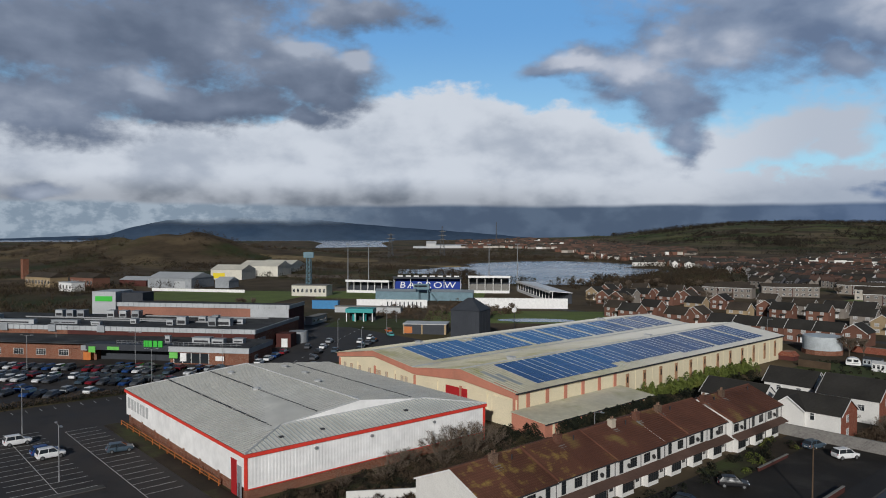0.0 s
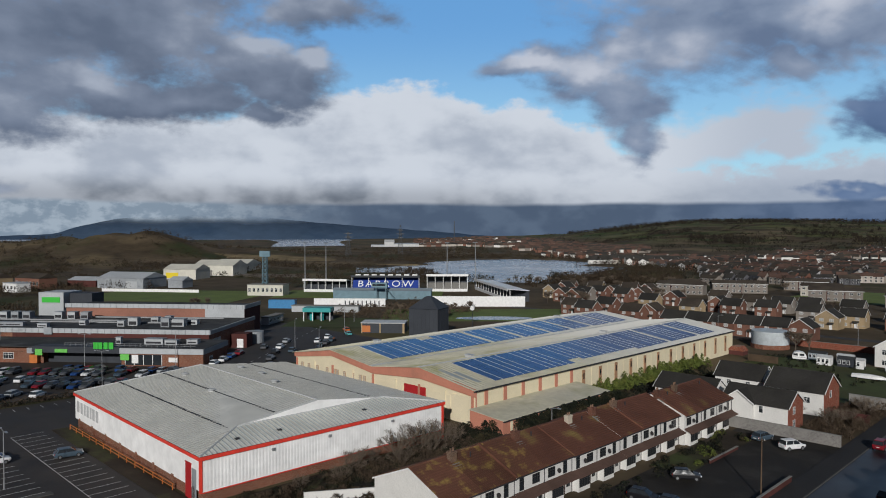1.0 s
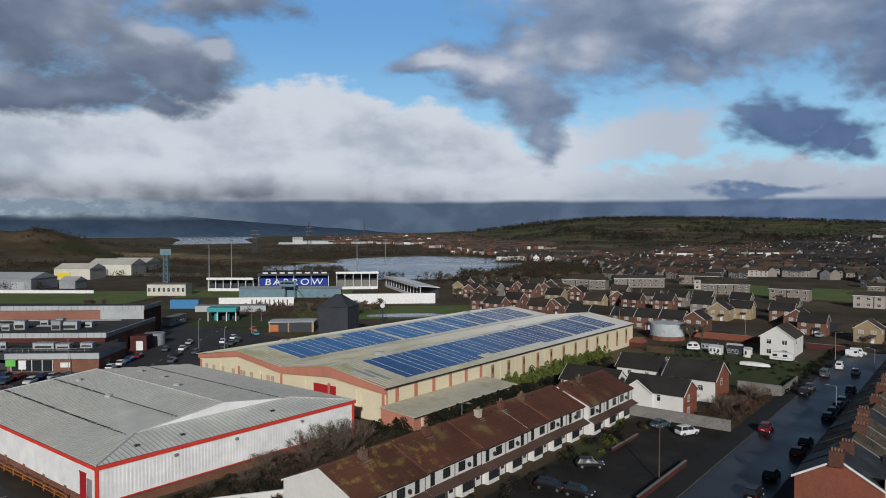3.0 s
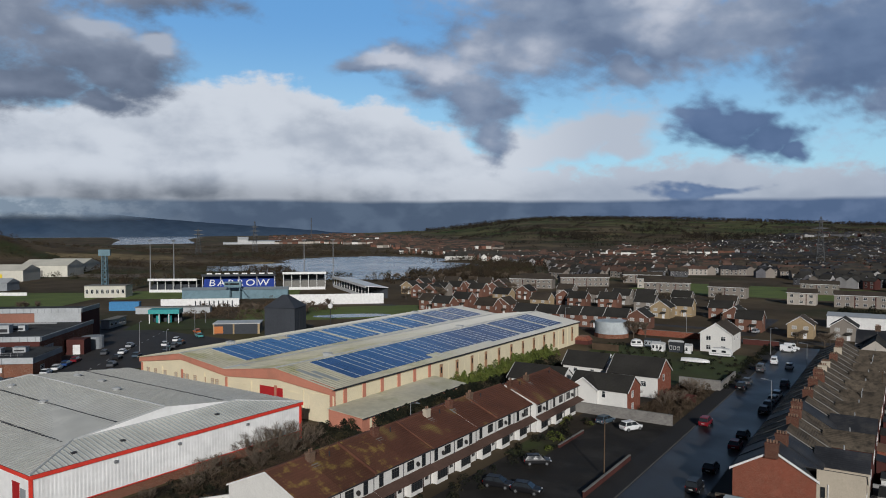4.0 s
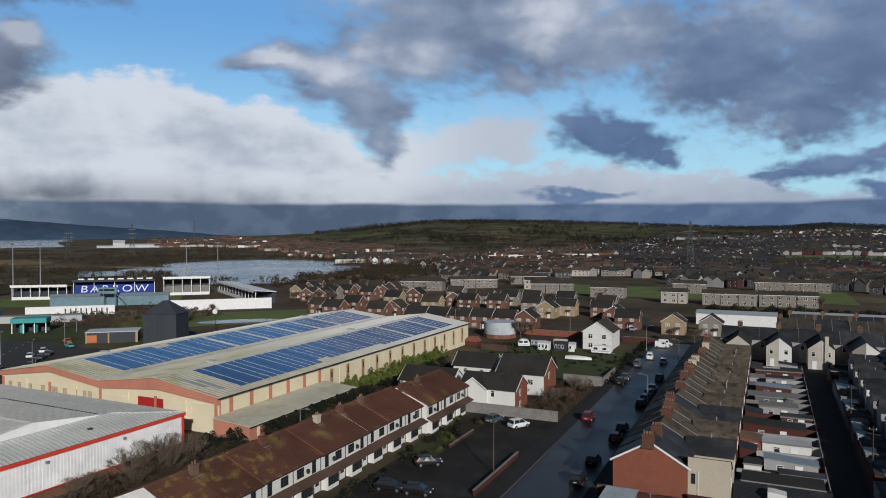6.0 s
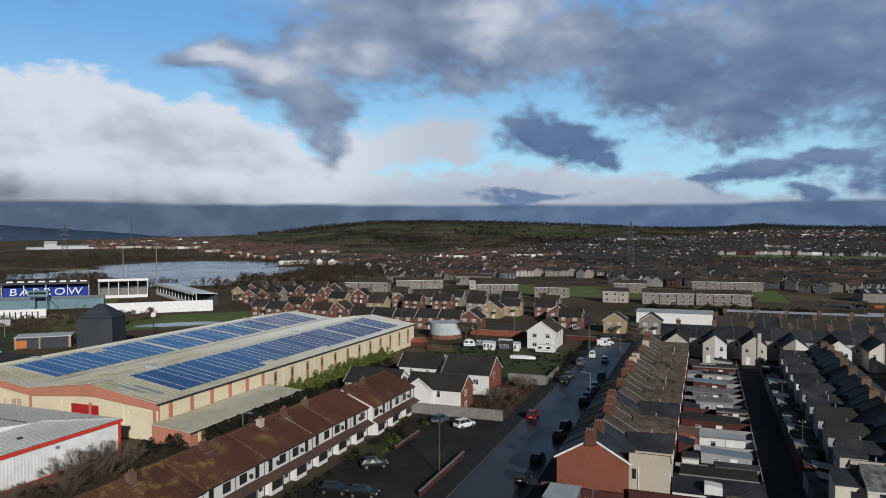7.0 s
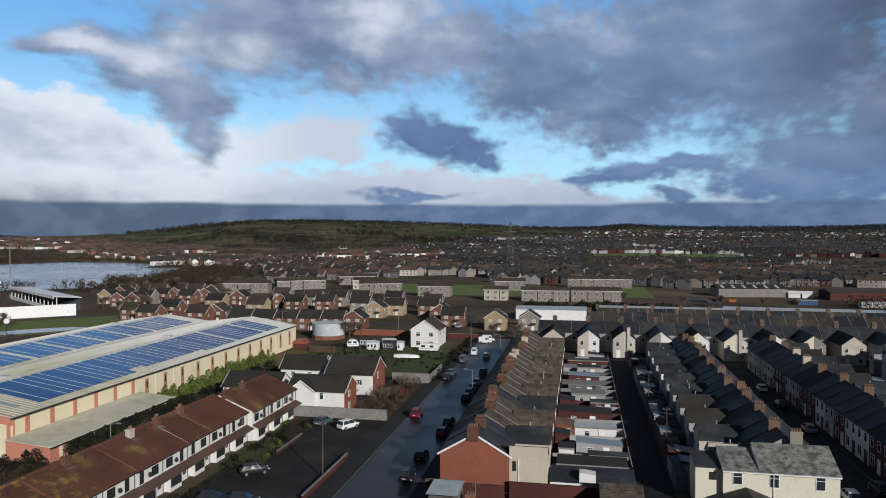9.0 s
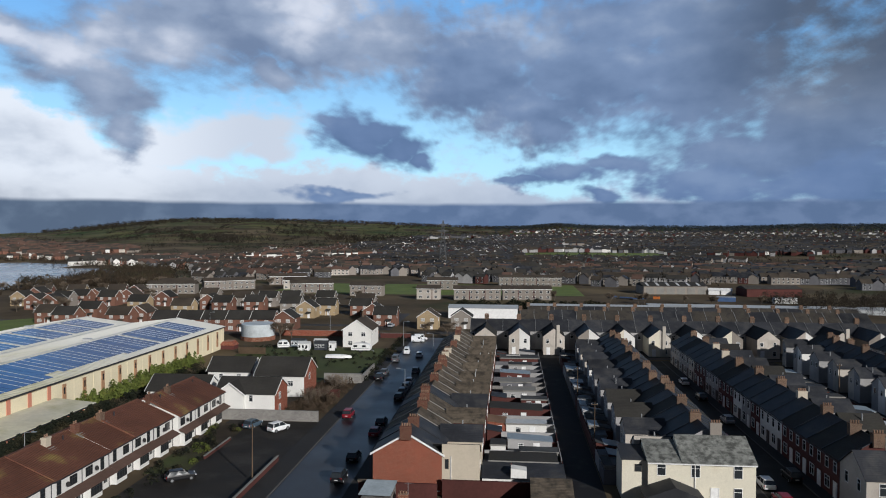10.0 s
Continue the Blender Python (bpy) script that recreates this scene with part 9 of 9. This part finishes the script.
# hedge between the two car parks
thicket("boundary_hedge", [(-162 + rnd.uniform(-0.7, 0.7), y, 0, 1.1, rnd.uniform(1.0, 1.6)) for y in np.linspace(-20, 88, 140)], "bramble", "clipped brown boundary hedge", 6, 90, 0.35, 0.3, False, "hedge")
thicket("boundary_hedge", [(-162 + rnd.uniform(-0.5, 0.5), y, 0, 1.0, rnd.uniform(0.8, 1.3)) for y in np.linspace(-20, 88, 120)], "leaf_dark", "clipped brown boundary hedge", 7, 50, 0.28, 0.2, True, "hedge")
# front gardens of the court, plots beside the street, verges
thicket("garden_shrubs", [(rnd.uniform(-52.6, -47.6), rnd.uniform(70, 123), 0, rnd.uniform(0.5, 1.1), rnd.uniform(0.5, 1.4)) for _ in range(48)], "leaf_dark", "dark garden shrubs", 8, 70, 0.26, 0.2, True, "shrubs")
thicket("garden_shrubs", [(rnd.uniform(-52.6, -47.6), rnd.uniform(95, 123), 0, rnd.uniform(0.5, 1.0), rnd.uniform(0.4, 1.0)) for _ in range(12)], "leaf_green", "green garden shrubs", 9, 80, 0.24, 0.2, True, "shrubs")
thicket("rough_plot", [(rnd.uniform(-43.5, -35.6), rnd.uniform(133, 159), 0, rnd.uniform(0.6, 1.4), rnd.uniform(0.5, 1.8)) for _ in range(120)], "bramble", "brown overgrown plot", 10, 80, 0.45, 0.5)
thicket("rough_plot", [(rnd.uniform(-36.0, -33.5), rnd.uniform(162, 230), 0, rnd.uniform(0.6, 1.2), rnd.uniform(0.5, 1.6)) for _ in range(60)], "leaf_dark", "dark roadside hedge", 11, 80, 0.3, 0.2, True)
thicket("garden_shrubs", [(rnd.uniform(-76, -36), rnd.uniform(178, 208), 0, rnd.uniform(0.4, 1.0), rnd.uniform(0.4, 1.3)) for _ in range(80)], "leaf_dark", "mixed garden shrubs", 12, 50, 0.3, 0.2, True, "shrubs")
thicket("bank_scrub", [(-262 + rnd.uniform(0, 70) * 0.74 + rnd.uniform(-5, 5), 176 + 0 + rnd.uniform(-3, 9) + (rnd.uniform(0, 60)), 0, rnd.uniform(1.5, 3), rnd.uniform(1.2, 2.6)) for _ in range(110)], "bramble", "brown scrub on the bank", 13, 80, 0.8, 0.5)
# lakeside woods, heath and hills
CLEARINGS = [(-765, 475, 95, 42, 31, "dry_grass", "clearing of dry tan grass on the heath"), (-505, 304, 44, 17, 31, "spoil", "bare grey-brown earth on the heath"),
             (-560, 520, 60, 14, 20, "dry_grass", "strip of dry tan grass by the lake")]


def in_clearing(x, y):
    for cx, cy, rx, ry, turn, _, _ in CLEARINGS:
        u = (x - cx) * math.cos(radians(turn)) + (y - cy) * math.sin(radians(turn))
        v = (y - cy) * math.cos(radians(turn)) - (x - cx) * math.sin(radians(turn))
        if (u / rx) ** 2 + (v / ry) ** 2 < 1:
            return True
    return False


def clearing(cx, cy, rx, ry, turn, mat, label):
    """A ragged patch of other ground, draped on the land."""
    sh = Shape()
    n, rings = 60, 10
    for j in range(rings + 1):
        for i in range(n):
            t = 2 * math.pi * i / n
            k = j / rings * (0.85 + 0.3 * noise.noise(Vector((3 * math.cos(t), 3 * math.sin(t), cx))))
            u, v = rx * k * math.cos(t), ry * k * math.sin(t)
            x, y = cx + u * math.cos(radians(turn)) - v * math.sin(radians(turn)), cy + u * math.sin(radians(turn)) + v * math.cos(radians(turn))
            sh.v.append((x, y, land(x, y) + (0.35 if j < rings else -0.3)))
    for j in range(rings):
        for i in range(n):
            m = (i + 1) % n
            sh.f.append((j * n + i, (j + 1) * n + i, (j + 1) * n + m, j * n + m))
    structure("clearing", sh, M[mat], label, "ground")


for c in CLEARINGS:
    clearing(*c)
spots = []
for _ in range(700):
    x, y = rnd.uniform(-420, -150), rnd.uniform(360, 560)
    if in_lake(x, y, 4) < 0 and in_lake(x, y, 60) > 0:
        spots.append((x, y, land(x, y), rnd.uniform(2, 4), rnd.uniform(2.5, 6)))
for _ in range(900):
    x, y = rnd.uniform(-680, -260), rnd.uniform(560, 860)
    if in_lake(x, y, 6) < 0 and in_lake(x, y, 70) > 0:
        spots.append((x, y, land(x, y), rnd.uniform(3, 6), rnd.uniform(2, 6)))
for _ in range(760):   # the wood between the lake and the estate
    a, d = rnd.uniform(26.5, 37), rnd.uniform(470, 690)
    x, y = -math.sin(radians(a)) * d, math.cos(radians(a)) * d
    if in_lake(x, y, 4) < 0 and y > 415:
        spots.append((x, y, land(x, y), rnd.uniform(2.5, 5), rnd.uniform(3, 6.5)))
thicket("lakeside_wood", spots, "scrub", "bare brown woodland round the lake", 14, 40, 1.8, 0.8, False, "wood")
spots = []
for _ in range(7600):
    a, d = rnd.uniform(36, 88), 330 * (rnd.uniform(1, 4.2) ** 1.0)
    x, y = -math.sin(radians(a)) * d, math.cos(radians(a)) * d
    if in_lake(x, y, 2) > 0 or (d < 480 and a < 72) or in_clearing(x, y) or noise.noise(Vector((x / 90, y / 90, 5))) < -0.05:
        continue
    spots.append((x, y, land(x, y), rnd.uniform(2.0, 6), rnd.uniform(1.2, 5.5)))
for _ in range(60):
    x, y = -452 + rnd.uniform(-22, 22), 412 + rnd.uniform(-14, 18)
    spots.append((x, y, 0, rnd.uniform(3, 5), rnd.uniform(3, 5)))
thicket("heath_scrub", spots, "scrub", "dark brown heath and scrub woodland", 15, 34, 1.5, 0.6, False, "scrub")
spots = []
for _ in range(4200):
    a, d = rnd.uniform(-40, 37), rnd.uniform(480, 2900)
    x, y = -math.sin(radians(a)) * d, math.cos(radians(a)) * d
    if in_lake(x, y, 2) > 0 or noise.noise(Vector((x / 160, y / 160, 9))) < 0.0:
        continue
    spots.append((x, y, land(x, y), rnd.uniform(3, 7), rnd.uniform(3, 8)))
thicket("town_trees", spots, "wood_far", "bare trees among the distant houses", 16, 18, 3.0, 0.8, False, "trees")
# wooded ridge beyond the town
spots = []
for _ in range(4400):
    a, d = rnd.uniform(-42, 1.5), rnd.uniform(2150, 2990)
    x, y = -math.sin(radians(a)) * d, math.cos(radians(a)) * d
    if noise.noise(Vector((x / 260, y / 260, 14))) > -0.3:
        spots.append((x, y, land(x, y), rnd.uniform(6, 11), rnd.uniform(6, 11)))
thicket("ridge_wood", spots, "wood_ridge", "dark woods along the far ridge, haze blue in their colour", 31, 20, 4.2, 0.8, False, "wood")
# woods on the hill and hedgerows between its fields
spots = []
for _ in range(5200):
    a, d = rnd.uniform(-4, 35), rnd.uniform(1150, 2990)
    crest = 2450 + 250 * noise.noise(Vector((a * 0.5, 1, 0)))
    x, y = -math.sin(radians(a)) * d, math.cos(radians(a)) * d
    if d < crest and noise.noise(Vector((x / 210, y / 210, 4))) < 0.22:
        continue
    spots.append((x, y, land(x, y), rnd.uniform(5, 10), rnd.uniform(5, 11)))
thicket("hill_wood", spots, "wood_far", "dark winter woods on the hill", 17, 22, 4.2, 0.8, False, "wood")
spots = []
for _ in range(60):
    a, d = rnd.uniform(2, 34), rnd.uniform(1150, 2400)
    x, y = -math.sin(radians(a)) * d, math.cos(radians(a)) * d
    w, n = rnd.choice((0.2, 1.75)) + rnd.uniform(-0.25, 0.25), rnd.randint(12, 34)
    for k in range(n):
        u, v = x + k * 7 * math.cos(w), y + k * 7 * math.sin(w)
        spots.append((u, v, land(u, v), 3.5, rnd.uniform(2, 4.5)))
thicket("hedgerows", spots, "wood_far", "dark hedgerows between the fields", 18, 16, 2.6, 0.7, False, "hedge")
thicket("yard_trees", [(rnd.uniform(125, 190), rnd.uniform(300, 372), 0, rnd.uniform(2.5, 4.5), rnd.uniform(3, 7)) for _ in range(150)], "wood_far", "dark bare trees behind the works yard", 19, 90, 1.0, 0.5, False, "trees")
thicket("yard_trees", [(rnd.uniform(-25, 45), rnd.uniform(322, 345), 0, rnd.uniform(1.5, 3.0), rnd.uniform(1.5, 3.5)) for _ in range(90)], "leaf_dark", "dark bushes on the bank behind the works", 20, 80, 0.7, 0.3, True, "bushes")
